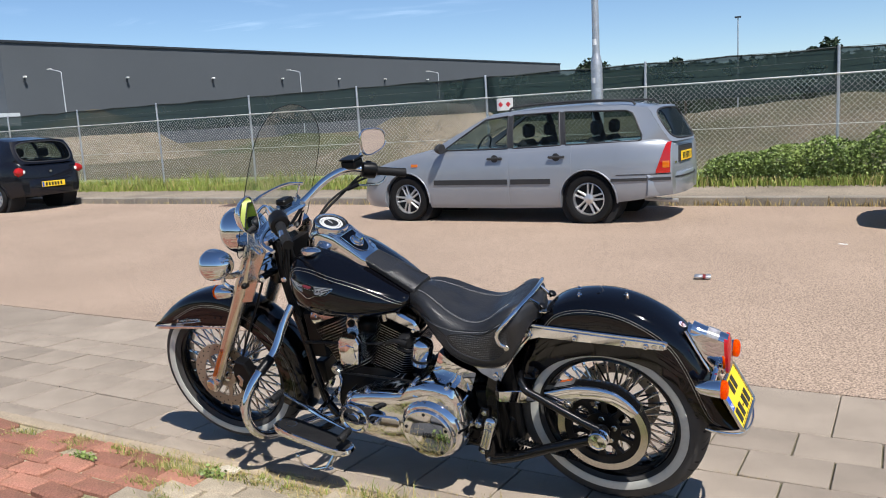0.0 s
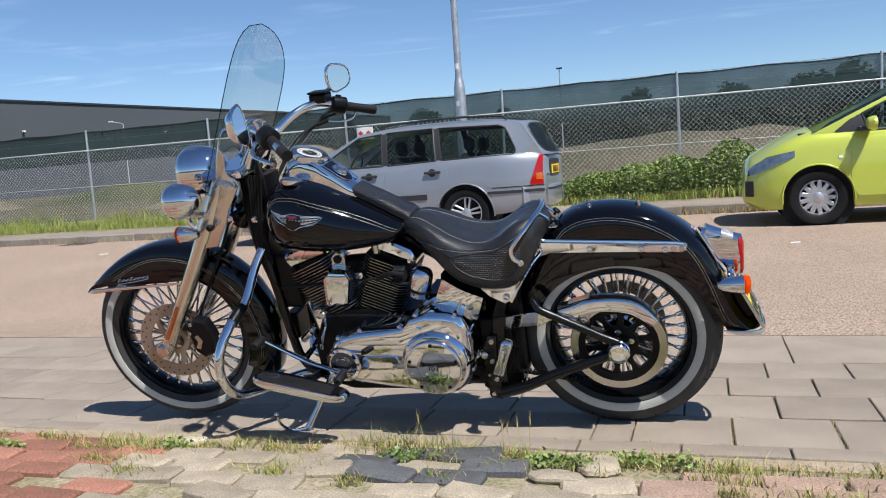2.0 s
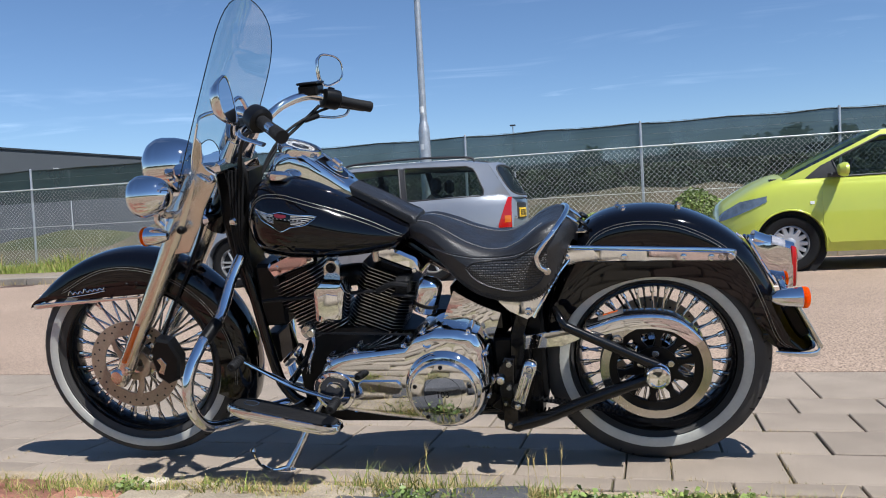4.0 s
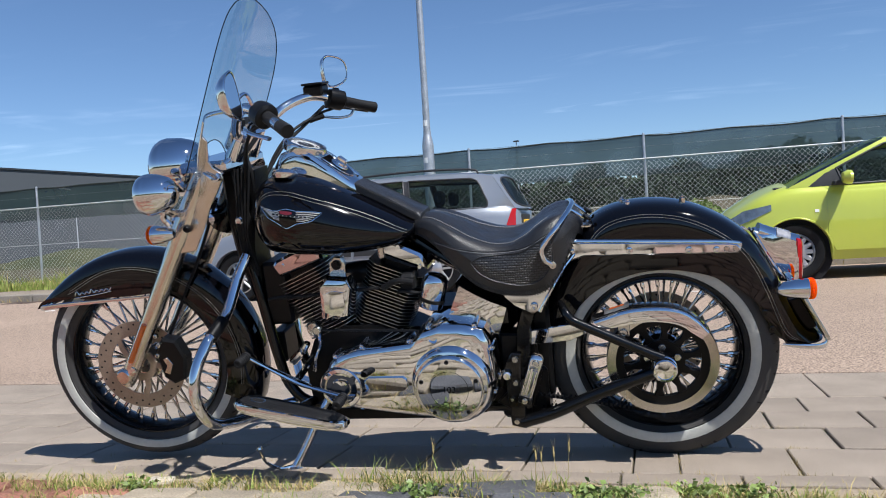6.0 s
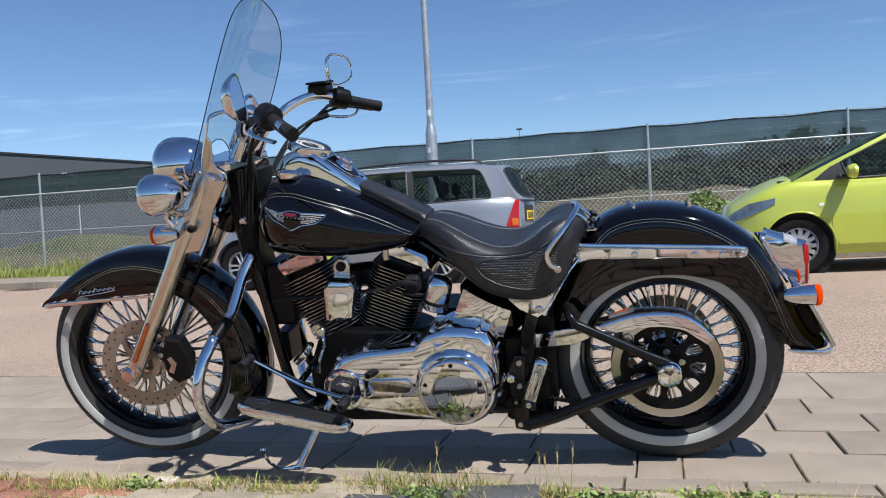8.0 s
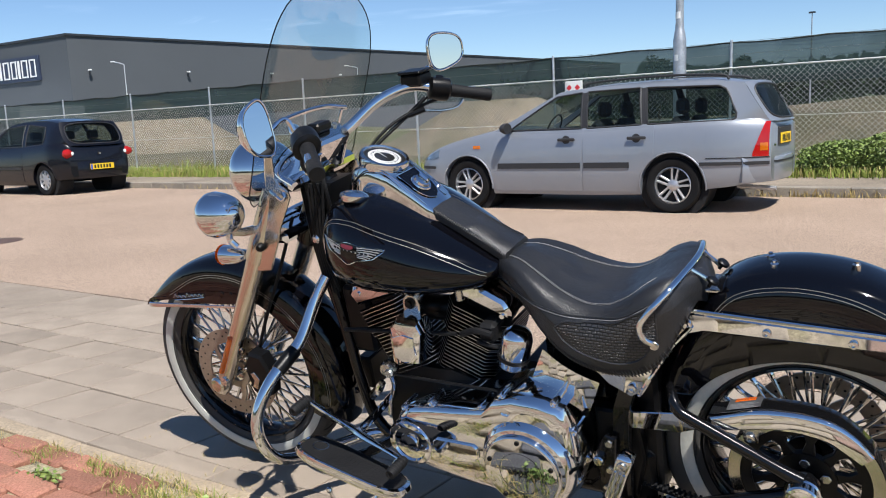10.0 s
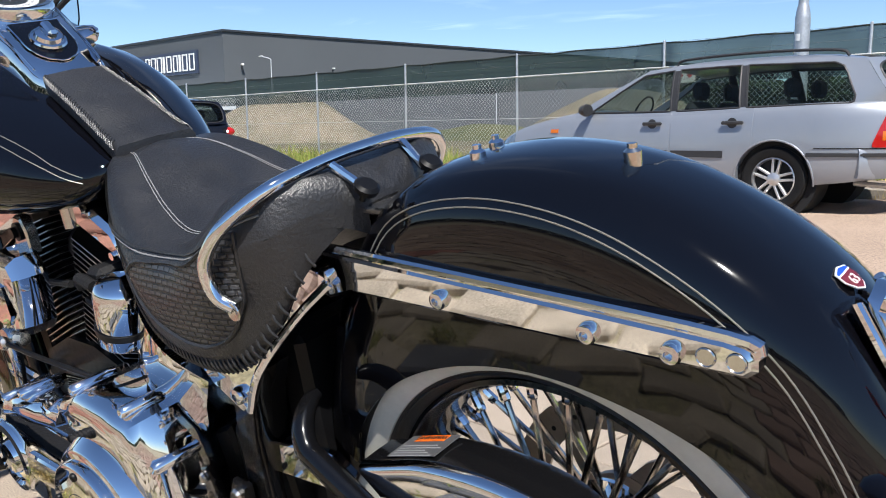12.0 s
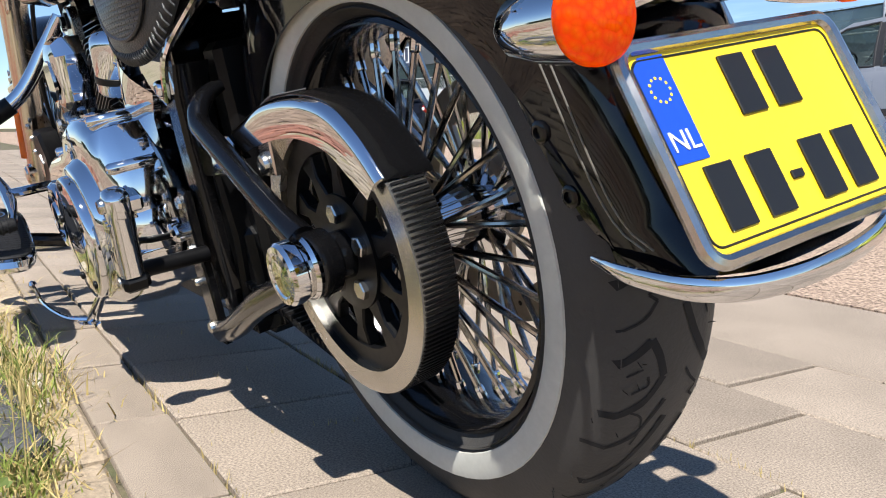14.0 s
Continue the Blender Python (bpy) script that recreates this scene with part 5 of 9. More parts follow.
# -- wheels --
def moto_wheel(name, hub, R, ww_out, ww_in, half, RL, n_spokes, label):
    m = hub @ AXIS_LEFT
    prof = [(RL - 0.004, half * 0.62), (RL + 0.002, half * 0.74), (RL + 0.012, half * 0.84), (ww_in, half * 0.93), ((ww_in + ww_out) / 2, half * 0.985), (ww_out, half * 0.985), (ww_out + (R - ww_out) * 0.45, half * 0.93), (R - 0.012, half * 0.76), (R - 0.003, half * 0.45), (R, 0)]
    prof = prof + [(r, -h) for r, h in reversed(prof[:-1])]
    w = part(name, lathe(prof, 120, closed=True), M_MOTOTYRE, bike, label, m=m, smooth=60)
    for s in (1, -1):
        ring = [(ww_in, half * 0.92), (ww_in + 0.001, half * 0.93 + 0.002), ((ww_in + ww_out) / 2, half * 0.985 + 0.0026), (ww_out - 0.001, half * 0.985 + 0.002), (ww_out, half * 0.97)]
        part("whitewall", lathe([(r, h * s) for r, h in ring], 72, closed=True), M_WHITEWALL, w, "white sidewall band")
    for s in (1, -1):
        part("sidewall_rib", lathe([(ww_in - 0.006, s * half * 0.9), (ww_in - 0.0045, s * half * 0.945), (ww_in - 0.003, s * half * 0.9)], 72, closed=True), M_MOTOTYRE, w)
    rim = [(RL - 0.004, half * 0.62), (RL, half * 0.76), (RL - 0.005, half * 0.79), (RL - 0.008, half * 0.66), (RL - 0.012, half * 0.62), (RL - 0.014, half * 0.44), (RL - 0.020, half * 0.28)]
    rim = rim + [(r, -h) for r, h in reversed(rim)]
    part("rim", lathe(rim, 72, closed=True), M_BLACKGLOSS, w, "gloss black rim", smooth=60)
    part("hub", lathe([(0.0, -0.055), (0.022, -0.055), (0.058, -0.05), (0.060, -0.042), (0.036, -0.036), (0.034, 0.036), (0.060, 0.042), (0.058, 0.05), (0.022, 0.055), (0, 0.055)], 40), M_CHROME, w)
    r_in, r_out = 0.053, RL - 0.012
    ln = r_out - r_in
    sp = Geo().add(tube([(0, 0, 0), (ln * 0.88, 0, 0)], 0.0037, 8, 0)).mesh("spoke", M_SPOKE)
    nip = Geo().add(lathe([(0.005, 0), (0.0058, 0.002), (0.0058, 0.017), (0.005, 0.024)], 8, at(ln * 0.83, 0, 0) @ pose(0, 0, 0, 0, 90, 0))).mesh("nipple", M_CHROME)
    for i in range(n_spokes):
        a = 360 * i / n_spokes
        s = 1 if i % 2 else -1
        swing = 7 if (i // 2) % 2 else -7
        p0 = Vector((r_in * math.cos(radians(a - swing)), r_in * math.sin(radians(a - swing)), s * 0.044))
        p1 = Vector((r_out * math.cos(radians(a)), r_out * math.sin(radians(a)), s * half * 0.2))
        d = p1 - p0
        q = Vector((1, 0, 0)).rotation_difference(d.normalized())
        mm = Matrix.LocRotScale(p0, q, (d.length / ln, 1, 1))
        part("spoke", sp, None, w, m=mm)
        part("nipple", nip, None, w, m=mm)
    return w


FWC = Vector((-1.655, 0, 0.330))
FRONT = at(-1.622, -0.048, 0.3634) @ pose(0, 0, 0, 0, 0, 4.3)  # front wheel, turned a little to the left
FRONT_FENDER = FRONT @ Matrix.Diagonal((0.985, 0.985, 0.985, 1)) @ at(1.655, 0, -0.330)
rear = moto_wheel("rear_wheel", at(-0.006, 0.012, 0.322), 0.328, 0.2715, 0.2430, 0.0755, 0.228, 60, "black whitewall tyre on a spoked wheel")
front = moto_wheel("front_wheel", FRONT, 0.336, 0.3005, 0.2745, 0.055, 0.252, 56, "black whitewall tyre on a spoked wheel")


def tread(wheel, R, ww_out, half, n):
    """Tread groove shade as flat dark strips: long sweeps, brackets and thin zigzags, staggered on the two shoulders.
    """
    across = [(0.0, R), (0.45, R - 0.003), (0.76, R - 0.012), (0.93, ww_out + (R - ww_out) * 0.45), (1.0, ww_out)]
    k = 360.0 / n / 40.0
    groove_strips = [(0.0085, [(0.80, -1.0), (0.62, 0.2), (0.40, 4.0), (0.20, 8.5), (0.04, 13.5)]),
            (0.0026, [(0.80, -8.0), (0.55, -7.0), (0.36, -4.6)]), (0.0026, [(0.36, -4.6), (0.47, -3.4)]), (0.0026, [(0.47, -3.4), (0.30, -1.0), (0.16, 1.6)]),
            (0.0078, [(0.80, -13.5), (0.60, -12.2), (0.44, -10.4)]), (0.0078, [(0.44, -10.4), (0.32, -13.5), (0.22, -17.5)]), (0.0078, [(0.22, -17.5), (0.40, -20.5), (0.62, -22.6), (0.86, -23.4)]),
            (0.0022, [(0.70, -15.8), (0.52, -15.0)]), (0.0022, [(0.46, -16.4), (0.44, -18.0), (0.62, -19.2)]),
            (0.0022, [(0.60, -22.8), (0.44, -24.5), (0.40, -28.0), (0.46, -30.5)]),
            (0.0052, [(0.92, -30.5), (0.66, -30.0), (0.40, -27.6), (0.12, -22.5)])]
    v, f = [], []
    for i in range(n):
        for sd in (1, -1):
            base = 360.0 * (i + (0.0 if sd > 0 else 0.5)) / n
            for wide, line in groove_strips:
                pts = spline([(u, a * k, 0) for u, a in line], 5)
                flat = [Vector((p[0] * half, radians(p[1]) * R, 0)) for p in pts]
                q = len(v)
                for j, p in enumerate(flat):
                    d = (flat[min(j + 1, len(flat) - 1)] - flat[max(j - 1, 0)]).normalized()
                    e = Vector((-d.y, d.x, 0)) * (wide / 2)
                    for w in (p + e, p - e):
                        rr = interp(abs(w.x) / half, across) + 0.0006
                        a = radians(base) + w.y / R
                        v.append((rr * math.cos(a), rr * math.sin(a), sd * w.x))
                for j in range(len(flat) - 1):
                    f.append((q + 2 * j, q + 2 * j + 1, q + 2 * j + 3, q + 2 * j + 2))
    part("tread_groove", (v, f), M_DARK, wheel, "flat dark strips painted as tread groove shade")
    rw = random.Random(n)
    hairs = Geo()
    for i in range(90):
        a, u = rw.uniform(0, 6.283), rw.choice([-1, 1]) * rw.uniform(0.50, 0.90)
        rr = interp(abs(u), across)
        c, sn = math.cos(a), math.sin(a)
        ln, tl = rw.uniform(0.003, 0.008), rw.uniform(-0.004, 0.004)
        hairs.add(tube([(rr * c, rr * sn, u * half), ((rr + ln) * c - tl * sn, (rr + ln) * sn + tl * c, u * half * (1 + ln * 6))], 0.00035, 4, 0))
    part("rubber_whisker", hairs, M_RUBBER, wheel, "tiny moulding whiskers")["kind"] = "stuff"


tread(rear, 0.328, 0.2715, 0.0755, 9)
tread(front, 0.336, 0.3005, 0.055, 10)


def brake_disc(wheel, side_h, r_o, r_i, holes=True):
    m = at(0, 0, side_h)
    part("brake_disc", lathe([(r_o, -0.0025), (r_o, 0.0025), (r_i, 0.0025), (r_i, -0.0025)], 60, m, closed=True), M_DISC, wheel, "drilled steel brake disc")
    g = Geo()
    for i in range(5):
        a = 2 * math.pi * i / 5
        pts = [(0.045, -0.011), (0.075, -0.024), (r_i + 0.004, -0.052), (r_i + 0.004, -0.030), (0.080, -0.006), (0.045, 0.011)]
        g.add(prism(pts, -0.002, 0.004), m @ Matrix.Rotation(a, 4, "Z"))
    part("disc_carrier", g.add(lathe([(0.03, -0.002), (0.052, -0.002), (0.052, 0.005), (0.03, 0.005)], 30, m, closed=True)), M_DISC, wheel)
    h = Geo()
    for i in range(40):
        a = 2 * math.pi * i / 40
        rr = r_o - 0.010 - 0.013 * (i % 2)
        h.add(lathe([(0.0033, 0), (0.0033, 0.0004), (0, 0.0004)], 8, m @ at(rr * math.cos(a), rr * math.sin(a), 0.0026)))
    part("drilled_hole", h, M_DARK, wheel)


brake_disc(front, 0.076, 0.1455, 0.100)
brake_disc(rear, -0.075, 0.146, 0.105)

# front axle, caliper
part("front_axle", lathe([(0.013, -0.14), (0.013, 0.14), (0.0, 0.142)], 16, FRONT @ AXIS_LEFT), M_CHROME, bike)
cal = part("brake_caliper", prism([(-1.575, 0.385), (-1.545, 0.43), (-1.50, 0.42), (-1.475, 0.36), (-1.49, 0.29), (-1.53, 0.275), (-1.56, 0.30)], 0.082, 0.128, AXIS_LEFT, 0.008), M_BLACKSATIN, bike, "black four-piston brake caliper", m=FRONT_FENDER)
part("caliper_window", prism([(-1.535, 0.31), (-1.52, 0.345), (-1.535, 0.368), (-1.55, 0.362), (-1.54, 0.34), (-1.552, 0.318)], 0.128, 0.131, AXIS_LEFT, 0.001), M_STEEL, cal)
for q in ((-1.56, 0.44), (-1.555, 0.41), (-1.565, 0.375)):
    screw(cal, q[0], -0.125, q[1], 0.008, 0.01, M_STEEL)
part("brake_hose", tube([(-1.52, -0.11, 0.43), (-1.44, -0.12, 0.56), (-1.36, -0.11, 0.70), (-1.29, -0.08, 0.86)], 0.005, 8, 6), M_RUBBER, bike)

# -- rear fender --
RC = (0.0, 0.318)
FEND_OUT = [(3.5, 0.438), (8.7, 0.398), (19, 0.379), (32, 0.3807), (43.6, 0.3957), (53, 0.412), (61, 0.4198), (69.6, 0.4271), (80, 0.4365), (90, 0.4425), (99, 0.4472), (107, 0.4495), (113.5, 0.4449), (119, 0.4321), (132, 0.4034), (148, 0.3749), (162, 0.358)]
FEND_IN = [(3.5, 0.330), (20, 0.306), (45, 0.284), (70, 0.264), (90, 0.259), (110, 0.262), (135, 0.275), (162, 0.285)]
FEND_W = [(3.5, 0.090), (30, 0.098), (60, 0.100), (120, 0.101), (162, 0.102)]
FEND_CY = 0.0275


def fender_ring(phi, out, inn, wid, cx, cz, t=0.003, cy=0.0):
    ro, ri, w = smooth_interp(phi, out), smooth_interp(phi, inn), smooth_interp(phi, wid)
    prof = [(1.0, ri), (1.0, ri + (ro - 0.085 - ri) * 0.5), (0.995, ro - 0.085), (0.965, ro - 0.052), (0.89, ro - 0.028), (0.74, ro - 0.012), (0.5, ro - 0.0035), (0.25, ro - 0.0008), (0, ro)]
    prof += [(-k, r) for k, r in reversed(prof[:-1])]
    inner = [(k * (1 - t / w), r - t if abs(k) < 0.97 else r) for k, r in reversed(prof)]
    c, s = math.cos(radians(phi)), math.sin(radians(phi))
    return [(cx + r * c, cy - k * w, cz + r * s) for k, r in prof + inner]


def fender_point(phi, v, out, wid, cx, cz, lift=0.001, cy=0.0):
    """A point on the left face at a drop v below the crown."""
    ro, w = smooth_interp(phi, out), smooth_interp(phi, wid)
    r = ro - v
    k = interp(v, [(0, 0), (0.0008, 0.25), (0.0035, 0.5), (0.012, 0.74), (0.028, 0.89), (0.052, 0.965), (0.085, 0.995), (0.2, 1.0)])
    return Vector((cx + r * math.cos(radians(phi)), cy - k * w - lift, cz + r * math.sin(radians(phi))))


rf = part("rear_fender", loft([fender_ring(3.5 + (162 - 3.5) * i / 64, FEND_OUT, FEND_IN, FEND_W, *RC, cy=FEND_CY) for i in range(65)]), M_PAINT, bike, "gloss black wide rear fender", smooth=60)
for off in (0.0, 0.0075):
    pts = []
    for i in range(60):
        ph = 6 + 112 * i / 59
        v = smooth_interp(ph, [(6, 0.054), (26, 0.044), (55, 0.036), (75, 0.031), (95, 0.027), (110, 0.029), (118, 0.036)]) + off
        pts.append(fender_point(ph, v, FEND_OUT, FEND_W, *RC, 0.0004, FEND_CY))
    part("pinstripe", tube(pts, 0.0008, 5, 0), M_STRIPE, rf, "thin silver pinstripe")
tip = [(0.312, -0.083, 0.349), (0.36, -0.090, 0.346), (0.41, -0.084, 0.342), (0.437, -0.055, 0.338), (0.446, 0, 0.336), (0.437, 0.055, 0.338), (0.41, 0.084, 0.342), (0.36, 0.090, 0.346), (0.312, 0.083, 0.349)]
tip = [(x + 0.006 * (x < 0.33), y * 1.22 + 0.0255, z) for x, y, z in tip]
part("fender_tip", tube(tip, [0.003, 0.0068, 0.0085, 0.009, 0.009, 0.009, 0.0085, 0.0068, 0.003], 10, 6, flat=(0.55, 1.0)), M_CHROME, rf, "chrome trim of the fender tail")
for q in ((-0.076, -0.006, 0.0), (-0.092, 0.045, 0.0), (0.073, 0.020, 0.006)):
    a = math.atan2(0.459, q[0])
    z = 0.318 + smooth_interp(math.degrees(math.atan2(0.44, q[0])), FEND_OUT) * math.sin(math.atan2(0.44, q[0])) - 0.004
    part("fender_bolt", lathe([(0.008, 0), (0.008, 0.008 + q[2]), (0.0045, 0.011 + q[2]), (0.0045, 0.015 + q[2]), (0, 0.015 + q[2])], 12, at(q[0], q[1], z)), M_CHROME if q[2] == 0 else M_SLIDER, rf)
for ph, v in ((24, 0.078), (14, 0.082)):
    q = fender_point(ph, v, FEND_OUT, FEND_W, *RC, 0.0, FEND_CY)
    part("skirt_bolt", lathe([(0.009, -0.002), (0.009, 0.002), (0.0065, 0.0035), (0.0045, 0.0035), (0.004, 0.001), (0, 0.001)], 14, left(*q)), M_BLACKGLOSS, rf)
# little shield sticker on the crown
stk_m = at(0.2405, 0.034, 0.6575) @ pose(0, 0, 0, 0, 36, 0) @ pose(0, 0, 0, -2, 0, 90) @ Matrix.Diagonal((0.72, 0.72, 1, 1))
stk = part("sticker", prism([(-0.016, 0.012), (0, 0.016), (0.016, 0.012), (0.018, -0.002), (0.010, -0.015), (0, -0.02), (-0.010, -0.015), (-0.018, -0.002)], 0, 0.0012), M_WHITEPAINT, rf, "small road shield sticker", smooth=0, m=stk_m)
part("shield_field", prism([(-0.0155, 0.0055), (0.0155, 0.0055), (0.0165, -0.002), (0.009, -0.0135), (0, -0.018), (-0.009, -0.0135), (-0.0165, -0.002)], 0.0012, 0.0017), M_REDENAMEL, stk, smooth=0)
part("shield_band", prism([(-0.0145, 0.0105), (0, 0.0142), (0.0145, 0.0105), (0.0150, 0.0075), (-0.0150, 0.0075)], 0.0012, 0.0017), M_EUBLUE, stk, smooth=0)
part("number", text_mesh("63", 0.017, M_WHITEPAINT, 0.0003), None, stk, m=at(0, -0.0055, 0.0021))

# fender strut and bracket
strut = part("fender_strut", prism([(-0.245, 0.680), (0.190, 0.652), (0.204, 0.649), (0.213, 0.640), (0.213, 0.631), (0.204, 0.624), (-0.205, 0.637), (-0.245, 0.625), (-0.262, 0.64), (-0.262, 0.67)], 0.069, 0.085, AXIS_LEFT, 0.004), M_CHROME, bike, "polished chrome fender strut", m=at(0, 0, -0.006))
part("rolled_edge", tube([(-0.25, -0.077, 0.681), (-0.02, -0.077, 0.667), (0.19, -0.077, 0.653), (0.212, -0.077, 0.640)], 0.0062, 10, 5), M_CHROME, strut)
for x, z in ((-0.238, 0.653), (-0.080, 0.648), (0.078, 0.641), (0.150, 0.637)):
    screw(strut, x, -0.084, z, 0.0095, 0.009)
for x, z in ((0.176, 0.6375), (0.199, 0.637)):
    part("strut_hole", lathe([(0.008, 0), (0.0072, 0.001), (0.0065, 0), (0, -0.001)], 16, left(x, -0.0857, z)), M_STEEL, strut)
brk = part("strut_bracket", loft([[(x, -0.086 - 0.067 * min(1, max(0, (-0.24 - x) / 0.06)) + dy, z) for dy in (0, 0.008) for x, z in ([a, b] if dy == 0 else [b, a])] for a, b in
                                  (((-0.232, 0.640), (-0.262, 0.675)), ((-0.262, 0.610), (-0.30, 0.640)), ((-0.30, 0.558), (-0.35, 0.60)), ((-0.33, 0.505), (-0.40, 0.575)), ((-0.352, 0.492), (-0.425, 0.557)), ((-0.40, 0.517), (-0.428, 0.545)))]), M_CHROME, bike, "chrome triangular frame bracket", smooth=25)
screw(brk, -0.347, -0.153, 0.515, 0.011, 0.010)
part("bracket_rib", tube([(-0.232, -0.090, 0.640), (-0.265, -0.118, 0.605), (-0.30, -0.153, 0.553), (-0.333, -0.155, 0.498)], 0.005, 8, 4), M_CHROME, brk)

# tail lamp, indicators, plate
TAIL_M = Matrix(((1, 0, 0, 0.010), (0, 1, 0, FEND_CY), (-0.15, 0, 1, 0.0373), (0, 0, 0, 1)))  # set back and sloped with the fender
tail = part("tail_lamp", loft([[(x, y, z) for x, y, z in [(xa, -w, zl), (xa, -w * 1.0, (zl + zh) / 2), (xa, -w * 0.75, zh - 0.006), (xa, 0, zh), (xa, w * 0.75, zh - 0.006), (xa, w, (zl + zh) / 2), (xa, w, zl), (xa, 0, zl - 0.006)]]
                               for xa, w, zl, zh in ((0.252, 0.026, 0.648, 0.662), (0.272, 0.034, 0.618, 0.660), (0.300, 0.038, 0.575, 0.655), (0.330, 0.039, 0.538, 0.650), (0.352, 0.039, 0.530, 0.646), (0.364, 0.037, 0.532, 0.642))]), M_CHROME, bike, "chrome tail lamp housing with a red lens", smooth=40)
part("lens", loft([[(x, -w, zl + 0.006), (x, -w * 0.9, zl), (x, w * 0.9, zl), (x, w, zl + 0.006), (x, w, zh - 0.012), (x, w * 0.8, zh), (x, -w * 0.8, zh), (x, -w, zh - 0.012)] for x, w, zl, zh in ((0.362, 0.036, 0.532, 0.646), (0.372, 0.035, 0.534, 0.644), (0.377, 0.026, 0.545, 0.634))]), M_REDLENS, tail, "red lens")
part("top_rib", tube([(0.262, 0, 0.655), (0.280, 0, 0.650), (0.320, 0, 0.641), (0.368, 0, 0.631)], [0.024, 0.023, 0.022, 0.022], 20, 4, flat=(1.25, 0.9)), M_CHROME, tail, "rounded chrome rib", smooth=60)
M_CLEAR = material("clear_lamp_window", (0.55, 0.53, 0.53), 0.12, metal=0.35, coat=1.0, vary=0.5, scale=60)
part("clear_window", tube([(0.308, 0, 0.646), (0.325, 0, 0.642), (0.343, 0, 0.638)], 0.0235, 20, 3, flat=(1.25, 0.9)), M_CLEAR, tail, "ribbed clear lamp window", smooth=60)
part("base_flange", tube([(0.246, -0.030, 0.652), (0.262, -0.037, 0.628), (0.290, -0.042, 0.580), (0.318, -0.043, 0.535)], 0.0045, 8, 4), M_CHROME, tail)
part("base_flange", tube([(0.246, 0.030, 0.652), (0.262, 0.037, 0.628), (0.290, 0.042, 0.580), (0.318, 0.043, 0.535)], 0.0045, 8, 4), M_CHROME, tail)
for o in (tail, *tail.children):
    o.data.transform(TAIL_M)
part("indicator_bar", tube([(0.335, -0.10, 0.502), (0.338, -0.05, 0.517), (0.34, 0, 0.521), (0.338, 0.05, 0.517), (0.335, 0.10, 0.502)], 0.011, 10, 5), M_CHROME, bike, "curved chrome indicator bar", m=at(0.006, FEND_CY, 0.006) @ Matrix.Diagonal((1, 1.27, 1, 1)))
for s in (-1, 1):
    ind = part("rear_indicator", lathe([(0.0, -0.030), (0.010, -0.027), (0.020, -0.012), (0.025, 0.015), (0.0275, 0.045), (0.0275, 0.052)], 28, at(0.327, FEND_CY + s * 0.135, 0.517) @ pose(0, 0, 0, 0, 90, 0)), M_CHROME, bike, "chrome bullet indicator")
    part("lens", lathe([(0.027, 0.046), (0.0285, 0.049), (0.0288, 0.056), (0.0275, 0.0605), (0.024, 0.0635), (0.017, 0.0658), (0.009, 0.0668), (0, 0.067)], 36, at(0.329, FEND_CY + s * 0.135, 0.517) @ pose(0, 0, 0, 0, 90, 0)), M_AMBER, ind, "amber lens", smooth=80)
    part("reflector", lathe([(0.026, 0.052), (0.020, 0.049), (0.010, 0.047), (0.0, 0.046)], 28, at(0.329, FEND_CY + s * 0.135, 0.517) @ pose(0, 0, 0, 0, 90, 0)), M_BOWL, ind, smooth=80)
    part("bulb", lathe([(0.006, 0.046), (0.007, 0.052), (0.005, 0.057), (0, 0.059)], 16, at(0.329, FEND_CY + s * 0.135, 0.517) @ pose(0, 0, 0, 0, 90, 0)), M_REFLECT, ind, smooth=80)
PLM = Matrix(((0.028, -0.455, 0.890, 0.402), (0.998, 0.056, 0, 0.025), (-0.050, 0.889, 0.455, 0.4225), (0, 0, 0, 1)))  # x across, y up the plate, z outwards


def rounded(w, h, r, n=5):
    pts = []
    for cx, cy, a0 in ((w - r, h - r, 0), (-w + r, h - r, 90), (-w + r, -h + r, 180), (w - r, -h + r, 270)):
        for k in range(n + 1):
            a = radians(a0 + 90 * k / n)
            pts.append((cx + r * math.cos(a), cy + r * math.sin(a)))
    return pts


plate = part("number_plate", prism(rounded(0.108, 0.071, 0.012), -0.003, 0.0), M_PLATE2, bike, "yellow number plate in a chrome frame", m=PLM)
part("plate_frame", tube([(x, y, 0.001) for x, y in rounded(0.110, 0.073, 0.014)], 0.0055, 8, 0, closed=True), M_STEEL, plate, "silver plate frame")
part("plate_border", tube([(x, y, 0.0003) for x, y in rounded(0.101, 0.064, 0.009)], 0.0009, 5, 0, closed=True), M_PLATEINK, plate)
eu = part("plate_band", prism([(-0.100, -0.008), (-0.070, -0.008), (-0.070, 0.066), (-0.092, 0.066), (-0.100, 0.058)], 0.0, 0.0008), M_EUBLUE, plate, "blue country band", smooth=0)
part("country_code", text_mesh("NL", 0.020, M_WHITEPAINT, 0.0003), None, eu, m=at(-0.085, 0.006, 0.0012))
for k in range(12):
    a = 2 * math.pi * k / 12
    part("star", lathe([(0.0013, 0), (0, 0.0004)], 5, at(-0.085 + 0.0085 * math.cos(a), 0.042 + 0.0085 * math.sin(a), 0.0009)), M_PLATE2, eu, smooth=0)
for x, y in ((-0.010, 0.035), (0.028, 0.035), (-0.068, -0.035), (-0.028, -0.035), (0.028, -0.035), (0.066, -0.035)):
    part("plate_bar", box(x - 0.013, x + 0.013, y - 0.022, y + 0.022, 0.0, 0.0022, 0.0006), M_PLATEINK, plate, smooth=0)
part("plate_bar", box(-0.006, 0.006, -0.038, -0.032, 0.0, 0.0022, 0.0006), M_PLATEINK, plate, smooth=0)
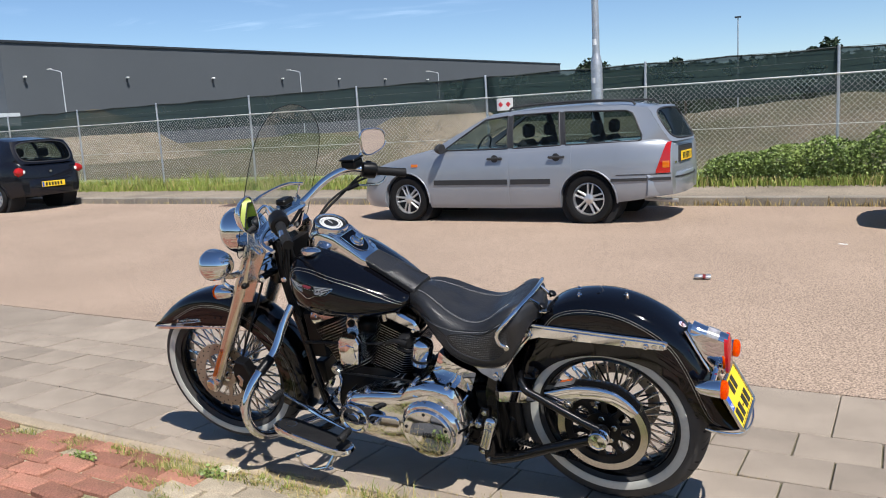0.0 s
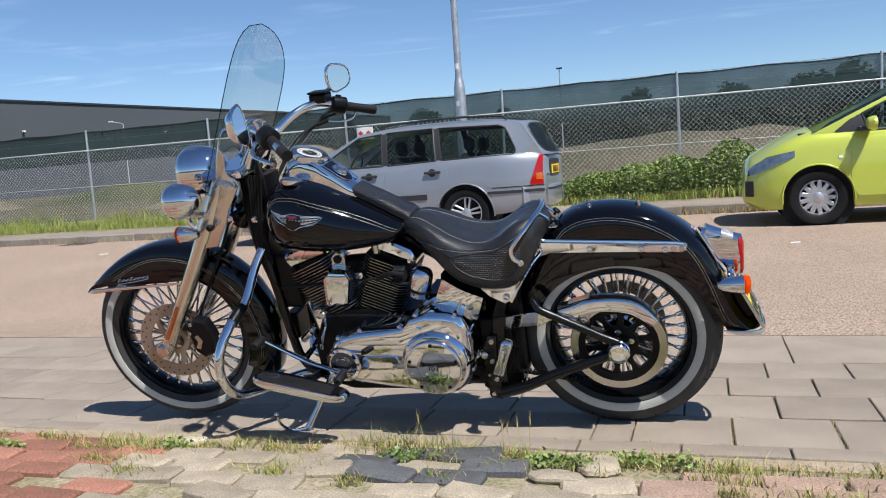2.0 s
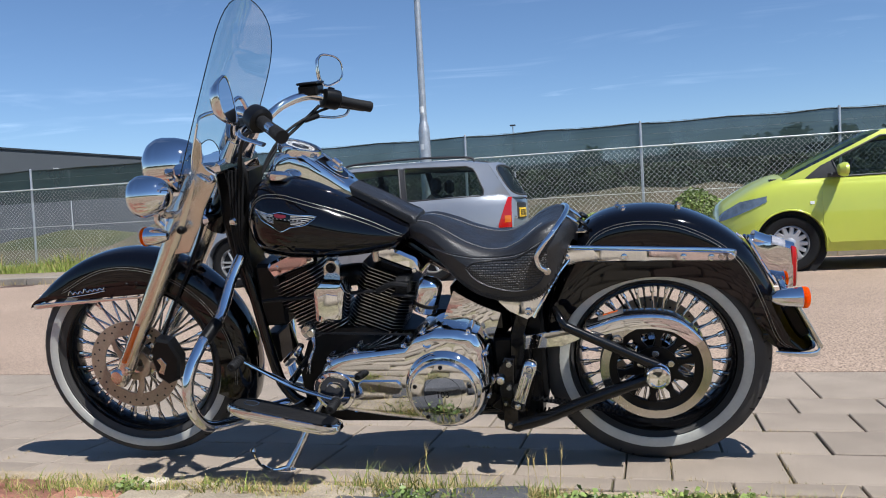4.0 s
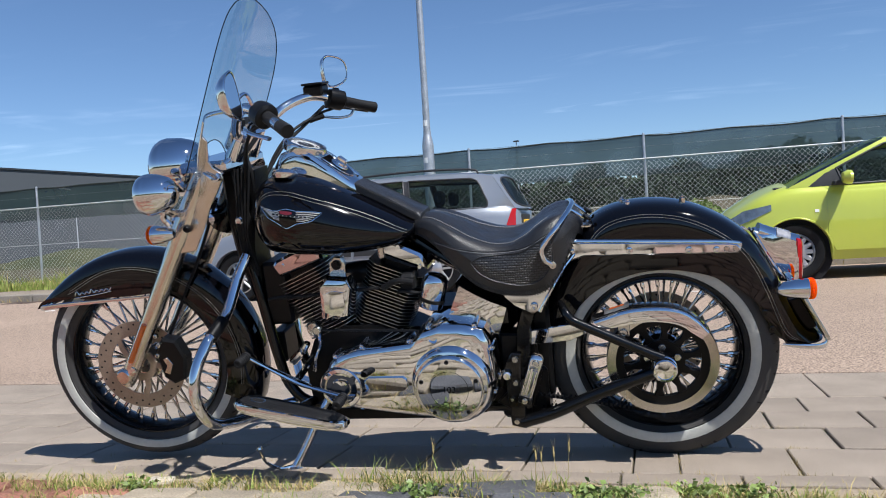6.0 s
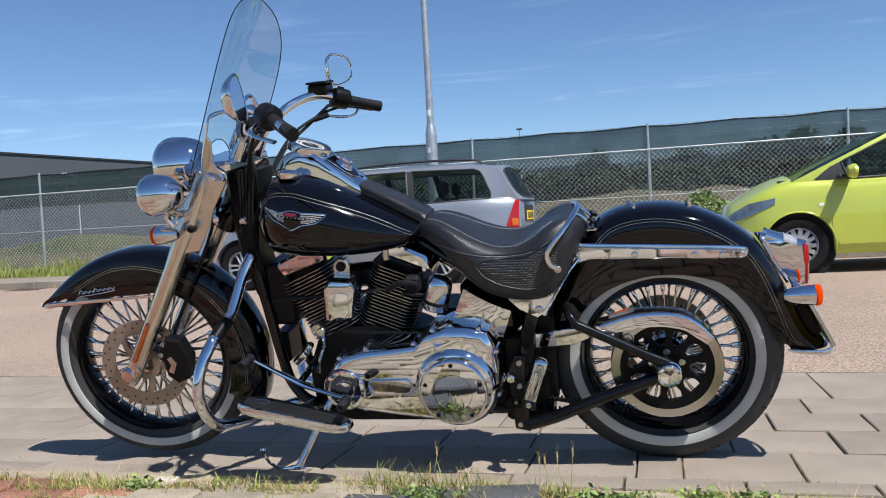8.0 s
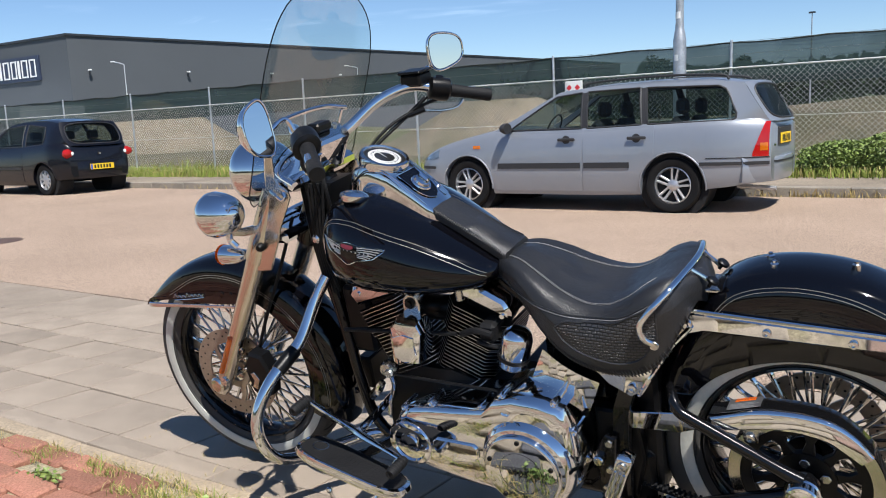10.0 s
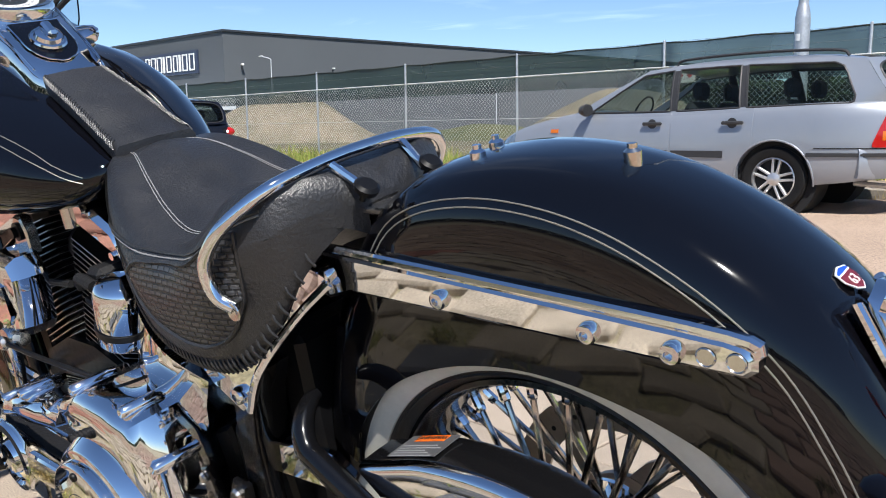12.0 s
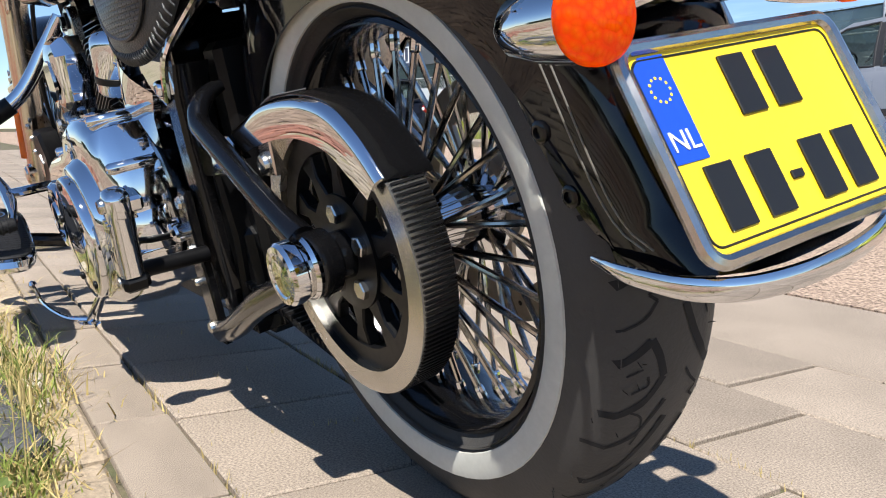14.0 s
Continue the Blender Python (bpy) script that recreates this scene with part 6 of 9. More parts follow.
part("plate_holder", box(-0.04, 0.04, -0.05, 0.05, -0.05, -0.004, 0.004), M_BLACKSATIN, plate)

# pulley, belt, guard, swingarm
pul = part("belt_pulley", lathe([(0.128, 0.030), (0.152, 0.030), (0.152, -0.010), (0.128, -0.010)], 80, left(-0.0065, -0.0905, 0.3236), closed=True), M_STEEL, bike, "steel belt pulley ring", smooth=40)
g = Geo()
for i in range(170):
    g.add(box(0.1515, 0.1535, -0.0013, 0.0013, -0.009, 0.027), left(-0.0065, -0.0905, 0.3236) @ Matrix.Rotation(2 * math.pi * i / 170, 4, "Z"))
part("pulley_teeth", g, M_BLACKSATIN, pul, "fine dark pulley teeth", smooth=0)
web = Geo().add(lathe([(0.128, 0.022), (0.128, 0.006), (0.106, 0.006), (0.106, 0.022)], 60, closed=True)).add(lathe([(0.062, 0.022), (0.062, 0.004), (0.02, 0.004), (0.02, 0.022)], 40, closed=True))
arm = Geo().add(prism([(0.060, -0.013), (0.085, -0.0075), (0.109, -0.016), (0.109, 0.016), (0.085, 0.0075), (0.060, 0.013)], 0.006, 0.019, b=0.002)).mesh("pulley_web", M_BLACKSATIN, 30)
for i in range(10):
    part("pulley_web", arm, None, pul, m=left(-0.0065, -0.0905, 0.3236) @ Matrix.Rotation(2 * math.pi * i / 10 + 0.2, 4, "Z"))
part("pulley_centre", web, M_BLACKSATIN, pul, "black webbed pulley centre", m=left(-0.0065, -0.0905, 0.3236))
for i in range(5):
    a = radians(90 - 72 * i)
    part("pulley_bolt", lathe([(0.0135, 0), (0.0135, 0.002), (0.0110, 0.0025), (0.0110, 0.011), (0.0095, 0.0125), (0, 0.0125)], 6, left(-0.0065 + 0.043 * math.cos(a), -0.107, 0.3225 + 0.043 * math.sin(a))), M_STEEL, pul, smooth=20)
axl = part("axle_boss", lathe([(0.026, -0.02), (0.026, 0.03), (0.034, 0.036), (0.036, 0.055), (0.034, 0.064), (0.026, 0.066)], 32, left(-0.006, -0.097, 0.3225)), M_BLACKGLOSS, bike)
part("axle_spacer", lathe([(0.024, 0), (0.024, 0.02)], 24, left(-0.006, -0.100, 0.3225)), M_STEEL, axl)
cap = part("axle_cap", lathe([(0.033, 0), (0.034, 0.006), (0.031, 0.010), (0.031, 0.016), (0.033, 0.018), (0.033, 0.030), (0.030, 0.034), (0.024, 0.0345), (0.022, 0.033), (0.0, 0.0335)], 36, left(-0.004, -0.1535, 0.3227)), M_CHROME, bike, "chrome axle nut cover")
part("swingarm_upper", tube([(-0.279, -0.100, 0.505), (-0.277, -0.112, 0.503), (-0.270, -0.128, 0.496), (-0.261, -0.142, 0.483), (-0.249, -0.149, 0.468), (-0.229, -0.151, 0.457), (-0.16, -0.153, 0.423), (-0.06, -0.156, 0.374), (-0.008, -0.155, 0.349)], [0.007, 0.010, 0.0115, 0.013, 0.0135, 0.0135, 0.0135, 0.014, 0.017], 12, 5), M_BLACKGLOSS, bike, "gloss black swingarm tube")
part("swingarm_lower", tube([(-0.41, -0.140, 0.158), (-0.32, -0.148, 0.188), (-0.19, -0.152, 0.246), (-0.05, -0.150, 0.299), (-0.01, -0.145, 0.315)], [0.0185, 0.0180, 0.0175, 0.0175, 0.018], 16, 5), M_BLACKGLOSS, bike, "gloss black lower swingarm tube")
belt = Geo().add(tube([(-0.02, -0.098, 0.164), (-0.25, -0.096, 0.205), (-0.52, -0.092, 0.255)], 0.016, 8, 4, flat=(0.9, 0.16)))
for i in range(38):
    x = -0.03 - i * 0.0125
    belt.add(box(x - 0.003, x + 0.003, -0.110, -0.084, 0.163 + (-x) * 0.176, 0.170 + (-x) * 0.176))
part("drive_belt", belt, M_RUBBER, bike, "black toothed drive belt")
GUARD_OUT = [(-0.193, 0.456), (-0.157, 0.4666), (-0.106, 0.482), (-0.056, 0.488), (0.0, 0.487), (0.049, 0.476), (0.089, 0.449), (0.1225, 0.412)]
GUARD_IN = [(-0.160, 0.430), (-0.130, 0.436), (-0.090, 0.443), (-0.050, 0.447), (-0.008, 0.446), (0.040, 0.435), (0.074, 0.412), (0.100, 0.392)]
g_out = spline([(x, 0, z) for x, z in GUARD_OUT], 5)
g_in = spline([(x, 0, z) for x, z in GUARD_IN], 5)
rings = []
for a, b in zip(g_out, g_in):
    a, b = Vector(a), Vector(b)
    d = (a - b).normalized()
    y0 = -0.136 + 0.006 * (a.x + 0.19) / 0.31
    # Plate, rounded shoulder and the start of the top.
    rings.append([(b.x, y0 + 0.003, b.z), (b.x, y0, b.z), (a.x - d.x * 0.011, y0, a.z - d.z * 0.011), (a.x - d.x * 0.0055, y0 + 0.0015, a.z - d.z * 0.0055), (a.x - d.x * 0.002, y0 + 0.005, a.z - d.z * 0.002), (a.x, y0 + 0.011, a.z), (a.x, y0 + 0.015, a.z), (a.x - d.x * 0.004, y0 + 0.015, a.z - d.z * 0.004), (a.x - d.x * 0.006, y0 + 0.007, a.z - d.z * 0.006), (a.x - d.x * 0.013, y0 + 0.003, a.z - d.z * 0.013)])
guard = part("belt_guard", loft(rings), M_CHROME, bike, "chrome belt guard with a black top", smooth=50)
part("guard_top", loft([[(a[0], y, a[2] + h) for y, h in ((-0.121, 0.0006), (-0.100, 0.0010), (-0.078, 0.0006), (-0.070, -0.003), (-0.070, -0.007), (-0.121, -0.003))] for a in g_out]), M_GUARDTOP, guard, "gloss black guard top", smooth=50)
part("guard_link", prism([(-0.372, 0.430), (-0.262, 0.445), (-0.245, 0.445), (-0.205, 0.418), (-0.258, 0.396), (-0.374, 0.388)], 0.112, 0.122, AXIS_LEFT, 0.002), M_CHROME, guard, "chrome forward guard plate")
lab_m = at(-0.124, -0.097, 0.4782) @ pose(0, 0, 0, 0, -16.5, 0)
lb = part("label", box(-0.036, 0.036, -0.021, 0.021, 0, 0.0012), M_LABEL, guard, "grey warning label", m=lab_m, smooth=0)
ob_ = part("label_head", box(-0.022, 0.022, 0.008, 0.020, 0.0012, 0.0018), M_REFLECT, lb, "orange label head", smooth=0)
part("label_text", text_mesh("WARNING", 0.0095, M_PLATEINK, 0.0002), None, lb, m=at(0, 0.015, 0.0021) @ pose(0, 0, 0, 0, 0, 180))
for k in range(5):
    part("label_line", box(-0.031, 0.031 - 0.009 * (k % 3), -0.022 + k * 0.005, -0.020 + k * 0.005, 0.0012, 0.0016), M_STITCH, lb, smooth=0)
screw(guard, -0.109, -0.132, 0.418, 0.013, 0.009, M_STEEL)
part("guard_tab", prism([(-0.125, 0.44), (-0.09, 0.445), (-0.093, 0.405), (-0.122, 0.405)], 0.118, 0.132, AXIS_LEFT, 0.002), M_STEEL, guard)

# -- front fender --
FF_OUT = [(-24, 0.402), (-8, 0.398), (20, 0.388), (60, 0.377), (90, 0.372), (115, 0.371), (135, 0.379), (149, 0.393)]
FF_IN = [(-24, 0.288), (20, 0.286), (58, 0.282), (72, 0.248), (90, 0.232), (110, 0.246), (125, 0.282), (138, 0.335), (146, 0.383), (149, 0.391)]
FF_W = [(-24, 0.074), (30, 0.078), (100, 0.078), (135, 0.070), (149, 0.052)]
rings = []
for i in range(73):
    ph = -24 + 173 * i / 72
    r = fender_ring(ph, FF_OUT, FF_IN, FF_W, FWC.x, FWC.z)
    ro, ri, w = smooth_interp(ph, FF_OUT), smooth_interp(ph, FF_IN), smooth_interp(ph, FF_W)
    if ro - ri < 0.095:
        k = max(0.02, (ro - ri) / 0.095)
        c, s = math.cos(radians(ph)), math.sin(radians(ph))
        r = [(FWC.x + (ro - (ro - math.hypot(p[0] - FWC.x, p[2] - FWC.z)) * k) * c, p[1], FWC.z + (ro - (ro - math.hypot(p[0] - FWC.x, p[2] - FWC.z)) * k) * s) for p in r]
    rings.append(r)
ff = part("front_fender", loft(rings), M_PAINT, bike, "gloss black deep front fender", smooth=60, m=FRONT_FENDER)
part("fender_trim", tube([(-1.57, -0.0805, 0.557), (-1.75, -0.0795, 0.552), (-1.89, -0.0745, 0.546), (-1.96, -0.062, 0.538), (-1.990, -0.030, 0.531), (-1.994, 0, 0.529), (-1.990, 0.030, 0.531), (-1.96, 0.062, 0.538), (-1.89, 0.0745, 0.546), (-1.75, 0.0795, 0.552), (-1.57, 0.0805, 0.557)], [0.004, 0.006, 0.008, 0.010, 0.011, 0.011, 0.011, 0.010, 0.008, 0.006, 0.004], 8, 5, flat=(0.6, 1)), M_CHROME, ff, "chrome fender trim")
script = [(-1.832 + 0.0085 * k, -0.0808, 0.579 + 0.0008 * k + (0.0055 if k % 2 else -0.004) * (1.8 if k in (1, 7) else 0.8)) for k in range(16)]
part("script_emblem", tube(script, 0.0015, 6, 5), M_CHROME, ff, "chrome script emblem as a plain wave")
part("emblem_bar", tube([(-1.832, -0.0808, 0.569), (-1.76, -0.0812, 0.576), (-1.705, -0.0808, 0.584)], 0.0014, 6, 3), M_CHROME, ff)
for off in (0.0, 0.007):
    part("pinstripe", tube([fender_point(-15 + 155 * i / 50, smooth_interp(-15 + 155 * i / 50, [(-15, 0.058), (60, 0.050), (100, 0.046), (125, 0.050), (140, 0.028)]) + off, FF_OUT, FF_W, FWC.x, FWC.z, 0.0004) for i in range(51)], 0.0008, 5, 0), M_STRIPE, ff)
for x in (-1.630, -1.598):
    screw(ff, x, -0.0785, 0.600, 0.006, 0.003, M_BLACKGLOSS)

# -- fork --
FB, FT = Vector((-1.650, 0, 0.318)), Vector((-1.275, 0, 0.972))
fdir = (FT - FB).normalized()
for s in (-1, 1):
    o = Vector((0, 0, 0))
    FB = Vector((-1.640, -0.160, 0.340)) if s < 0 else Vector((-1.630, 0.068, 0.348))
    FT = Vector((-1.275, s * 0.120, 0.972))
    fdir = (FT - FB).normalized()
    leg = part("fork_slider", tube([FB + o - fdir * 0.03, FB + o, FB + fdir * 0.08 + o, FB + fdir * 0.45 + o, FB + fdir * 0.50 + o], [0.020, 0.026, 0.027, 0.031, 0.035], 20, 4), M_SLIDER, bike, "polished fork slider")
    part("axle_clamp", lathe([(0.024, -0.025), (0.026, -0.02), (0.026, 0.02), (0.020, 0.026), (0.012, 0.027)], 20, left(FB.x - 0.004, FB.y - 0.006, FB.z + 0.006)), M_SLIDER, leg)
    part("fork_tube", tube([FB + fdir * 0.48 + o, FT + o - fdir * 0.03], 0.0355, 18, 0), M_SLIDER, bike, "polished fork cover")
    if s < 0:
        ra = [FB + fdir * d + Vector((-0.004, -0.026, 0)) for d in (0.065, 0.20)]
        rr = part("reflector", tube([ra[0], ra[0] * 0.7 + ra[1] * 0.3, ra[1]], 0.0125, 12, 3, flat=(0.95, 0.7)), M_REFLECT, leg, "long orange reflector")
    # cowl plate that carries the windshield
    pl_o = [(-1.261, 1.070), (-1.246, 1.050), (-1.2525, 0.995), (-1.241, 0.973), (-1.218, 0.956), (-1.215, 0.940), (-1.239, 0.902), (-1.270, 0.857), (-1.293, 0.808), (-1.340, 0.730), (-1.392, 0.725), (-1.381, 0.780), (-1.342, 0.8285), (-1.319, 0.864), (-1.309, 0.900), (-1.3175, 0.934), (-1.2895, 0.970), (-1.281, 0.996), (-1.272, 1.050)]
    cw = part("fork_cowl", prism(pl_o, 0.150, 0.156, AXIS_LEFT if s < 0 else AXIS_Y, 0.002), M_SLIDER, bike, "polished windshield bracket plate", smooth=20)
    if s < 0:
        part("cowl_nut", lathe([(0.012, 0), (0.012, 0.01), (0.008, 0.016), (0, 0.017)], 16, left(-1.352, -0.156, 0.800)), M_BLACKSATIN, cw)
        part("cowl_clip", tube([(-1.268, -0.162, 0.960), (-1.248, -0.168, 0.948), (-1.232, -0.168, 0.936), (-1.222, -0.164, 0.944), (-1.228, -0.160, 0.955)], 0.005, 8, 4), M_CHROME, cw)
part("fork_crown", Geo().add(box(-1.36, -1.21, -0.145, 0.145, 0.95, 0.99, 0.012)).add(box(-1.42, -1.28, -0.135, 0.135, 0.80, 0.835, 0.012)), M_CHROME, bike, "chrome fork crowns")
part("neck_cover", prism([(-1.275, 0.945), (-1.165, 0.945), (-1.175, 0.87), (-1.205, 0.70), (-1.195, 0.48), (-1.235, 0.56), (-1.262, 0.66), (-1.275, 0.78)], -0.055, 0.055, AXIS_LEFT, 0.012), M_BLACKSATIN, bike, "satin black steering head cover", smooth=30)
for _k in range(5):
    part("control_cable", tube([(-1.215 + 0.012 * _k, -0.075 - 0.004 * (_k % 2), 0.955), (-1.222 + 0.006 * _k, -0.080, 0.86 - 0.02 * _k), (-1.235 + 0.008 * _k, -0.070, 0.72), (-1.215 + 0.006 * _k, -0.066, 0.56 + 0.02 * _k)], 0.0042, 8, 5), M_RUBBER, bike, "black control cable")
part("cable_clip", lathe([(0.012, 0), (0.013, 0.004), (0.008, 0.009), (0, 0.010)], 16, left(-1.222, -0.080, 0.800)), M_CHROME, bike, "small chrome cable clip")
part("steering_neck", lathe([(0.035, -0.12), (0.04, -0.10), (0.04, 0.08), (0.035, 0.10)], 20, at(-1.265, 0, 0.87) @ pose(0, 0, 0, 0, 30, 0)), M_BLACKGLOSS, bike)

# lamps
M_LAMPGLASS = glassy("lamp_glass", (0.85, 0.88, 0.9), 0.75)
hl = part("headlamp", lathe([(0.0, -0.104), (0.022, -0.101), (0.044, -0.093), (0.064, -0.077), (0.079, -0.054), (0.088, -0.024), (0.091, 0.002), (0.0915, 0.012), (0.0925, 0.016), (0.091, 0.032), (0.084, 0.048), (0.072, 0.060), (0.066, 0.062)], 40, at(-1.438, 0, 0.968) @ pose(0, 0, 0, 0, -92, 0)), M_CHROME, bike, "large chrome headlamp", smooth=50)
part("glass", lathe([(0.066, 0.061), (0.05, 0.071), (0.03, 0.077), (0, 0.080)], 30, at(-1.438, 0, 0.968) @ pose(0, 0, 0, 0, -92, 0)), M_LAMPGLASS, hl)
part("lamp_bar", tube([(-1.365, -0.235, 0.872), (-1.375, -0.16, 0.848), (-1.385, 0, 0.842), (-1.375, 0.16, 0.848), (-1.365, 0.235, 0.872)], 0.012, 10, 5), M_CHROME, bike, "chrome lamp bar")
for s in (-1, 1):
    sl = part("spot_lamp", lathe([(0.0, -0.070), (0.016, -0.068), (0.032, -0.060), (0.046, -0.044), (0.055, -0.020), (0.059, 0.000), (0.0595, 0.008), (0.0605, 0.011), (0.059, 0.024), (0.053, 0.036), (0.045, 0.043), (0.041, 0.044)], 36, at(-1.388, s * 0.240, 0.920) @ pose(0, 0, 0, 0, -92, 0)), M_CHROME, bike, "chrome spot lamp", smooth=50)
    part("glass", lathe([(0.041, 0.043), (0.028, 0.050), (0, 0.054)], 30, at(-1.388, s * 0.240, 0.920) @ pose(0, 0, 0, 0, -92, 0)), M_LAMPGLASS, sl)
    part("lamp_mount", tube([(-1.37, s * 0.236, 0.868), (-1.375, s * 0.238, 0.85), (-1.365, s * 0.23, 0.828)], 0.009, 8, 3), M_CHROME, sl)
    fi = part("front_indicator", lathe([(0.0, -0.045), (0.012, -0.040), (0.021, -0.02), (0.026, 0.006), (0.027, 0.026)], 28, at(-1.398, s * 0.224, 0.800) @ pose(0, 0, 0, 0, -90, 0)), M_CHROME, bike, "chrome bullet indicator")
    part("lens", lathe([(0.027, 0.026), (0.028, 0.028), (0.0275, 0.034), (0.025, 0.0375), (0.018, 0.040), (0.009, 0.0412), (0, 0.0415)], 30, at(-1.398, s * 0.224, 0.800) @ pose(0, 0, 0, 0, -90, 0)), M_AMBER, fi, "amber lens", smooth=80)

# windshield
def shield(u, v):
    """u across -1..1, v up 0..1"""
    zt = 1.4405
    half = smooth_interp(v, [(0, 0.185), (0.06, 0.222), (0.2, 0.226), (0.5, 0.229), (0.66, 0.222), (0.78, 0.202), (0.88, 0.165), (0.95, 0.112), (1.0, 0.045)])
    y = u * half
    zb = 0.915 + 0.125 * max(0, 1 - (y / 0.14) ** 2) ** 0.8
    z = zb + (zt - zb) * v
    x = -1.2654 + 0.46 * (z - 1.15) + y * y
    y += 0.021
    return (x, y, z)


NU, NV = 24, 28
rings = [[shield(-1 + 2 * i / NU, j / NV) for i in range(NU + 1)] for j in range(NV + 1)]
ws = part("windshield", loft(rings, closed_ring=False), M_SHIELD, bike, "clear tinted touring windshield", smooth=80)
ws.visible_shadow = False
rim_pts = [shield(-1, j / NV) for j in range(NV + 1)] + [shield(-1 + 2 * i / NU, 1) for i in range(1, NU + 1)] + [shield(1, 1 - j / NV) for j in range(1, NV + 1)] + [shield(1 - 2 * i / NU, 0) for i in range(1, NU)]
part("shield_edge", tube(rim_pts, 0.0016, 6, 0, closed=True), glassy("shield_edge", (0.16, 0.19, 0.2), 0.75, gloss=0.5), ws)
for s in (-1, 1):
    part("shield_strut", tube([(-1.305, s * 0.145, 0.90), (-1.285, s * 0.148, 1.0), (-1.262, s * 0.155, 1.06), (-1.245, s * 0.16, 1.10)], 0.006, 8, 5, flat=(0.5, 1)), M_CHROME, ws, "chrome shield strut")
part("shield_brace", tube([(-1.245, -0.160, 1.10), (-1.268, -0.09, 1.118), (-1.276, 0.02, 1.122), (-1.268, 0.12, 1.118), (-1.245, 0.185, 1.10)], 0.0065, 8, 5, flat=(0.4, 1)), M_CHROME, ws, "chrome cross brace")

# -- handlebar --
hb = part("handlebar", tube([(-0.925, -0.375, 1.087), (-0.99, -0.305, 1.112), (-1.06, -0.255, 1.135), (-1.125, -0.18, 1.115), (-1.180, -0.09, 1.06), (-1.195, 0, 1.045), (-1.180, 0.09, 1.06), (-1.125, 0.18, 1.115), (-1.06, 0.255, 1.135), (-0.99, 0.305, 1.112), (-0.925, 0.375, 1.087)], 0.0145, 16, 7), M_CHROME, bike, "chrome swept handlebar")
clampm = at(-1.195, 0, 1.045) @ pose(0, 0, 0, 0, 30, 0)
cl = part("bar_clamp", box(-0.028, 0.028, -0.075, 0.075, -0.045, 0.028, 0.008), M_CHROME, bike, "chrome bar clamp", m=clampm)
for sx in (-0.017, 0.017):
    for sy in (-0.055, 0.055):
        part("clamp_screw", lathe([(0.008, 0), (0.008, 0.006), (0.0, 0.006)], 12, at(sx, sy, 0.028)), M_STEEL, cl)
part("riser", lathe([(0.028, 0), (0.024, 0.06)], 16, at(-1.22, 0.055, 0.985) @ pose(0, 0, 0, 0, 30, 0)), M_CHROME, bike)
part("riser", lathe([(0.028, 0), (0.024, 0.06)], 16, at(-1.22, -0.055, 0.985) @ pose(0, 0, 0, 0, 30, 0)), M_CHROME, bike)
for s in (-1, 1):
    a, b = Vector((-0.982, s * 0.314, 1.109)), Vector((-0.896, s * 0.398, 1.073))
    gr = part("grip", tube([a, a * 0.5 + b * 0.5, b * 0.97 + a * 0.03, b], [0.0175, 0.0165, 0.0185, 0.016], 18, 3), M_RUBBER, bike, "ribbed black rubber grip")
    d = (b - a).normalized()
    q = Vector((0, 0, 1)).rotation_difference(d).to_matrix().to_4x4()
    sw = part("switch_housing", lathe([(0.020, -0.055), (0.028, -0.050), (0.031, -0.02), (0.030, 0.0), (0.022, 0.006)], 20, Matrix.Translation(a) @ q @ Matrix.Diagonal((1.0, 1.15, 1, 1))), M_BLACKSATIN, bike, "black switch housing")
    sb = Geo()
    for k in range(3):
        sb.add(box(0.022, 0.033, -0.016 + 0.014 * k, -0.006 + 0.014 * k, -0.04, -0.018, 0.002))
    part("switch", sb, M_BLACKGLOSS, sw, m=Matrix.Translation(a) @ q @ pose(0, 0, 0, 0, 0, -70 if s < 0 else 200))
    # levers, ahead of the grips
    part("lever", tube([a + Vector((-0.045, -s * 0.03, -0.012)), a + Vector((-0.050, s * 0.02, -0.018)), a + Vector((-0.015, s * 0.09, -0.030)), b + Vector((-0.035, s * 0.035, -0.012))], [0.010, 0.008, 0.007, 0.008], 10, 5, flat=(1, 0.6)), M_CHROME if s < 0 else M_BLACKSATIN, bike, "hand lever")
    mc = Vector((-1.026, s * 0.407, 1.172 if s < 0 else 1.208))
    face = Vector((0.99, 0.10, 0.08) if s < 0 else (0.90, -0.35, 0.05)).normalized()
    mm = Matrix.Translation(mc) @ face.to_track_quat("Z", "Y").to_matrix().to_4x4()
    out = []
    for k in range(32):
        t = 2 * math.pi * k / 32
        rx, ry = (0.047, 0.058) if s < 0 else (0.064, 0.050)
        cx = abs(math.cos(t)) ** 0.7 * (1 if math.cos(t) > 0 else -1)
        sy = abs(math.sin(t)) ** 0.7 * (1 if math.sin(t) > 0 else -1)
        out.append((rx * cx, ry * sy * (1 + 0.22 * cx * -s)))
    mi = part("mirror", loft([[(x * k, y * k, h) for x, y in out] for k, h in ((0.3, -0.034), (0.7, -0.026), (0.95, -0.010), (1.0, 0.0), (0.985, 0.003), (0.95, 0.003))]), M_CHROME, bike, "chrome rear-view mirror", m=mm, smooth=50)
    part("mirror_rim", tube([(x * 0.985, y * 0.985, 0.002) for x, y in out], 0.0034, 8, 0, closed=True), M_CHROME, mi)
    # Black ring drawn for the dark gap between rim and glass.
    part("rim_seal", tube([(x * 0.93, y * 0.93, 0.003) for x, y in out], 0.0014, 6, 0, closed=True), M_BLACKSATIN, mi)
    part("mirror_glass", prism([(x * 0.95, y * 0.95) for x, y in out], 0.002, 0.0035), M_MIRROR, mi, "blue-tinted mirror glass", smooth=0)
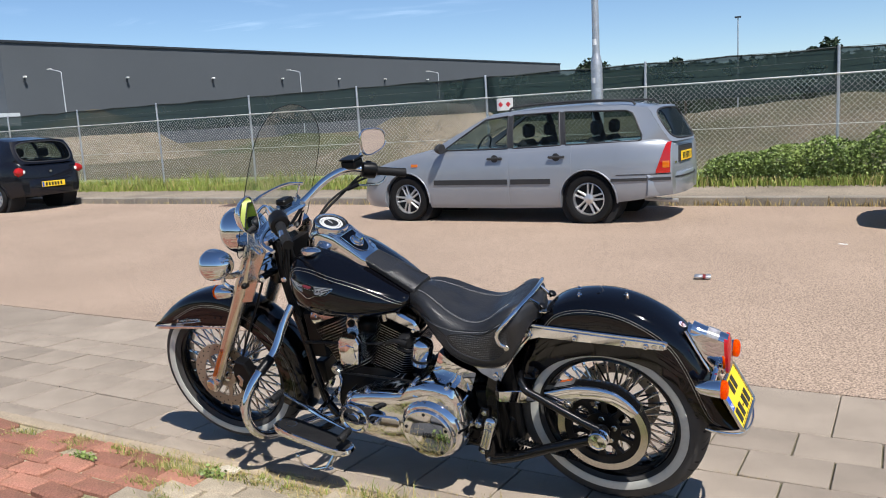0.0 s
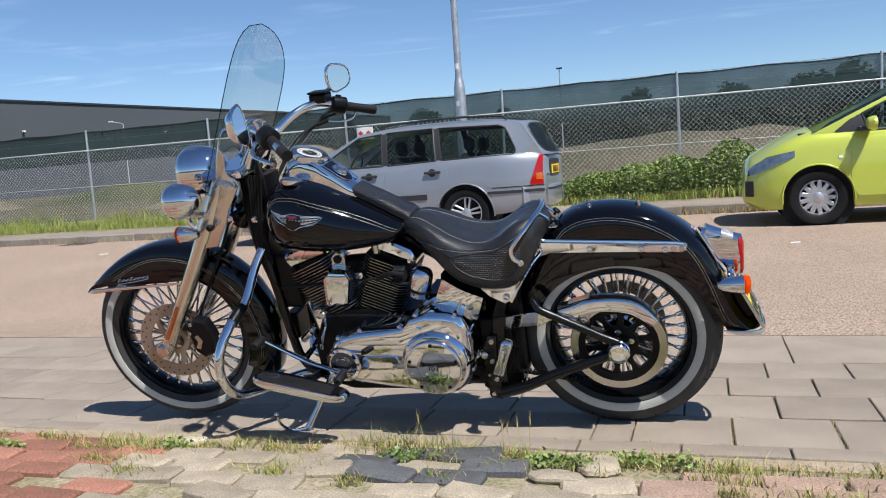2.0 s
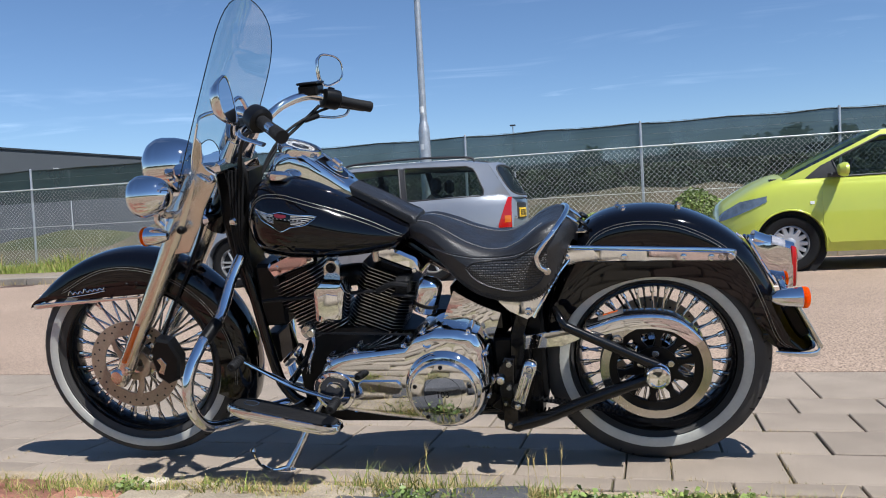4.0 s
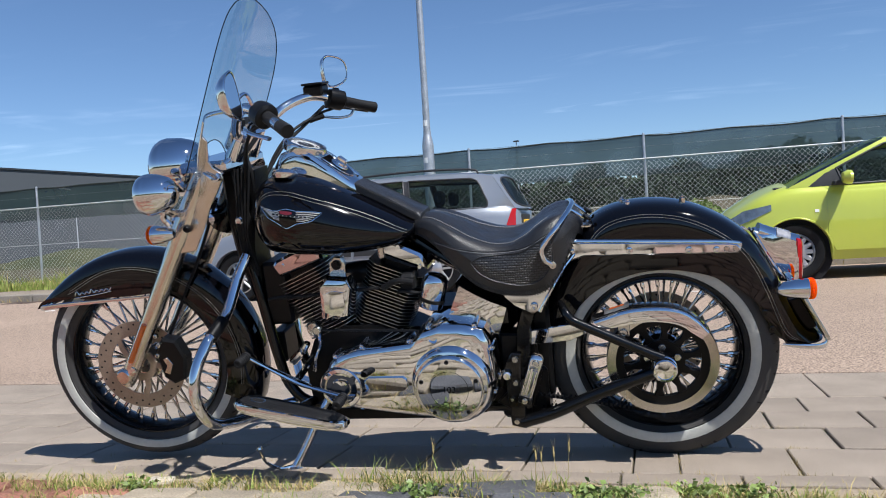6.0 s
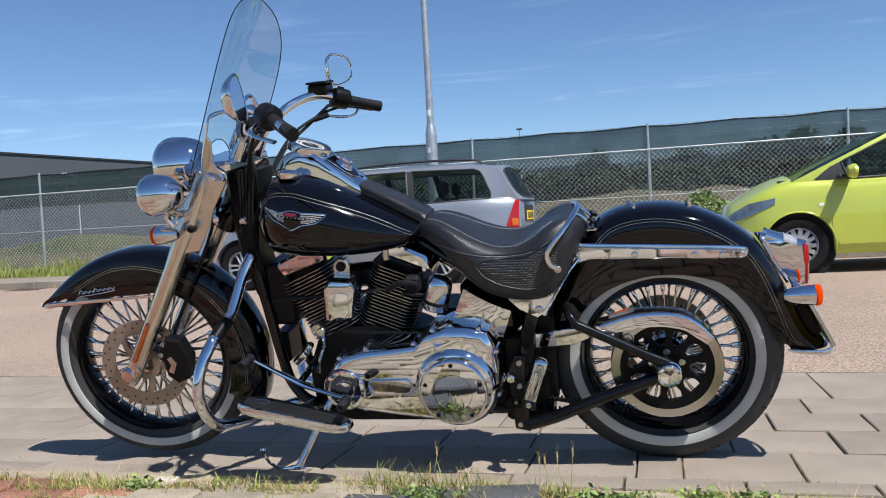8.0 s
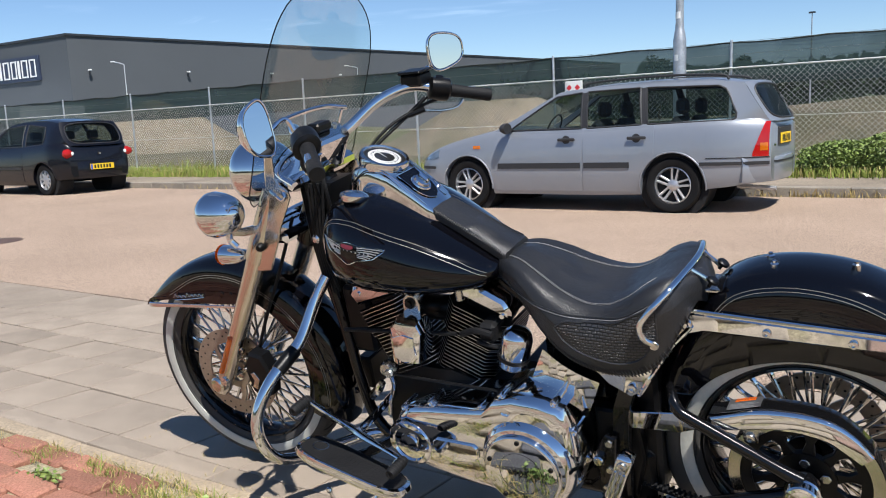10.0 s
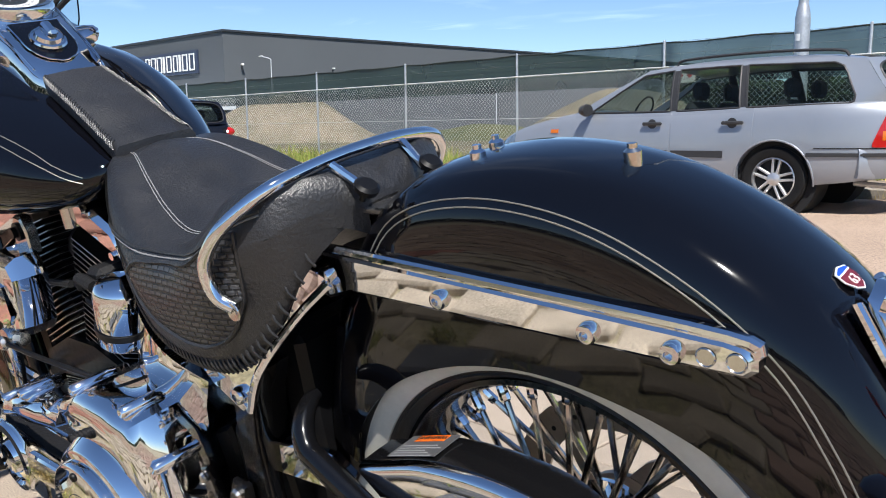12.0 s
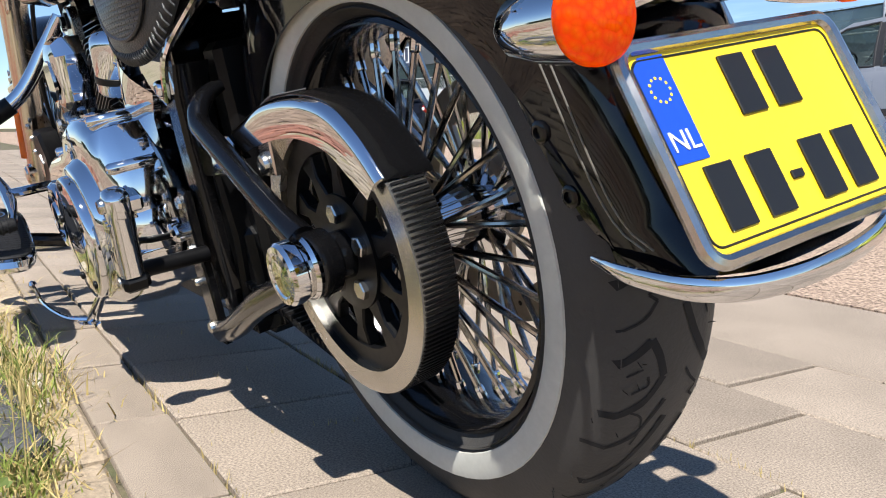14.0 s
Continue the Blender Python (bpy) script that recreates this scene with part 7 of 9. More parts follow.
    part("mirror_stem", tube([a + Vector((-0.04, -s * 0.02, 0.028)), a + Vector((-0.055, -s * 0.005, 0.065)), mc + Vector((-0.03, -s * 0.03, -0.035)), mc + Vector((-0.022, 0, -0.01))], [0.006, 0.005, 0.005, 0.007], 8, 5), M_CHROME, bike, "chrome mirror stem")
res = part("brake_reservoir", box(-1.085, -1.018, 0.235, 0.302, 1.135, 1.170, 0.006), M_BLACKSATIN, bike, "black brake fluid reservoir", m=pose(0, 0, 0, 0, 0, 0))
part("reservoir_lid", box(-1.088, -1.015, 0.232, 0.305, 1.170, 1.178, 0.003), M_BLACKSATIN, res)
for s in (-1, 1):
    part("throttle_cable" if s > 0 else "clutch_cable", tube([(-1.00, s * 0.30, 1.09), (-1.05, s * 0.26, 1.075), (-1.12, s * 0.17, 1.03), (-1.17, s * 0.10, 0.95), (-1.20, s * 0.06, 0.85)], 0.0045, 8, 6), M_RUBBER, bike, "black control cable")
    part("brake_line" if s > 0 else "wiring_loom", tube([(-1.03, s * 0.27, 1.10), (-1.09, s * 0.22, 1.045), (-1.14, s * 0.14, 0.99), (-1.19, s * 0.07, 0.90)], 0.0055, 8, 6), M_RUBBER, bike, "black control cable")
part("cable_adjuster", tube([(-1.035, 0.265, 1.068), (-1.075, 0.235, 1.058)], 0.0085, 10, 0), M_BLACKSATIN, bike)
part("throttle_bend", tube([(-0.955, 0.345, 1.075), (-0.965, 0.325, 1.058), (-0.995, 0.295, 1.056), (-1.04, 0.262, 1.066)], 0.0045, 8, 5), M_STEEL, bike)
part("wiring", tube([(-1.235, -0.06, 0.99), (-1.215, -0.075, 0.90), (-1.20, -0.06, 0.78), (-1.22, -0.05, 0.66)], 0.008, 8, 5), M_RUBBER, bike)
part("wiring", tube([(-1.19, -0.05, 1.02), (-1.165, -0.07, 0.95), (-1.17, -0.06, 0.88)], 0.006, 8, 5), M_RUBBER, bike)
part("tie_bracket", box(-1.225, -1.18, -0.03, 0.03, 1.075, 1.10, 0.006), M_BLACKSATIN, cl, m=clampm.inverted())

# -- tank --
TW = [(-1.168, 0.078), (-1.155, 0.122), (-1.13, 0.162), (-1.09, 0.196), (-1.02, 0.216), (-0.94, 0.214), (-0.86, 0.196), (-0.78, 0.162), (-0.72, 0.125), (-0.682, 0.088)]
TT = [(-1.168, 0.855), (-1.155, 0.885), (-1.13, 0.912), (-1.09, 0.930), (-1.04, 0.932), (-0.95, 0.905), (-0.85, 0.852), (-0.75, 0.797), (-0.682, 0.762)]
TL = [(-1.168, 0.800), (-1.155, 0.752), (-1.13, 0.722), (-1.094, 0.704), (-0.97, 0.692), (-0.83, 0.690), (-0.74, 0.697), (-0.70, 0.708), (-0.682, 0.725)]


def tank_half(x):
    w, zt, zl = smooth_interp(x, TW), smooth_interp(x, TT), smooth_interp(x, TL)
    h = zt - zl
    return [(0.0, zt - 0.002), (0.30 * w, zt), (0.55 * w, zt - 0.03 * h), (0.76 * w, zt - 0.11 * h), (0.91 * w, zt - 0.25 * h), (0.985 * w, zt - 0.42 * h), (1.0 * w, zt - 0.56 * h), (0.985 * w, zt - 0.70 * h), (0.93 * w, zt - 0.84 * h), (0.80 * w, zl + 0.05 * h), (0.60 * w, zl), (0.30 * w, zl + 0.02)]


def tank_y(x, z):
    hp = tank_half(x)[1:11]
    for (wa, za), (wb, zb) in zip(hp, hp[1:]):
        if zb <= z <= za:
            return wa + (wb - wa) * (za - z) / max(1e-6, za - zb)
    return hp[0][0] if z > hp[0][1] else hp[-1][0]


rings = []
for i in range(41):
    x = -1.168 + (1.168 - 0.682) * i / 40
    hp = tank_half(x)
    rings.append([(x, -w, z) for w, z in hp] + [(x, w, z) for w, z in reversed(hp)])
tank = part("fuel_tank", loft(rings), M_PAINT, bike, "gloss black teardrop fuel tank", smooth=70)
for off in (0.0, -0.008):
    pts = [(x, -tank_y(x, z + off) - 0.0005, z + off) for x, z in [(q.x, q.y) for q in spline([(-1.125, 0.835, 0), (-1.108, 0.870, 0), (-1.076, 0.890, 0), (-1.032, 0.891, 0), (-0.983, 0.880, 0), (-0.869, 0.836, 0), (-0.774, 0.789, 0), (-0.700, 0.743, 0)], 6)]]
    part("pinstripe", tube(pts, 0.0008, 5, 0), M_STRIPE, tank, "thin silver pinstripe")
wing = [(-1.100, 0.856), (-1.070, 0.845), (-1.040, 0.842), (-1.015, 0.846), (-0.985, 0.838), (-0.950, 0.833), (-0.913, 0.826), (-0.930, 0.814), (-0.945, 0.806), (-0.965, 0.804), (-0.985, 0.803), (-1.000, 0.797), (-1.018, 0.792), (-1.035, 0.803), (-1.055, 0.815), (-1.075, 0.826)]


def on_tank(pts, lift, t):
    n = len(pts)
    outer = [(x, -tank_y(x, z) - lift - t, z) for x, z in pts]
    inner = [(x, -tank_y(x, z) - lift + 0.004, z) for x, z in pts]
    c = (sum(p[0] for p in pts) / n, sum(p[1] for p in pts) / n)
    v = outer + inner + [(c[0], -tank_y(*c) - lift - t, c[1])]
    f = [(i, (i + 1) % n, 2 * n) for i in range(n)] + [(i, (i + 1) % n, n + (i + 1) % n, n + i) for i in range(n)]
    return v, f


def on_line(pts, lift=0.001):
    return [(x, -tank_y(x, z) - lift, z) for x, z in pts]


bd = part("tank_badge", tube(on_line(wing), 0.0016, 6, 2, closed=True), M_CHROME, bike, "open chrome winged tank badge with a red field")
part("badge_field", on_tank([(-1.034, 0.8430), (-0.998, 0.8375), (-0.996, 0.8315), (-1.012, 0.8290), (-1.032, 0.8350)], 0.0, 0.0012), M_REDENAMEL, bd, "dark red enamel field")
part("badge_bar", on_tank([(-1.066, 0.8305), (-0.952, 0.8135), (-0.952, 0.8225), (-1.066, 0.8395)], 0.0012, 0.0012), M_BADGE, bd, "plain bar in place of lettering")
for k in range(9):
    xk = -1.056 + 0.0118 * k
    part("bar_mark", on_tank([(xk, 0.8325 - 0.00175 * k), (xk + 0.0075, 0.8315 - 0.00175 * k), (xk + 0.0075, 0.8355 - 0.00175 * k), (xk, 0.8365 - 0.00175 * k)], 0.0024, 0.0006), M_BLACKSATIN, bd)
for k in range(6):
    part("feather", tube(on_line([(-1.096 + 0.0085 * k, 0.853 - 0.0056 * k), (-1.070 + 0.003 * k, 0.8465 - 0.0047 * k), (-1.036, 0.838 - 0.0042 * k)]), 0.0014, 5, 3), M_BADGE, bd)
    part("feather", tube(on_line([(-0.984, 0.834 - 0.0044 * k), (-0.950 - 0.003 * k, 0.8305 - 0.0044 * k), (-0.918 - 0.0075 * k, 0.8245 - 0.0040 * k)]), 0.0014, 5, 3), M_BADGE, bd)
for s in (-1, 1):
    gc = part("fuel_cap", lathe([(0.030, -0.01), (0.037, 0.0), (0.038, 0.006), (0.033, 0.013), (0.018, 0.0185), (0, 0.020)], 32, at(-1.042, s * 0.112, 0.928) @ pose(0, 0, 0, s * 16, 6, 0)), M_CHROME, bike, "domed chrome fuel cap")
# console
CT = [(-1.125, 0.905, 0.030), (-1.10, 0.945, 0.050), (-1.068, 0.988, 0.060), (-1.025, 0.998, 0.064), (-0.970, 0.974, 0.062), (-0.915, 0.932, 0.060), (-0.868, 0.892, 0.057), (-0.845, 0.872, 0.045)]
rings = []
for x, z, w in CT:
    zb = smooth_interp(max(-1.16, min(-0.7, x)), TT) - 0.015
    rings.append([(x, -w * 1.12, zb), (x, -w * 1.04, zb + (z - zb) * 0.5), (x, -w, z - 0.008), (x, -w * 0.92, z - 0.001), (x, 0, z + 0.001), (x, w * 0.92, z - 0.001), (x, w, z - 0.008), (x, w * 1.04, zb + (z - zb) * 0.5), (x, w * 1.12, zb)])
con = part("console", loft(rings), M_CHROME, bike, "chrome tank console with speedometer", smooth=45)
pan, rim_l, rim_r = [], [], []
for i in range(15):
    x = -0.952 + 0.080 * i / 14
    w = 0.040 if x < -0.912 else 0.040 * math.sqrt(max(0.01, 1 - ((x + 0.912) / 0.0402) ** 2))
    z = interp(x, [(a, b) for a, b, _ in CT]) + 0.0032
    pan.append([(x, w * k, z) for k in (-1, -0.5, 0, 0.5, 1)])
    rim_l.append((x, -w, z + 0.0004))
    rim_r.append((x, w, z + 0.0004))
part("console_panel", loft(pan, closed_ring=False), M_PAINT, con, "gloss black ignition panel")
part("panel_rim", tube(rim_l + rim_r[::-1], 0.0014, 6, 1, closed=True), M_CHROME, con, "thin chrome panel rim")
for sd in (-1, 1):
    part("console_edge", tube([(x, sd * w * 0.93, z + 0.0010) for x, z, w in CT[3:7]], 0.0016, 6, 4), M_CHROME, con)
spm = at(-1.010, 0, 0.999) @ pose(0, 0, 0, 0, 22, 0)
spd = part("speedometer", lathe([(0.064, -0.02), (0.066, 0.0), (0.063, 0.008), (0.056, 0.0095), (0.053, 0.006), (0.053, 0.003)], 44, spm), M_CHROME, bike, "round speedometer with a white dial ring", smooth=50)
part("dial", lathe([(0.0, 0.0035), (0.053, 0.0035), (0.053, 0.002), (0, 0.002)], 40, spm), M_BLACKSATIN, spd)
part("dial_ring", lathe([(0.027, 0.0045), (0.043, 0.0045), (0.043, 0.0035), (0.027, 0.0035)], 40, spm, closed=True), M_DIAL, spd, "white dial ring")
dt = Geo()
for k in range(33):
    dt.add(box(0.033 if k % 4 else 0.030, 0.037, -0.0007, 0.0007, 0.0046, 0.0050), spm @ Matrix.Rotation(radians(-40 + 260 * k / 32), 4, "Z"))
part("dial_marks", dt, M_PLATEINK, spd, smooth=0)
part("needle", box(-0.008, 0.036, -0.001, 0.001, 0.0056, 0.0066), M_WHITEPAINT, spd, m=spm @ pose(0, 0, 0, 0, 0, 165), smooth=0)
gl_ = part("dial_glass", lathe([(0.0, 0.0085), (0.056, 0.0078)], 32, spm), glassy("dial_glass", (0.95, 0.95, 0.95), 0.98, gloss=0.12), spd)
igm = at(-0.912, 0, 0.932) @ pose(0, 0, 0, 0, 39, 0)
ign = part("ignition_switch", lathe([(0.027, 0), (0.028, 0.003), (0.026, 0.006), (0.022, 0.007), (0.020, 0.013), (0.015, 0.015), (0.0, 0.0155)], 30, igm), M_CHROME, bike, "chrome ignition switch")
part("switch_knob", box(-0.016, 0.016, -0.008, 0.008, 0.012, 0.027, 0.004), M_CHROME, ign, m=igm)
# leather strap on the tank
rings = []
for i in range(13):
    x = -0.856 + (0.856 - 0.665) * i / 12
    z = interp(x, [(-0.86, 0.884), (-0.78, 0.842), (-0.70, 0.795), (-0.665, 0.777)])
    w = interp(x, [(-0.86, 0.050), (-0.70, 0.060), (-0.665, 0.064)])
    rings.append([(x, -w, z - 0.024), (x, -w, z - 0.008), (x, -w * 0.9, z), (x, 0, z + 0.002), (x, w * 0.9, z), (x, w, z - 0.008), (x, w, z - 0.024)])
strap = part("tank_strap", loft(rings), M_LEATHER, bike, "black leather tank strap with laced edges", smooth=50)
for s in (-1, 1):
    lc = Geo()
    for i in range(34):
        x = -0.852 + 0.175 * i / 33
        z = interp(x, [(-0.86, 0.884), (-0.78, 0.842), (-0.70, 0.795), (-0.665, 0.777)])
        w = interp(x, [(-0.86, 0.050), (-0.70, 0.060), (-0.665, 0.064)])
        lc.add(tube([(x - 0.004, s * (w * 0.86), z + 0.0016), (x, s * (w * 0.97), z - 0.001), (x + 0.005, s * (w + 0.001), z - 0.010)], 0.0019, 5, 2))
    part("lacing", lc, M_LEATHER, strap, "laced leather edge")["kind"] = "stuff"

# -- seat --
SC = [(-0.712, 0.730), (-0.702, 0.752), (-0.684, 0.765), (-0.640, 0.772), (-0.58, 0.749), (-0.52, 0.712), (-0.46, 0.686), (-0.41, 0.681), (-0.36, 0.704), (-0.32, 0.735), (-0.28, 0.754), (-0.25, 0.757), (-0.220, 0.744), (-0.205, 0.722)]
SW = [(-0.712, 0.030), (-0.702, 0.055), (-0.684, 0.075), (-0.64, 0.102), (-0.58, 0.138), (-0.52, 0.162), (-0.46, 0.175), (-0.40, 0.178), (-0.34, 0.173), (-0.30, 0.164), (-0.27, 0.150), (-0.25, 0.134), (-0.235, 0.110), (-0.220, 0.072), (-0.205, 0.040)]
SB = [(-0.712, 0.724), (-0.69, 0.726), (-0.665, 0.716), (-0.63, 0.695), (-0.595, 0.665), (-0.55, 0.618), (-0.50, 0.580), (-0.44, 0.558), (-0.38, 0.549), (-0.33, 0.552), (-0.295, 0.570), (-0.265, 0.605), (-0.245, 0.645), (-0.222, 0.690), (-0.205, 0.708)]


def seat_half(x):
    zc, w, zb = smooth_interp(x, SC), smooth_interp(x, SW), smooth_interp(x, SB)
    lift = interp(x, [(-0.71, 0.0), (-0.65, -0.010), (-0.58, -0.010), (-0.50, 0.0), (-0.42, 0.008), (-0.30, 0.002), (-0.23, 0.0)])
    ze = zc - 0.012
    return [(0.0, zc), (0.30 * w, zc + lift * 0.3), (0.58 * w, zc + lift), (0.80 * w, zc + lift * 0.7), (0.93 * w, ze - 0.006), (1.0 * w, ze - 0.03 - 0.10 * max(0, ze - zb)), (1.0 * w, ze - 0.35 * (ze - zb)), (0.99 * w, ze - 0.6 * (ze - zb)), (0.98 * w, ze - 0.85 * (ze - zb)), (0.965 * w, zb + 0.004), (0.93 * w, zb), (0.88 * w, zb + 0.006), (0.86 * w, (zc + zb) * 0.5 - 0.01), (0.4 * w, (zc + zb) * 0.5)]


def seat_y(x, z):
    hp = seat_half(x)[3:10]
    for (wa, za), (wb, zb) in zip(hp, hp[1:]):
        if zb <= z <= za:
            return wa + (wb - wa) * (za - z) / max(1e-6, za - zb)
    return hp[0][0] if z > hp[0][1] else hp[-1][0]


rings = []
for i in range(61):
    x = -0.712 + (0.712 - 0.205) * i / 60
    hp = seat_half(x)
    rings.append([(x, -w, z) for w, z in hp] + [(x, w, z) for w, z in reversed(hp)])
seat = part("seat", loft(rings), M_LEATHER, bike, "black leather solo saddle with deep skirts", smooth=60)
# woven side panel
PT = [(-0.512, 0.650), (-0.49, 0.664), (-0.44, 0.668), (-0.40, 0.670), (-0.365, 0.676), (-0.335, 0.692), (-0.312, 0.703), (-0.295, 0.714)]
PB = [(-0.512, 0.648), (-0.495, 0.625), (-0.46, 0.603), (-0.42, 0.590), (-0.38, 0.582), (-0.345, 0.584), (-0.31, 0.602), (-0.288, 0.640), (-0.280, 0.69), (-0.285, 0.711)]
for s in (-1, 1):
    rings = []
    for i in range(29):
        x = -0.511 + 0.226 * i / 28
        zt, zb = smooth_interp(x, PT), smooth_interp(x, PB)
        rings.append([(x, s * (seat_y(x, zb + (zt - zb) * j / 8) + 0.0022), zb + (zt - zb) * j / 8) for j in range(9)])
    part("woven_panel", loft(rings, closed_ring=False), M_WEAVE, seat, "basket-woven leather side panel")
    outline = [r[-1] for r in rings] + [r[0] for r in reversed(rings)]
    part("panel_piping", tube(outline, 0.0028, 6, 0, closed=True), M_LEATHER, seat)
    stl = Geo()
    for i in range(58):
        x = -0.650 + 0.415 * i / 57
        zb = smooth_interp(x, SB)
        y = seat_half(x)[9][0] + 0.001
        stl.add(tube([(x - 0.003, s * (y + 0.0005), zb + 0.016), (x + 0.001, s * (y + 0.0015), zb + 0.008), (x + 0.004, s * (y - 0.004), zb - 0.001)], 0.0019, 5, 2))
    part("lacing", stl, M_LEATHER, seat, "laced leather skirt edge")["kind"] = "stuff"
    for zf in (0.0, 0.004):
        pts = []
        for i in range(40):
            x = -0.700 + 0.44 * i / 39
            zc = smooth_interp(x, SC)
            z = smooth_interp(x, [(-0.70, 0.728), (-0.66, 0.713), (-0.60, 0.702), (-0.54, 0.688), (-0.46, 0.677), (-0.40, 0.678), (-0.35, 0.690), (-0.30, 0.717), (-0.26, 0.732)]) - zf
            z = max(z, smooth_interp(x, SB) + 0.004)
            pts.append((x, s * (seat_y(x, z) + 0.0006), z))
        part("seam", tube(pts, 0.0012 if zf else 0.002, 5, 0), M_STITCH if zf else M_LEATHER, seat, "stitched seam")
    for wk in (0.60, 0.63):
        pts = []
        for i in range(36):
            x = -0.70 + 0.40 * i / 35
            k = wk * interp(x, [(-0.70, 0.75), (-0.60, 0.85), (-0.45, 1.0), (-0.33, 1.0), (-0.30, 0.8)])
            hp = seat_half(x)
            w = hp[5][0]
            z = interp(k, [(a / w, b) for a, b in hp[:5]])
            pts.append((x, s * k * w, z + 0.0006))
        part("seam", tube(pts, 0.0007, 5, 0), M_STITCH, seat)
rail = part("grab_rail", tube([(-0.290, -0.170, 0.636), (-0.306, -0.178, 0.650), (-0.312, -0.180, 0.678), (-0.298, -0.178, 0.703), (-0.276, -0.165, 0.728), (-0.252, -0.125, 0.752), (-0.238, -0.06, 0.764), (-0.233, 0, 0.767), (-0.238, 0.06, 0.764), (-0.252, 0.125, 0.752), (-0.276, 0.165, 0.728), (-0.298, 0.178, 0.703), (-0.312, 0.180, 0.678), (-0.306, 0.178, 0.650), (-0.290, 0.170, 0.636)], 0.0075, 12, 6), M_CHROME, bike, "chrome grab rail round the saddle")
for s in (-1, 1):
    part("rail_strut", tube([(-0.238, s * 0.055, 0.763), (-0.196, s * 0.045, 0.732)], 0.005, 8, 0), M_CHROME, rail)
    part("rail_eyelet", lathe([(0.0105, 0), (0.0095, 0.0015), (0.006, 0.001), (0.0, -0.001)], 16, left(-0.286, -0.1745, 0.634) if s < 0 else at(-0.286, 0.1745, 0.634) @ AXIS_Y), M_STEEL, rail)
    part("seat_knob", lathe([(0.004, 0), (0.004, 0.012), (0.013, 0.013), (0.014, 0.019), (0.010, 0.022), (0, 0.022)], 14, at(-0.200, s * 0.05, 0.722) @ pose(0, 0, 0, 0, 35, 0)), M_BLACKSATIN, bike, "black seat knob")
part("seat_bracket", box(-0.215, -0.165, -0.045, 0.045, 0.704, 0.712, 0.002), M_STEEL, bike, m=at(0, 0, 0))

# -- engine --
CR = Vector((-0.888, 0, 0.300))
for nm, sgn in (("front_cylinder", -1), ("rear_cylinder", 1)):
    CR = Vector((-0.918 if sgn < 0 else -0.888, 0, 0.300))
    ax = Vector((sgn * 0.383, 0, 0.924))
    m = Matrix.Translation(CR) @ pose(0, 0, 0, 0, sgn * 22.5, 0)
    oct_ = lambda a, b, c: [(a, b - c), (a - c, b), (-a + c, b), (-a, b - c), (-a, -b + c), (-a + c, -b), (a - c, -b), (a, -b + c)]
    cyl = part(nm, prism(oct_(0.058, 0.062, 0.02), 0.11, 0.365), M_BLACKSATIN, bike, "black finned cylinder", m=m)
    fin = Geo().add(prism(oct_(0.088, 0.096, 0.028), -0.0016, 0.0016)).mesh("fin", M_BLACKSATIN, 0)
    edge = Geo().add(loft([[(x * k, y * k, z) for x, y in oct_(0.088, 0.096, 0.028)] for k, z in ((0.985, -0.0007), (1.006, -0.0007), (1.006, 0.0007), (0.985, 0.0007))], caps=False)).mesh("fin_edge", M_FINEDGE, 0)
    for i in range(21):
        k = 0.94 if i < 13 else 1.0
        fo = part("fin", fin, None, cyl, m=at(0, 0, 0.132 + 0.0108 * i) @ Matrix.Diagonal((k, k, 1, 1)))
        part("fin_edge", edge, None, cyl, m=at(0, 0, 0.132 + 0.0108 * i) @ Matrix.Diagonal((k, k, 1, 1)))
    side = [(-1.134, 0.653), (-1.118, 0.672), (-1.053, 0.699), (-0.972, 0.699), (-0.968, 0.668), (-1.112, 0.620)] if sgn < 0 else [(-0.796, 0.702), (-0.752, 0.710), (-0.668, 0.668), (-0.652, 0.640), (-0.654, 0.618), (-0.794, 0.678)]
    rb = part("rocker_cover", prism(side, -0.10, 0.102, AXIS_LEFT, 0.008), M_CHROME, bike, "plain chrome rocker cover")
    for a in (1, -2):
        part("cover_bolt", lathe([(0.006, 0), (0.006, 0.006), (0, 0.006)], 12, left(side[a][0] + (0.02 if a > 0 else -0.02), -0.101, side[a][1] + (-0.015 if a > 0 else 0.014))), M_CHROME, rb)
    part("plug_lead", tube([CR + ax * 0.27 + Vector((sgn * 0.03, -0.085, 0)), CR + ax * 0.28 + Vector((sgn * 0.05, -0.13, 0.01)), CR + ax * 0.25 + Vector((sgn * 0.12, -0.13, 0.03)), Vector((-0.66 if sgn > 0 else -0.80, -0.12, 0.58))], 0.0055, 8, 5), M_RUBBER, bike, "black plug lead")
part("crankcase", Geo().add(prism([(-1.06, 0.19), (-1.07, 0.33), (-1.03, 0.42), (-0.93, 0.46), (-0.84, 0.46), (-0.74, 0.43), (-0.68, 0.40), (-0.50, 0.42), (-0.44, 0.36), (-0.44, 0.19), (-0.60, 0.155), (-0.95, 0.155)], -0.10, 0.10, AXIS_Y)), M_BLACKSATIN, bike, "black crankcase and gearbox")
part("gearbox_top", box(-0.66, -0.46, -0.09, 0.09, 0.40, 0.50, 0.02), M_BLACKSATIN, bike)
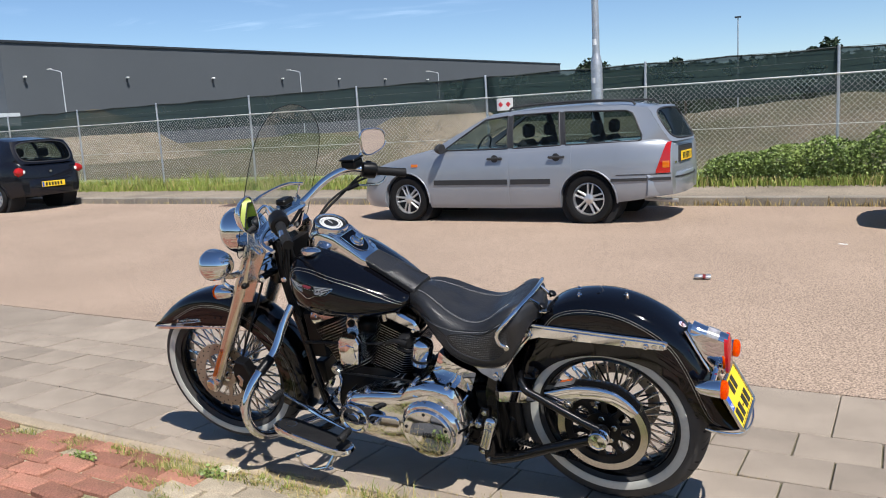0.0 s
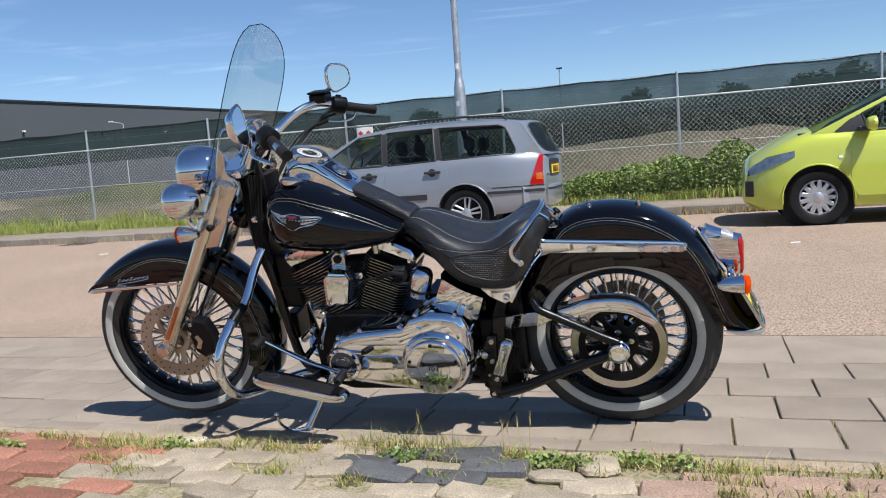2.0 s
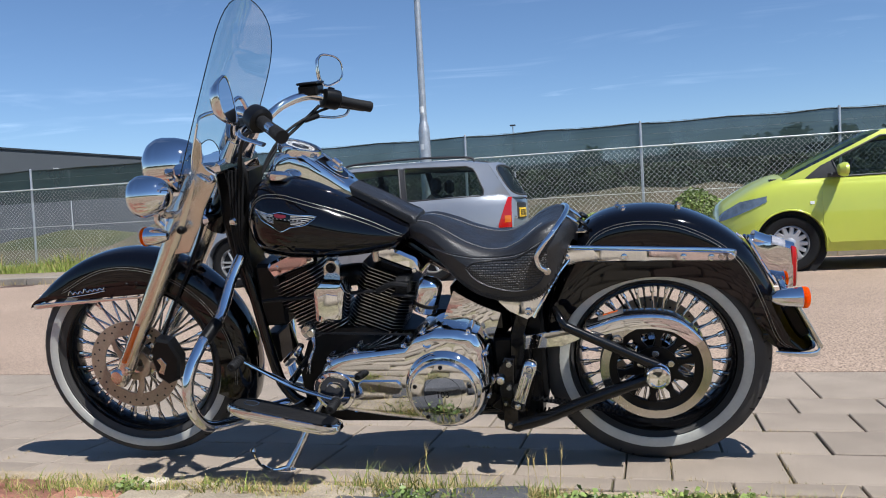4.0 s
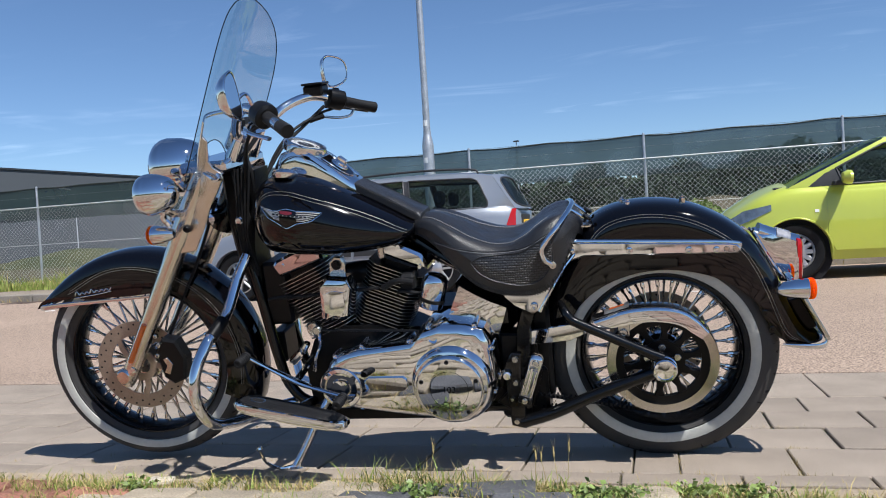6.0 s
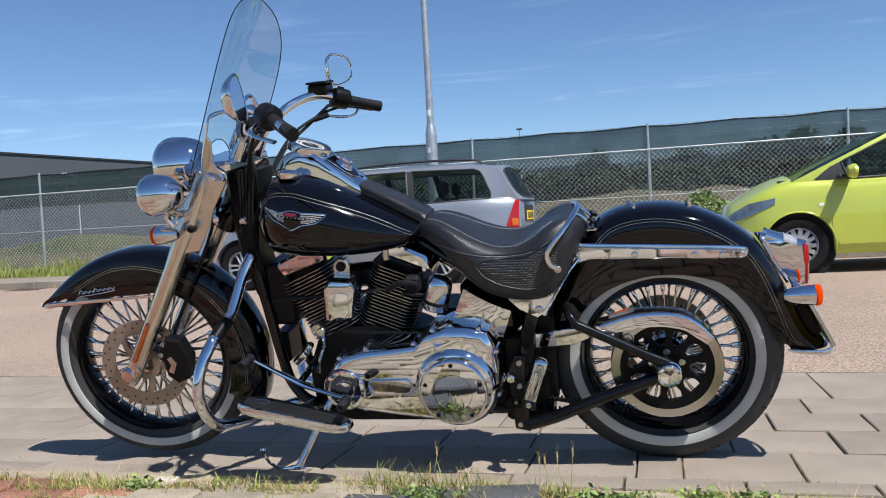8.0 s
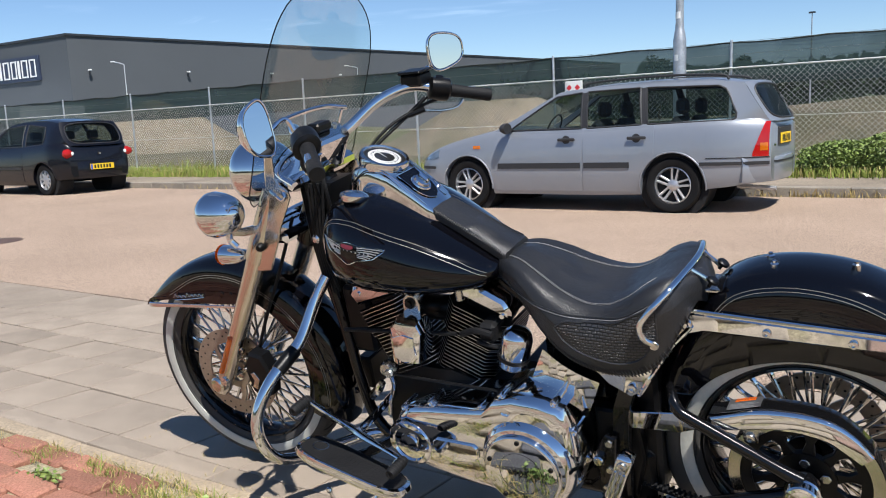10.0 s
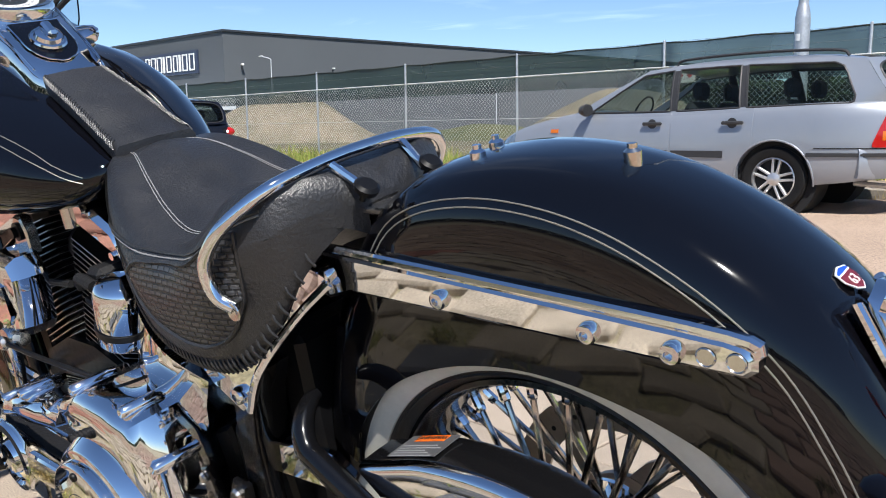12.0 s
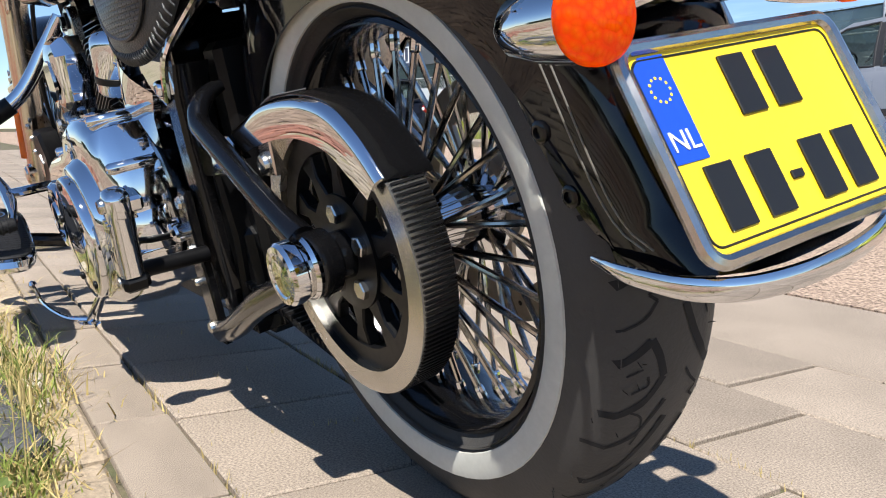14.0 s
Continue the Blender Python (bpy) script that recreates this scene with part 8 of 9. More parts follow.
# horn cover
hc = part("horn_cover", loft([[(x, y, z) for x, y, z in r] for r in
                              [[(-0.972 + dx, -yy, 0.515 - dz * 0.3), (-0.968 + dx, -yy, 0.600), (-0.940 + dx * 0.5, -yy, 0.634 - dz), (-0.876 - dx * 0.5, -yy, 0.628 - dz), (-0.862 - dx, -yy, 0.596), (-0.880 - dx, -yy, 0.515), (-0.900 - dx, -yy, 0.497 + dz), (-0.945 + dx, -yy, 0.499 + dz)] for dx, dz, yy in ((0, 0, 0.125), (0, 0, 0.160), (0.008, 0.010, 0.176), (0.022, 0.022, 0.182))]]), M_CHROME, bike, "chrome horn cover", smooth=28)
part("horn_crest", loft([[(-0.950, -y, 0.532), (-0.948, -y, 0.585), (-0.918, -y, 0.594), (-0.888, -y, 0.588), (-0.888, -y, 0.540), (-0.905, -y, 0.522), (-0.930, -y, 0.520)] for y in (0.181, 0.187)]), M_CHROME, hc, smooth=20)
part("horn_stay", Geo().add(prism([(-0.945, 0.62), (-0.94, 0.665), (-0.922, 0.682), (-0.902, 0.678), (-0.892, 0.655), (-0.895, 0.62)], 0.110, 0.128, AXIS_LEFT, 0.003)), M_STEEL, hc)
part("stay_bolt", lathe([(0.015, 0), (0.015, 0.004), (0.009, 0.005), (0.009, 0.012), (0, 0.012)], 12, left(-0.917, -0.128, 0.657)), M_BLACKSATIN, hc)
# intake block between the heads
part("intake", tube([(-0.93, -0.02, 0.60), (-0.86, -0.04, 0.61), (-0.80, -0.02, 0.60)], 0.035, 12, 4), M_BLACKSATIN, bike)

# primary drive
PRIM = [(-0.990, 0.300), (-0.986, 0.335), (-0.968, 0.370), (-0.936, 0.396), (-0.882, 0.411), (-0.79, 0.421), (-0.705, 0.431), (-0.685, 0.448), (-0.665, 0.467), (-0.606, 0.480), (-0.540, 0.474), (-0.495, 0.458), (-0.478, 0.420), (-0.470, 0.350), (-0.472, 0.280), (-0.492, 0.225), (-0.540, 0.194), (-0.618, 0.184), (-0.71, 0.195), (-0.81, 0.209), (-0.905, 0.224), (-0.960, 0.243), (-0.983, 0.268)]
PRIM_M = at(0.0, -0.046, 0.0281) @ Matrix.Diagonal((0.979, 1, 0.979, 1))
prim = part("primary_cover", loft([[(cx + (x - cx) * k, -y, cz + (z - cz) * k) for x, z in PRIM for cx, cz in [(-0.73, 0.31)]] for k, y in ((1.0, 0.045), (1.0, 0.150), (0.985, 0.168), (0.955, 0.182), (0.90, 0.190), (0.80, 0.193))]), M_CHROME, bike, "polished chrome primary cover", smooth=40, m=PRIM_M)
part("clutch_dome", lathe([(0.132, 0.0), (0.131, 0.035), (0.126, 0.058), (0.117, 0.080), (0.108, 0.094), (0.104, 0.097)], 56, left(-0.598, -0.115, 0.300)), M_CHROME, prim, "chrome clutch dome", smooth=60)
derby = part("derby_cover", lathe([(0.104, 0.0), (0.104, 0.009), (0.102, 0.0135), (0.0985, 0.0155), (0.096, 0.0158), (0.05, 0.0168), (0.0, 0.0172)], 64, left(-0.600, -0.210, 0.300)), M_CHROME, bike, "round chrome clutch cover", smooth=50, m=PRIM_M @ at(-0.6, 0, 0.297) @ Matrix.Diagonal((0.945, 1, 0.945, 1)) @ at(0.6, 0, -0.300))
part("engraved_ring", lathe([(0.0585, 0.0164), (0.0585, 0.0171), (0.0575, 0.0171), (0.0575, 0.0164)], 56, left(-0.600, -0.210, 0.300), closed=True), M_BLACKSATIN, derby)
for k in range(5):
    a = radians(90 + 72 * k)
    screw(derby, -0.600 + 0.088 * math.cos(a), -0.2255, 0.300 + 0.088 * math.sin(a), 0.0068, 0.004, M_BLACKSATIN)
part("number", text_mesh("103", 0.028, M_BLACKSATIN, 0.0004), None, derby, m=at(-0.600, -0.2276, 0.300) @ pose(0, 0, 0, 90, 0, 0))
fc = part("alternator_cover", lathe([(0.066, 0), (0.066, 0.018), (0.060, 0.026), (0.050, 0.028), (0.046, 0.022), (0.030, 0.022), (0.026, 0.030), (0.0, 0.032)], 44, left(-0.932, -0.172, 0.296)), M_CHROME, prim, smooth=40)
ip = part("inspection_cover", prism([(-0.852 + 0.022 * (1 - math.cos(radians(a))) if 90 <= a <= 270 else 0, 0) for a in ()] or [(-0.845, 0.283), (-0.740, 0.283), (-0.729, 0.292), (-0.726, 0.306), (-0.729, 0.320), (-0.740, 0.329), (-0.845, 0.329), (-0.856, 0.320), (-0.859, 0.306), (-0.856, 0.292)], 0.190, 0.199, AXIS_LEFT, 0.003), M_CHROME, prim, "chrome inspection cover")
for x, z in ((-0.985, 0.305), (-0.945, 0.388), (-0.86, 0.416), (-0.715, 0.428), (-0.655, 0.468), (-0.52, 0.468), (-0.476, 0.40), (-0.478, 0.27), (-0.59, 0.19), (-0.88, 0.226)):
    part("cover_screw", lathe([(0.0085, 0), (0.0085, 0.060), (0.006, 0.064), (0.0, 0.060)], 14, left(x, -0.115, z)), M_CHROME, prim)
part("dome_boss", lathe([(0.016, 0), (0.016, 0.055), (0.012, 0.06), (0, 0.056)], 16, left(-0.640, -0.135, 0.425) @ pose(0, 0, 0, -14, 0, 0)), M_CHROME, prim)
part("dome_boss", lathe([(0.014, 0), (0.014, 0.05), (0.010, 0.055), (0, 0.051)], 16, left(-0.525, -0.130, 0.415) @ pose(0, 0, 0, -14, 0, 0)), M_CHROME, prim)

part("voltage_regulator", Geo().add(box(-1.195, -1.150, -0.05, 0.05, 0.33, 0.43, 0.006)), M_BLACKSATIN, bike, "finned black regulator")
part("oil_cooler_block", box(-1.185, -1.10, -0.07, 0.07, 0.46, 0.66, 0.01), M_BLACKSATIN, bike)
# oil filter cap, oil tank, small chrome
canm = at(-0.650, -0.128, 0.522) @ pose(0, 0, 0, 0, 18, 0)
of = part("ignition_cover", lathe([(0.0, -0.004), (0.034, -0.004), (0.038, 0.002), (0.038, 0.070), (0.036, 0.082), (0.030, 0.092), (0.018, 0.097), (0.0, 0.098)], 36, canm), M_CHROME, bike, "chrome cylinder cover with a black band", smooth=50)
part("cover_band", lathe([(0.0385, 0.016), (0.0395, 0.017), (0.0395, 0.026), (0.0385, 0.027)], 36, canm, closed=True), M_BLACKSATIN, of)
rings = []
for k in range(9):
    u = k / 8
    y = -0.146 - 0.014 * math.sin(math.pi * u)
    rings.append([(-0.600 + 0.145 * u, y, 0.480 - 0.047 * u), (-0.578 + 0.140 * u, y - 0.004, 0.530 - 0.055 * u), (-0.556 + 0.130 * u, y, 0.580 - 0.070 * u)])
v, f = loft(rings, closed_ring=False)
part("oil_tank", (v, f), M_CHROME, bike, "curved chrome oil tank side", smooth=60)
part("oil_tank_body", box(-0.58, -0.40, -0.105, 0.105, 0.42, 0.60, 0.03), M_BLACKGLOSS, bike)
part("coil", box(-0.735, -0.69, -0.125, -0.06, 0.565, 0.615, 0.008), M_RUBBER, bike)
part("spark_boot", tube([(-0.79, -0.11, 0.575), (-0.74, -0.13, 0.60), (-0.69, -0.135, 0.595)], 0.009, 8, 4), M_RUBBER, bike)
part("petcock", Geo().add(lathe([(0.011, 0), (0.011, 0.035), (0.016, 0.036), (0.016, 0.05), (0.009, 0.051)], 14, at(-0.785, -0.10, 0.665))), M_STEEL, bike, "fuel valve")

# -- frame --
for s in (-1, 1):
    part("frame_tube", tube([(-1.265, s * 0.028, 0.86), (-1.240, s * 0.045, 0.74), (-1.200, s * 0.065, 0.56), (-1.165, s * 0.080, 0.36), (-1.135, s * 0.085, 0.26), (-1.06, s * 0.088, 0.205), (-0.85, s * 0.088, 0.195), (-0.48, s * 0.095, 0.19), (-0.42, s * 0.11, 0.20)], 0.0165, 12, 5), M_BLACKGLOSS, bike, "gloss black frame tube")
    part("frame_casting", loft([[(x - 0.022, s * (yy - 0.01), z), (x - 0.018, s * yy, z), (x + 0.018, s * yy, z), (x + 0.022, s * (yy - 0.01), z), (x + 0.018, s * (yy - 0.05), z), (x - 0.018, s * (yy - 0.05), z)] for x, yy, z in ((-0.40, 0.125, 0.165), (-0.395, 0.132, 0.26), (-0.392, 0.135, 0.36), (-0.385, 0.138, 0.44), (-0.365, 0.142, 0.50), (-0.345, 0.142, 0.54))]), M_BLACKGLOSS, bike, "black rear frame casting", smooth=40)
    part("seat_rail", tube([(-0.72, s * 0.04, 0.72), (-0.55, s * 0.085, 0.62), (-0.40, s * 0.11, 0.58), (-0.28, s * 0.095, 0.62)], 0.013, 10, 5), M_BLACKGLOSS, bike)
part("backbone", tube([(-1.24, 0, 0.85), (-1.0, 0, 0.80), (-0.74, 0, 0.70), (-0.55, 0, 0.60)], 0.028, 12, 5), M_BLACKGLOSS, bike)
part("rear_shield", box(-0.37, -0.315, -0.085, 0.085, 0.20, 0.56, 0.01), M_BLACKSATIN, bike, "black panel before the rear wheel")
part("side_box", prism([(-0.46, 0.20), (-0.46, 0.42), (-0.36, 0.42), (-0.345, 0.30), (-0.37, 0.19)], 0.05, 0.112, AXIS_LEFT, 0.006), M_BLACKSATIN, bike)
part("lower_panel", box(-0.47, -0.33, -0.10, 0.11, 0.150, 0.31, 0.01), M_BLACKSATIN, bike, "black panel under the gearbox")
# passenger peg folded up
PEG_A, PEG_B = Vector((-0.376, -0.249, 0.296)), Vector((-0.340, -0.254, 0.398))
PEG_UP = (PEG_B - PEG_A).normalized()
PEG_M = Matrix.Translation(PEG_A) @ Matrix(((PEG_UP.z, 0, PEG_UP.x), (0, 1, 0), (-PEG_UP.x, 0, PEG_UP.z))).to_4x4()
pg = part("passenger_peg", loft([[(w * math.copysign(abs(math.cos(a)) ** 0.55, math.cos(a)), d * math.copysign(abs(math.sin(a)) ** 0.55, math.sin(a)), h) for a in [2 * math.pi * k / 28 for k in range(28)]] for w, d, h in ((0.010, 0.010, -0.010), (0.0165, 0.015, -0.006), (0.0175, 0.016, 0.0), (0.0175, 0.016, 0.075), (0.0185, 0.017, 0.080), (0.0185, 0.017, 0.104), (0.0165, 0.015, 0.112), (0.010, 0.009, 0.117))]), M_CHROME, bike, "folded chrome passenger peg", smooth=40, m=PEG_M)
for k in range(3):
    part("peg_rib", tube([(-0.010 + 0.010 * k, -0.0155, 0.0), (-0.010 + 0.010 * k, -0.0165, 0.006), (-0.010 + 0.010 * k, -0.0165, 0.068), (-0.010 + 0.010 * k, -0.0155, 0.074)], 0.0028, 8, 2), M_CHROME, pg)
part("peg_bolt", lathe([(0.010, 0), (0.010, 0.004), (0.008, 0.007), (0.004, 0.007), (0.004, 0.004), (0, 0.004)], 16, at(0, -0.016, 0.098) @ AXIS_LEFT), M_STEEL, pg)
part("peg_cap", box(-0.016, 0.016, 0.010, 0.030, 0.086, 0.108, 0.004), M_CHROME, pg)
piv = part("peg_pivot", box(-0.019, 0.019, -0.016, 0.020, -0.030, -0.006, 0.006), M_BLACKSATIN, bike, "black peg pivot and rod", m=PEG_M)
part("pivot_pin", lathe([(0.008, 0), (0.008, 0.003), (0.004, 0.005), (0, 0.005)], 14, at(0, -0.016, -0.018) @ AXIS_LEFT), M_STEEL, piv)
part("peg_rod", tube([(-0.384, -0.235, 0.288), (-0.390, -0.190, 0.284), (-0.396, -0.140, 0.280)], 0.0115, 14, 3), M_BLACKSATIN, bike, "black peg support rod")
fpl = part("frame_plate", prism([(-0.425, 0.375), (-0.398, 0.370), (-0.404, 0.300), (-0.396, 0.220), (-0.398, 0.140), (-0.440, 0.150), (-0.446, 0.250), (-0.450, 0.330)], 0.138, 0.150, AXIS_LEFT, 0.003), M_BLACKGLOSS, bike, "gloss black frame side plate", smooth=25)
for x, z, r in ((-0.4145, 0.3567, 0.010), (-0.418, 0.285, 0.009), (-0.424, 0.165, 0.009), (-0.432, 0.235, 0.006)):
    part("plate_bolt", lathe([(r, 0), (r, 0.004), (r * 0.8, 0.008), (0, 0.008)], 12, left(x, -0.150, z)), M_STEEL, fpl, smooth=25)
for k in range(5):
    part("cooling_rib", box(-0.352 + 0.012 * k, -0.346 + 0.012 * k, -0.128, -0.088, 0.172, 0.192, 0.001), M_BLACKGLOSS, bike)
nut = part("pivot_nut", lathe([(0.018, 0), (0.019, 0.006), (0.013, 0.008), (0.013, 0.02), (0.010, 0.024), (0, 0.024)], 12, left(-0.441, -0.142, 0.310)), M_CHROME, bike, "chrome pivot nut")
part("lower_bracket", prism([(-0.48, 0.215), (-0.44, 0.255), (-0.40, 0.25), (-0.405, 0.205), (-0.44, 0.195)], 0.118, 0.132, AXIS_LEFT, 0.003), M_BLACKSATIN, bike)

# -- foot controls --
FBM = at(-1.030, -0.338, 0.293) @ pose(0, 0, 0, -10, 11.5, -3)
fo = []
for k in range(36):
    a = 2 * math.pi * k / 36
    cx = abs(math.cos(a)) ** 0.45 * (1 if math.cos(a) > 0 else -1)
    sy = abs(math.sin(a)) ** 0.62 * (1 if math.sin(a) > 0 else -1)
    fo.append((0.165 * cx, 0.052 * sy * (1 - 0.10 * cx)))
fbd = part("floorboard", loft([[(x * k, y * k, h) for x, y in fo] for k, h in ((0.93, -0.020), (1.0, -0.014), (1.03, -0.004), (1.0, 0.006), (0.94, 0.008), (0.93, 0.003))]), M_CHROME, bike, "chrome footboard with a black rubber pad", m=FBM, smooth=40)
pad = part("rubber_pad", prism([(x * 0.92, y * 0.90) for x, y in fo], 0.002, 0.011, b=0.002), M_RUBBER, fbd, "ribbed black rubber pad")
gr = Geo()
for k in range(15):
    gr.add(box(-0.06 + k * 0.012, -0.054 + k * 0.012, -0.044, 0.044, 0.0100, 0.0114))
part("pad_rib", gr, M_RUBBER, fbd)
part("pad_emblem", lathe([(0.022, 0.0112), (0.022, 0.0125), (0.018, 0.0125), (0.018, 0.0112)], 24, at(-0.105, 0, 0), closed=True), M_STEEL, fbd)
part("board_bracket", tube([(-1.08, -0.30, 0.27), (-1.07, -0.20, 0.24), (-1.06, -0.10, 0.22)], 0.014, 10, 4), M_BLACKGLOSS, bike)
sh = part("shift_lever", tube([(-1.140, -0.325, 0.452), (-1.09, -0.315, 0.415), (-1.035, -0.305, 0.378), (-1.00, -0.305, 0.360), (-0.94, -0.312, 0.342), (-0.885, -0.322, 0.330)], [0.0075, 0.008, 0.012, 0.012, 0.008, 0.0075], 10, 5, flat=(1, 0.7)), M_CHROME, bike, "chrome heel and toe shift lever")
for x, z in ((-1.146, 0.455), (-0.878, 0.328)):
    pgm = lathe([(0.010, 0), (0.0125, 0.004), (0.012, 0.02), (0.0135, 0.045), (0.0135, 0.062), (0.011, 0.067), (0.006, 0.067), (0.005, 0.064), (0, 0.064)], 16, left(x, -0.318, z))
    pp = part("toe_peg", pgm, M_RUBBER, sh, "black rubber peg")
    rr = Geo()
    for k in range(5):
        rr.add(lathe([(0.0138, 0), (0.0146, 0.002), (0.0138, 0.004)], 16, left(x, -0.330 - 0.010 * k, z), closed=False))
    part("peg_rib", rr, M_RUBBER, pp)
part("shift_shaft", tube([(-1.02, -0.30, 0.368), (-1.03, -0.20, 0.366), (-1.035, -0.11, 0.37)], 0.010, 10, 3), M_CHROME, sh)
part("shift_arm", tube([(-1.015, -0.165, 0.345), (-1.005, -0.168, 0.385), (-0.985, -0.168, 0.43), (-0.985, -0.168, 0.470)], [0.010, 0.009, 0.009, 0.012], 10, 4, flat=(0.7, 1)), M_CHROME, bike, "chrome shift arm")
part("shift_rod", tube([(-0.985, -0.178, 0.475), (-0.85, -0.172, 0.468), (-0.68, -0.150, 0.452)], 0.0042, 8, 3), M_BLACKSATIN, bike, "thin shift rod")
part("rod_end", lathe([(0.010, -0.006), (0.013, 0), (0.010, 0.006)], 16, left(-0.985, -0.180, 0.475)), M_STEEL, bike)
part("arm_knuckle", lathe([(0.022, -0.02), (0.024, 0), (0.018, 0.012), (0.0, 0.014)], 18, left(-1.002, -0.158, 0.475)), M_STEEL, bike)
part("chrome_stay", tube([(-1.10, -0.12, 0.36), (-1.055, -0.15, 0.40), (-1.03, -0.16, 0.43)], [0.014, 0.013, 0.010], 10, 4), M_CHROME, bike)

# engine guard
for s in (-1, 1):
    part("engine_guard", tube([(-1.215, s * 0.08, 0.690), (-1.237, s * 0.125, 0.632), (-1.252, s * 0.20, 0.545), (-1.272, s * 0.305, 0.490), (-1.290, s * 0.365, 0.420), (-1.292, s * 0.38, 0.345), (-1.280, s * 0.345, 0.265), (-1.255, s * 0.25, 0.222), (-1.19, s * 0.12, 0.205), (-1.13, s * 0.07, 0.205)], 0.0165, 14, 6), M_CHROME, bike, "bent chrome engine guard")
part("guard_clamp", tube([(-1.256, -0.22, 0.530), (-1.268, -0.285, 0.500)], 0.020, 12, 0), M_BLACKSATIN, bike, "black rubber guard sleeve")

# side stand
jf = part("side_stand", tube([(-1.005, -0.12, 0.235), (-1.030, -0.150, 0.19), (-1.065, -0.185, 0.12), (-1.100, -0.218, 0.060)], [0.013, 0.012, 0.011, 0.012], 12, 4), M_CHROME, bike, "chrome side stand")
part("stand_foot", loft([[(-1.110 + 0.036 * k * math.cos(a), -0.226 + 0.026 * k * math.sin(a), 0.0475 + h + 0.2 * (0.026 * k * math.sin(a)) * -1) for a in [2 * math.pi * q / 20 for q in range(20)]] for k, h in ((0.9, -0.002), (1.0, 0.002), (0.9, 0.008), (0.5, 0.013))]), M_CHROME, jf)
part("stand_spring", tube([(-1.01 - 0.05 * u + 0.006 * math.cos(u * 70), -0.155 - 0.02 * u + 0.006 * math.sin(u * 70), 0.205 - 0.075 * u) for u in [k / 90 for k in range(91)]], 0.0017, 5, 0), M_STEEL, jf)
part("stand_toe", tube([(-1.108, -0.225, 0.062), (-1.135, -0.262, 0.075), (-1.158, -0.292, 0.112), (-1.168, -0.300, 0.155)], [0.006, 0.005, 0.0045, 0.005], 8, 5), M_CHROME, jf)
part("toe_ball", lathe([(0.0, -0.009), (0.0065, -0.0065), (0.009, 0), (0.0065, 0.0065), (0, 0.009)], 14, at(-1.168, -0.300, 0.158)), M_CHROME, jf)

# ---- small things on the road ----
can = empty_thing("crushed_can", pose(-0.54, 4.12, ROAD_Z + 0.022, 0, 0, 8), "crushed silver drinks can lying on the road", "can")
v, f = lathe([(0.0, -0.065), (0.022, -0.062), (0.028, -0.05), (0.027, -0.02), (0.022, 0.0), (0.027, 0.025), (0.028, 0.05), (0.022, 0.062), (0.0, 0.064)], 18, pose(0, 0, 0, 0, 90, 0))
part("can_body", ([(p[0], p[1] * 1.2, p[2] * 0.72 + 0.006 * noise.noise((p[0] * 30, p[1] * 30, 2))) for p in v], f), M_ALLOY, can)
part("can_print", loft([[(x, 0.035 * math.cos(a), 0.0208 * math.sin(a)) for a in [radians(30 + 15 * k) for k in range(13)]] for x in (0.002, 0.012, 0.024)], closed_ring=False), material("dull_red_print", (0.22, 0.03, 0.03), 0.4, metal=0.3), can, "red printed band")
for i, (x, y, a, s) in enumerate([(1.05, 5.4, 15, 0.05), (-7.9, 6.9, 30, 0.06), (0.35, 6.0, -20, 0.04), (-8.2, 8.6, 5, 0.03)]):
    thing("litter_scrap", prism([(-s, -s * 0.25), (s * 0.8, -s * 0.3), (s, s * 0.2), (-s * 0.7, s * 0.3)], 0, 0.006, b=0.002), M_WHITEPAINT, "pale scrap of litter on the road", "litter", group="litter scraps", m=pose(x, y, ROAD_Z, 0, 0, a))
thing("manhole_cover", lathe([(0.0, 0), (0.30, 0), (0.31, -0.006)], 30, at(-8.9, 3.0, ROAD_Z + 0.004)), material("rusty_iron", (0.10, 0.06, 0.045), 0.7, vary=0.3, scale=20), "rusty iron cover set in the road", "manhole cover", smooth=0)
thing("kerb_drain", box(-10.3, -9.75, 8.60, 8.93, ROAD_Z, ROAD_Z + 0.006), material("drain_iron", (0.09, 0.055, 0.04), 0.7, vary=0.3, scale=15), "rusty iron drain grate by the far kerb", "drain", smooth=0)

# ---- grass tufts and weeds by the footway edge ----
def tuft_place(r):
    k = r.random()
    if k < 0.22:
        x, y = r.gauss(-0.66, 0.13), r.gauss(-0.20, 0.030)
    elif k < 0.40:
        x, y = r.gauss(-0.30, 0.10), r.gauss(-0.24, 0.03)
    elif k < 0.75:
        x, y = r.uniform(-1.7, -0.2), -0.21 - abs(r.gauss(0, 0.04))
    else:
        x, y = r.uniform(-0.2, 0.9), -0.24 - abs(r.gauss(0, 0.06))
    return (x, y, fore_z(y) - 0.008)


def tuft_h(r, x, y):
    h = 0.008 + 0.030 * r.random() ** 2
    if abs(x + 0.66) < 0.22:
        h *= 2.4
    if abs(x + 0.30) < 0.06:
        h *= 1.6
    return h


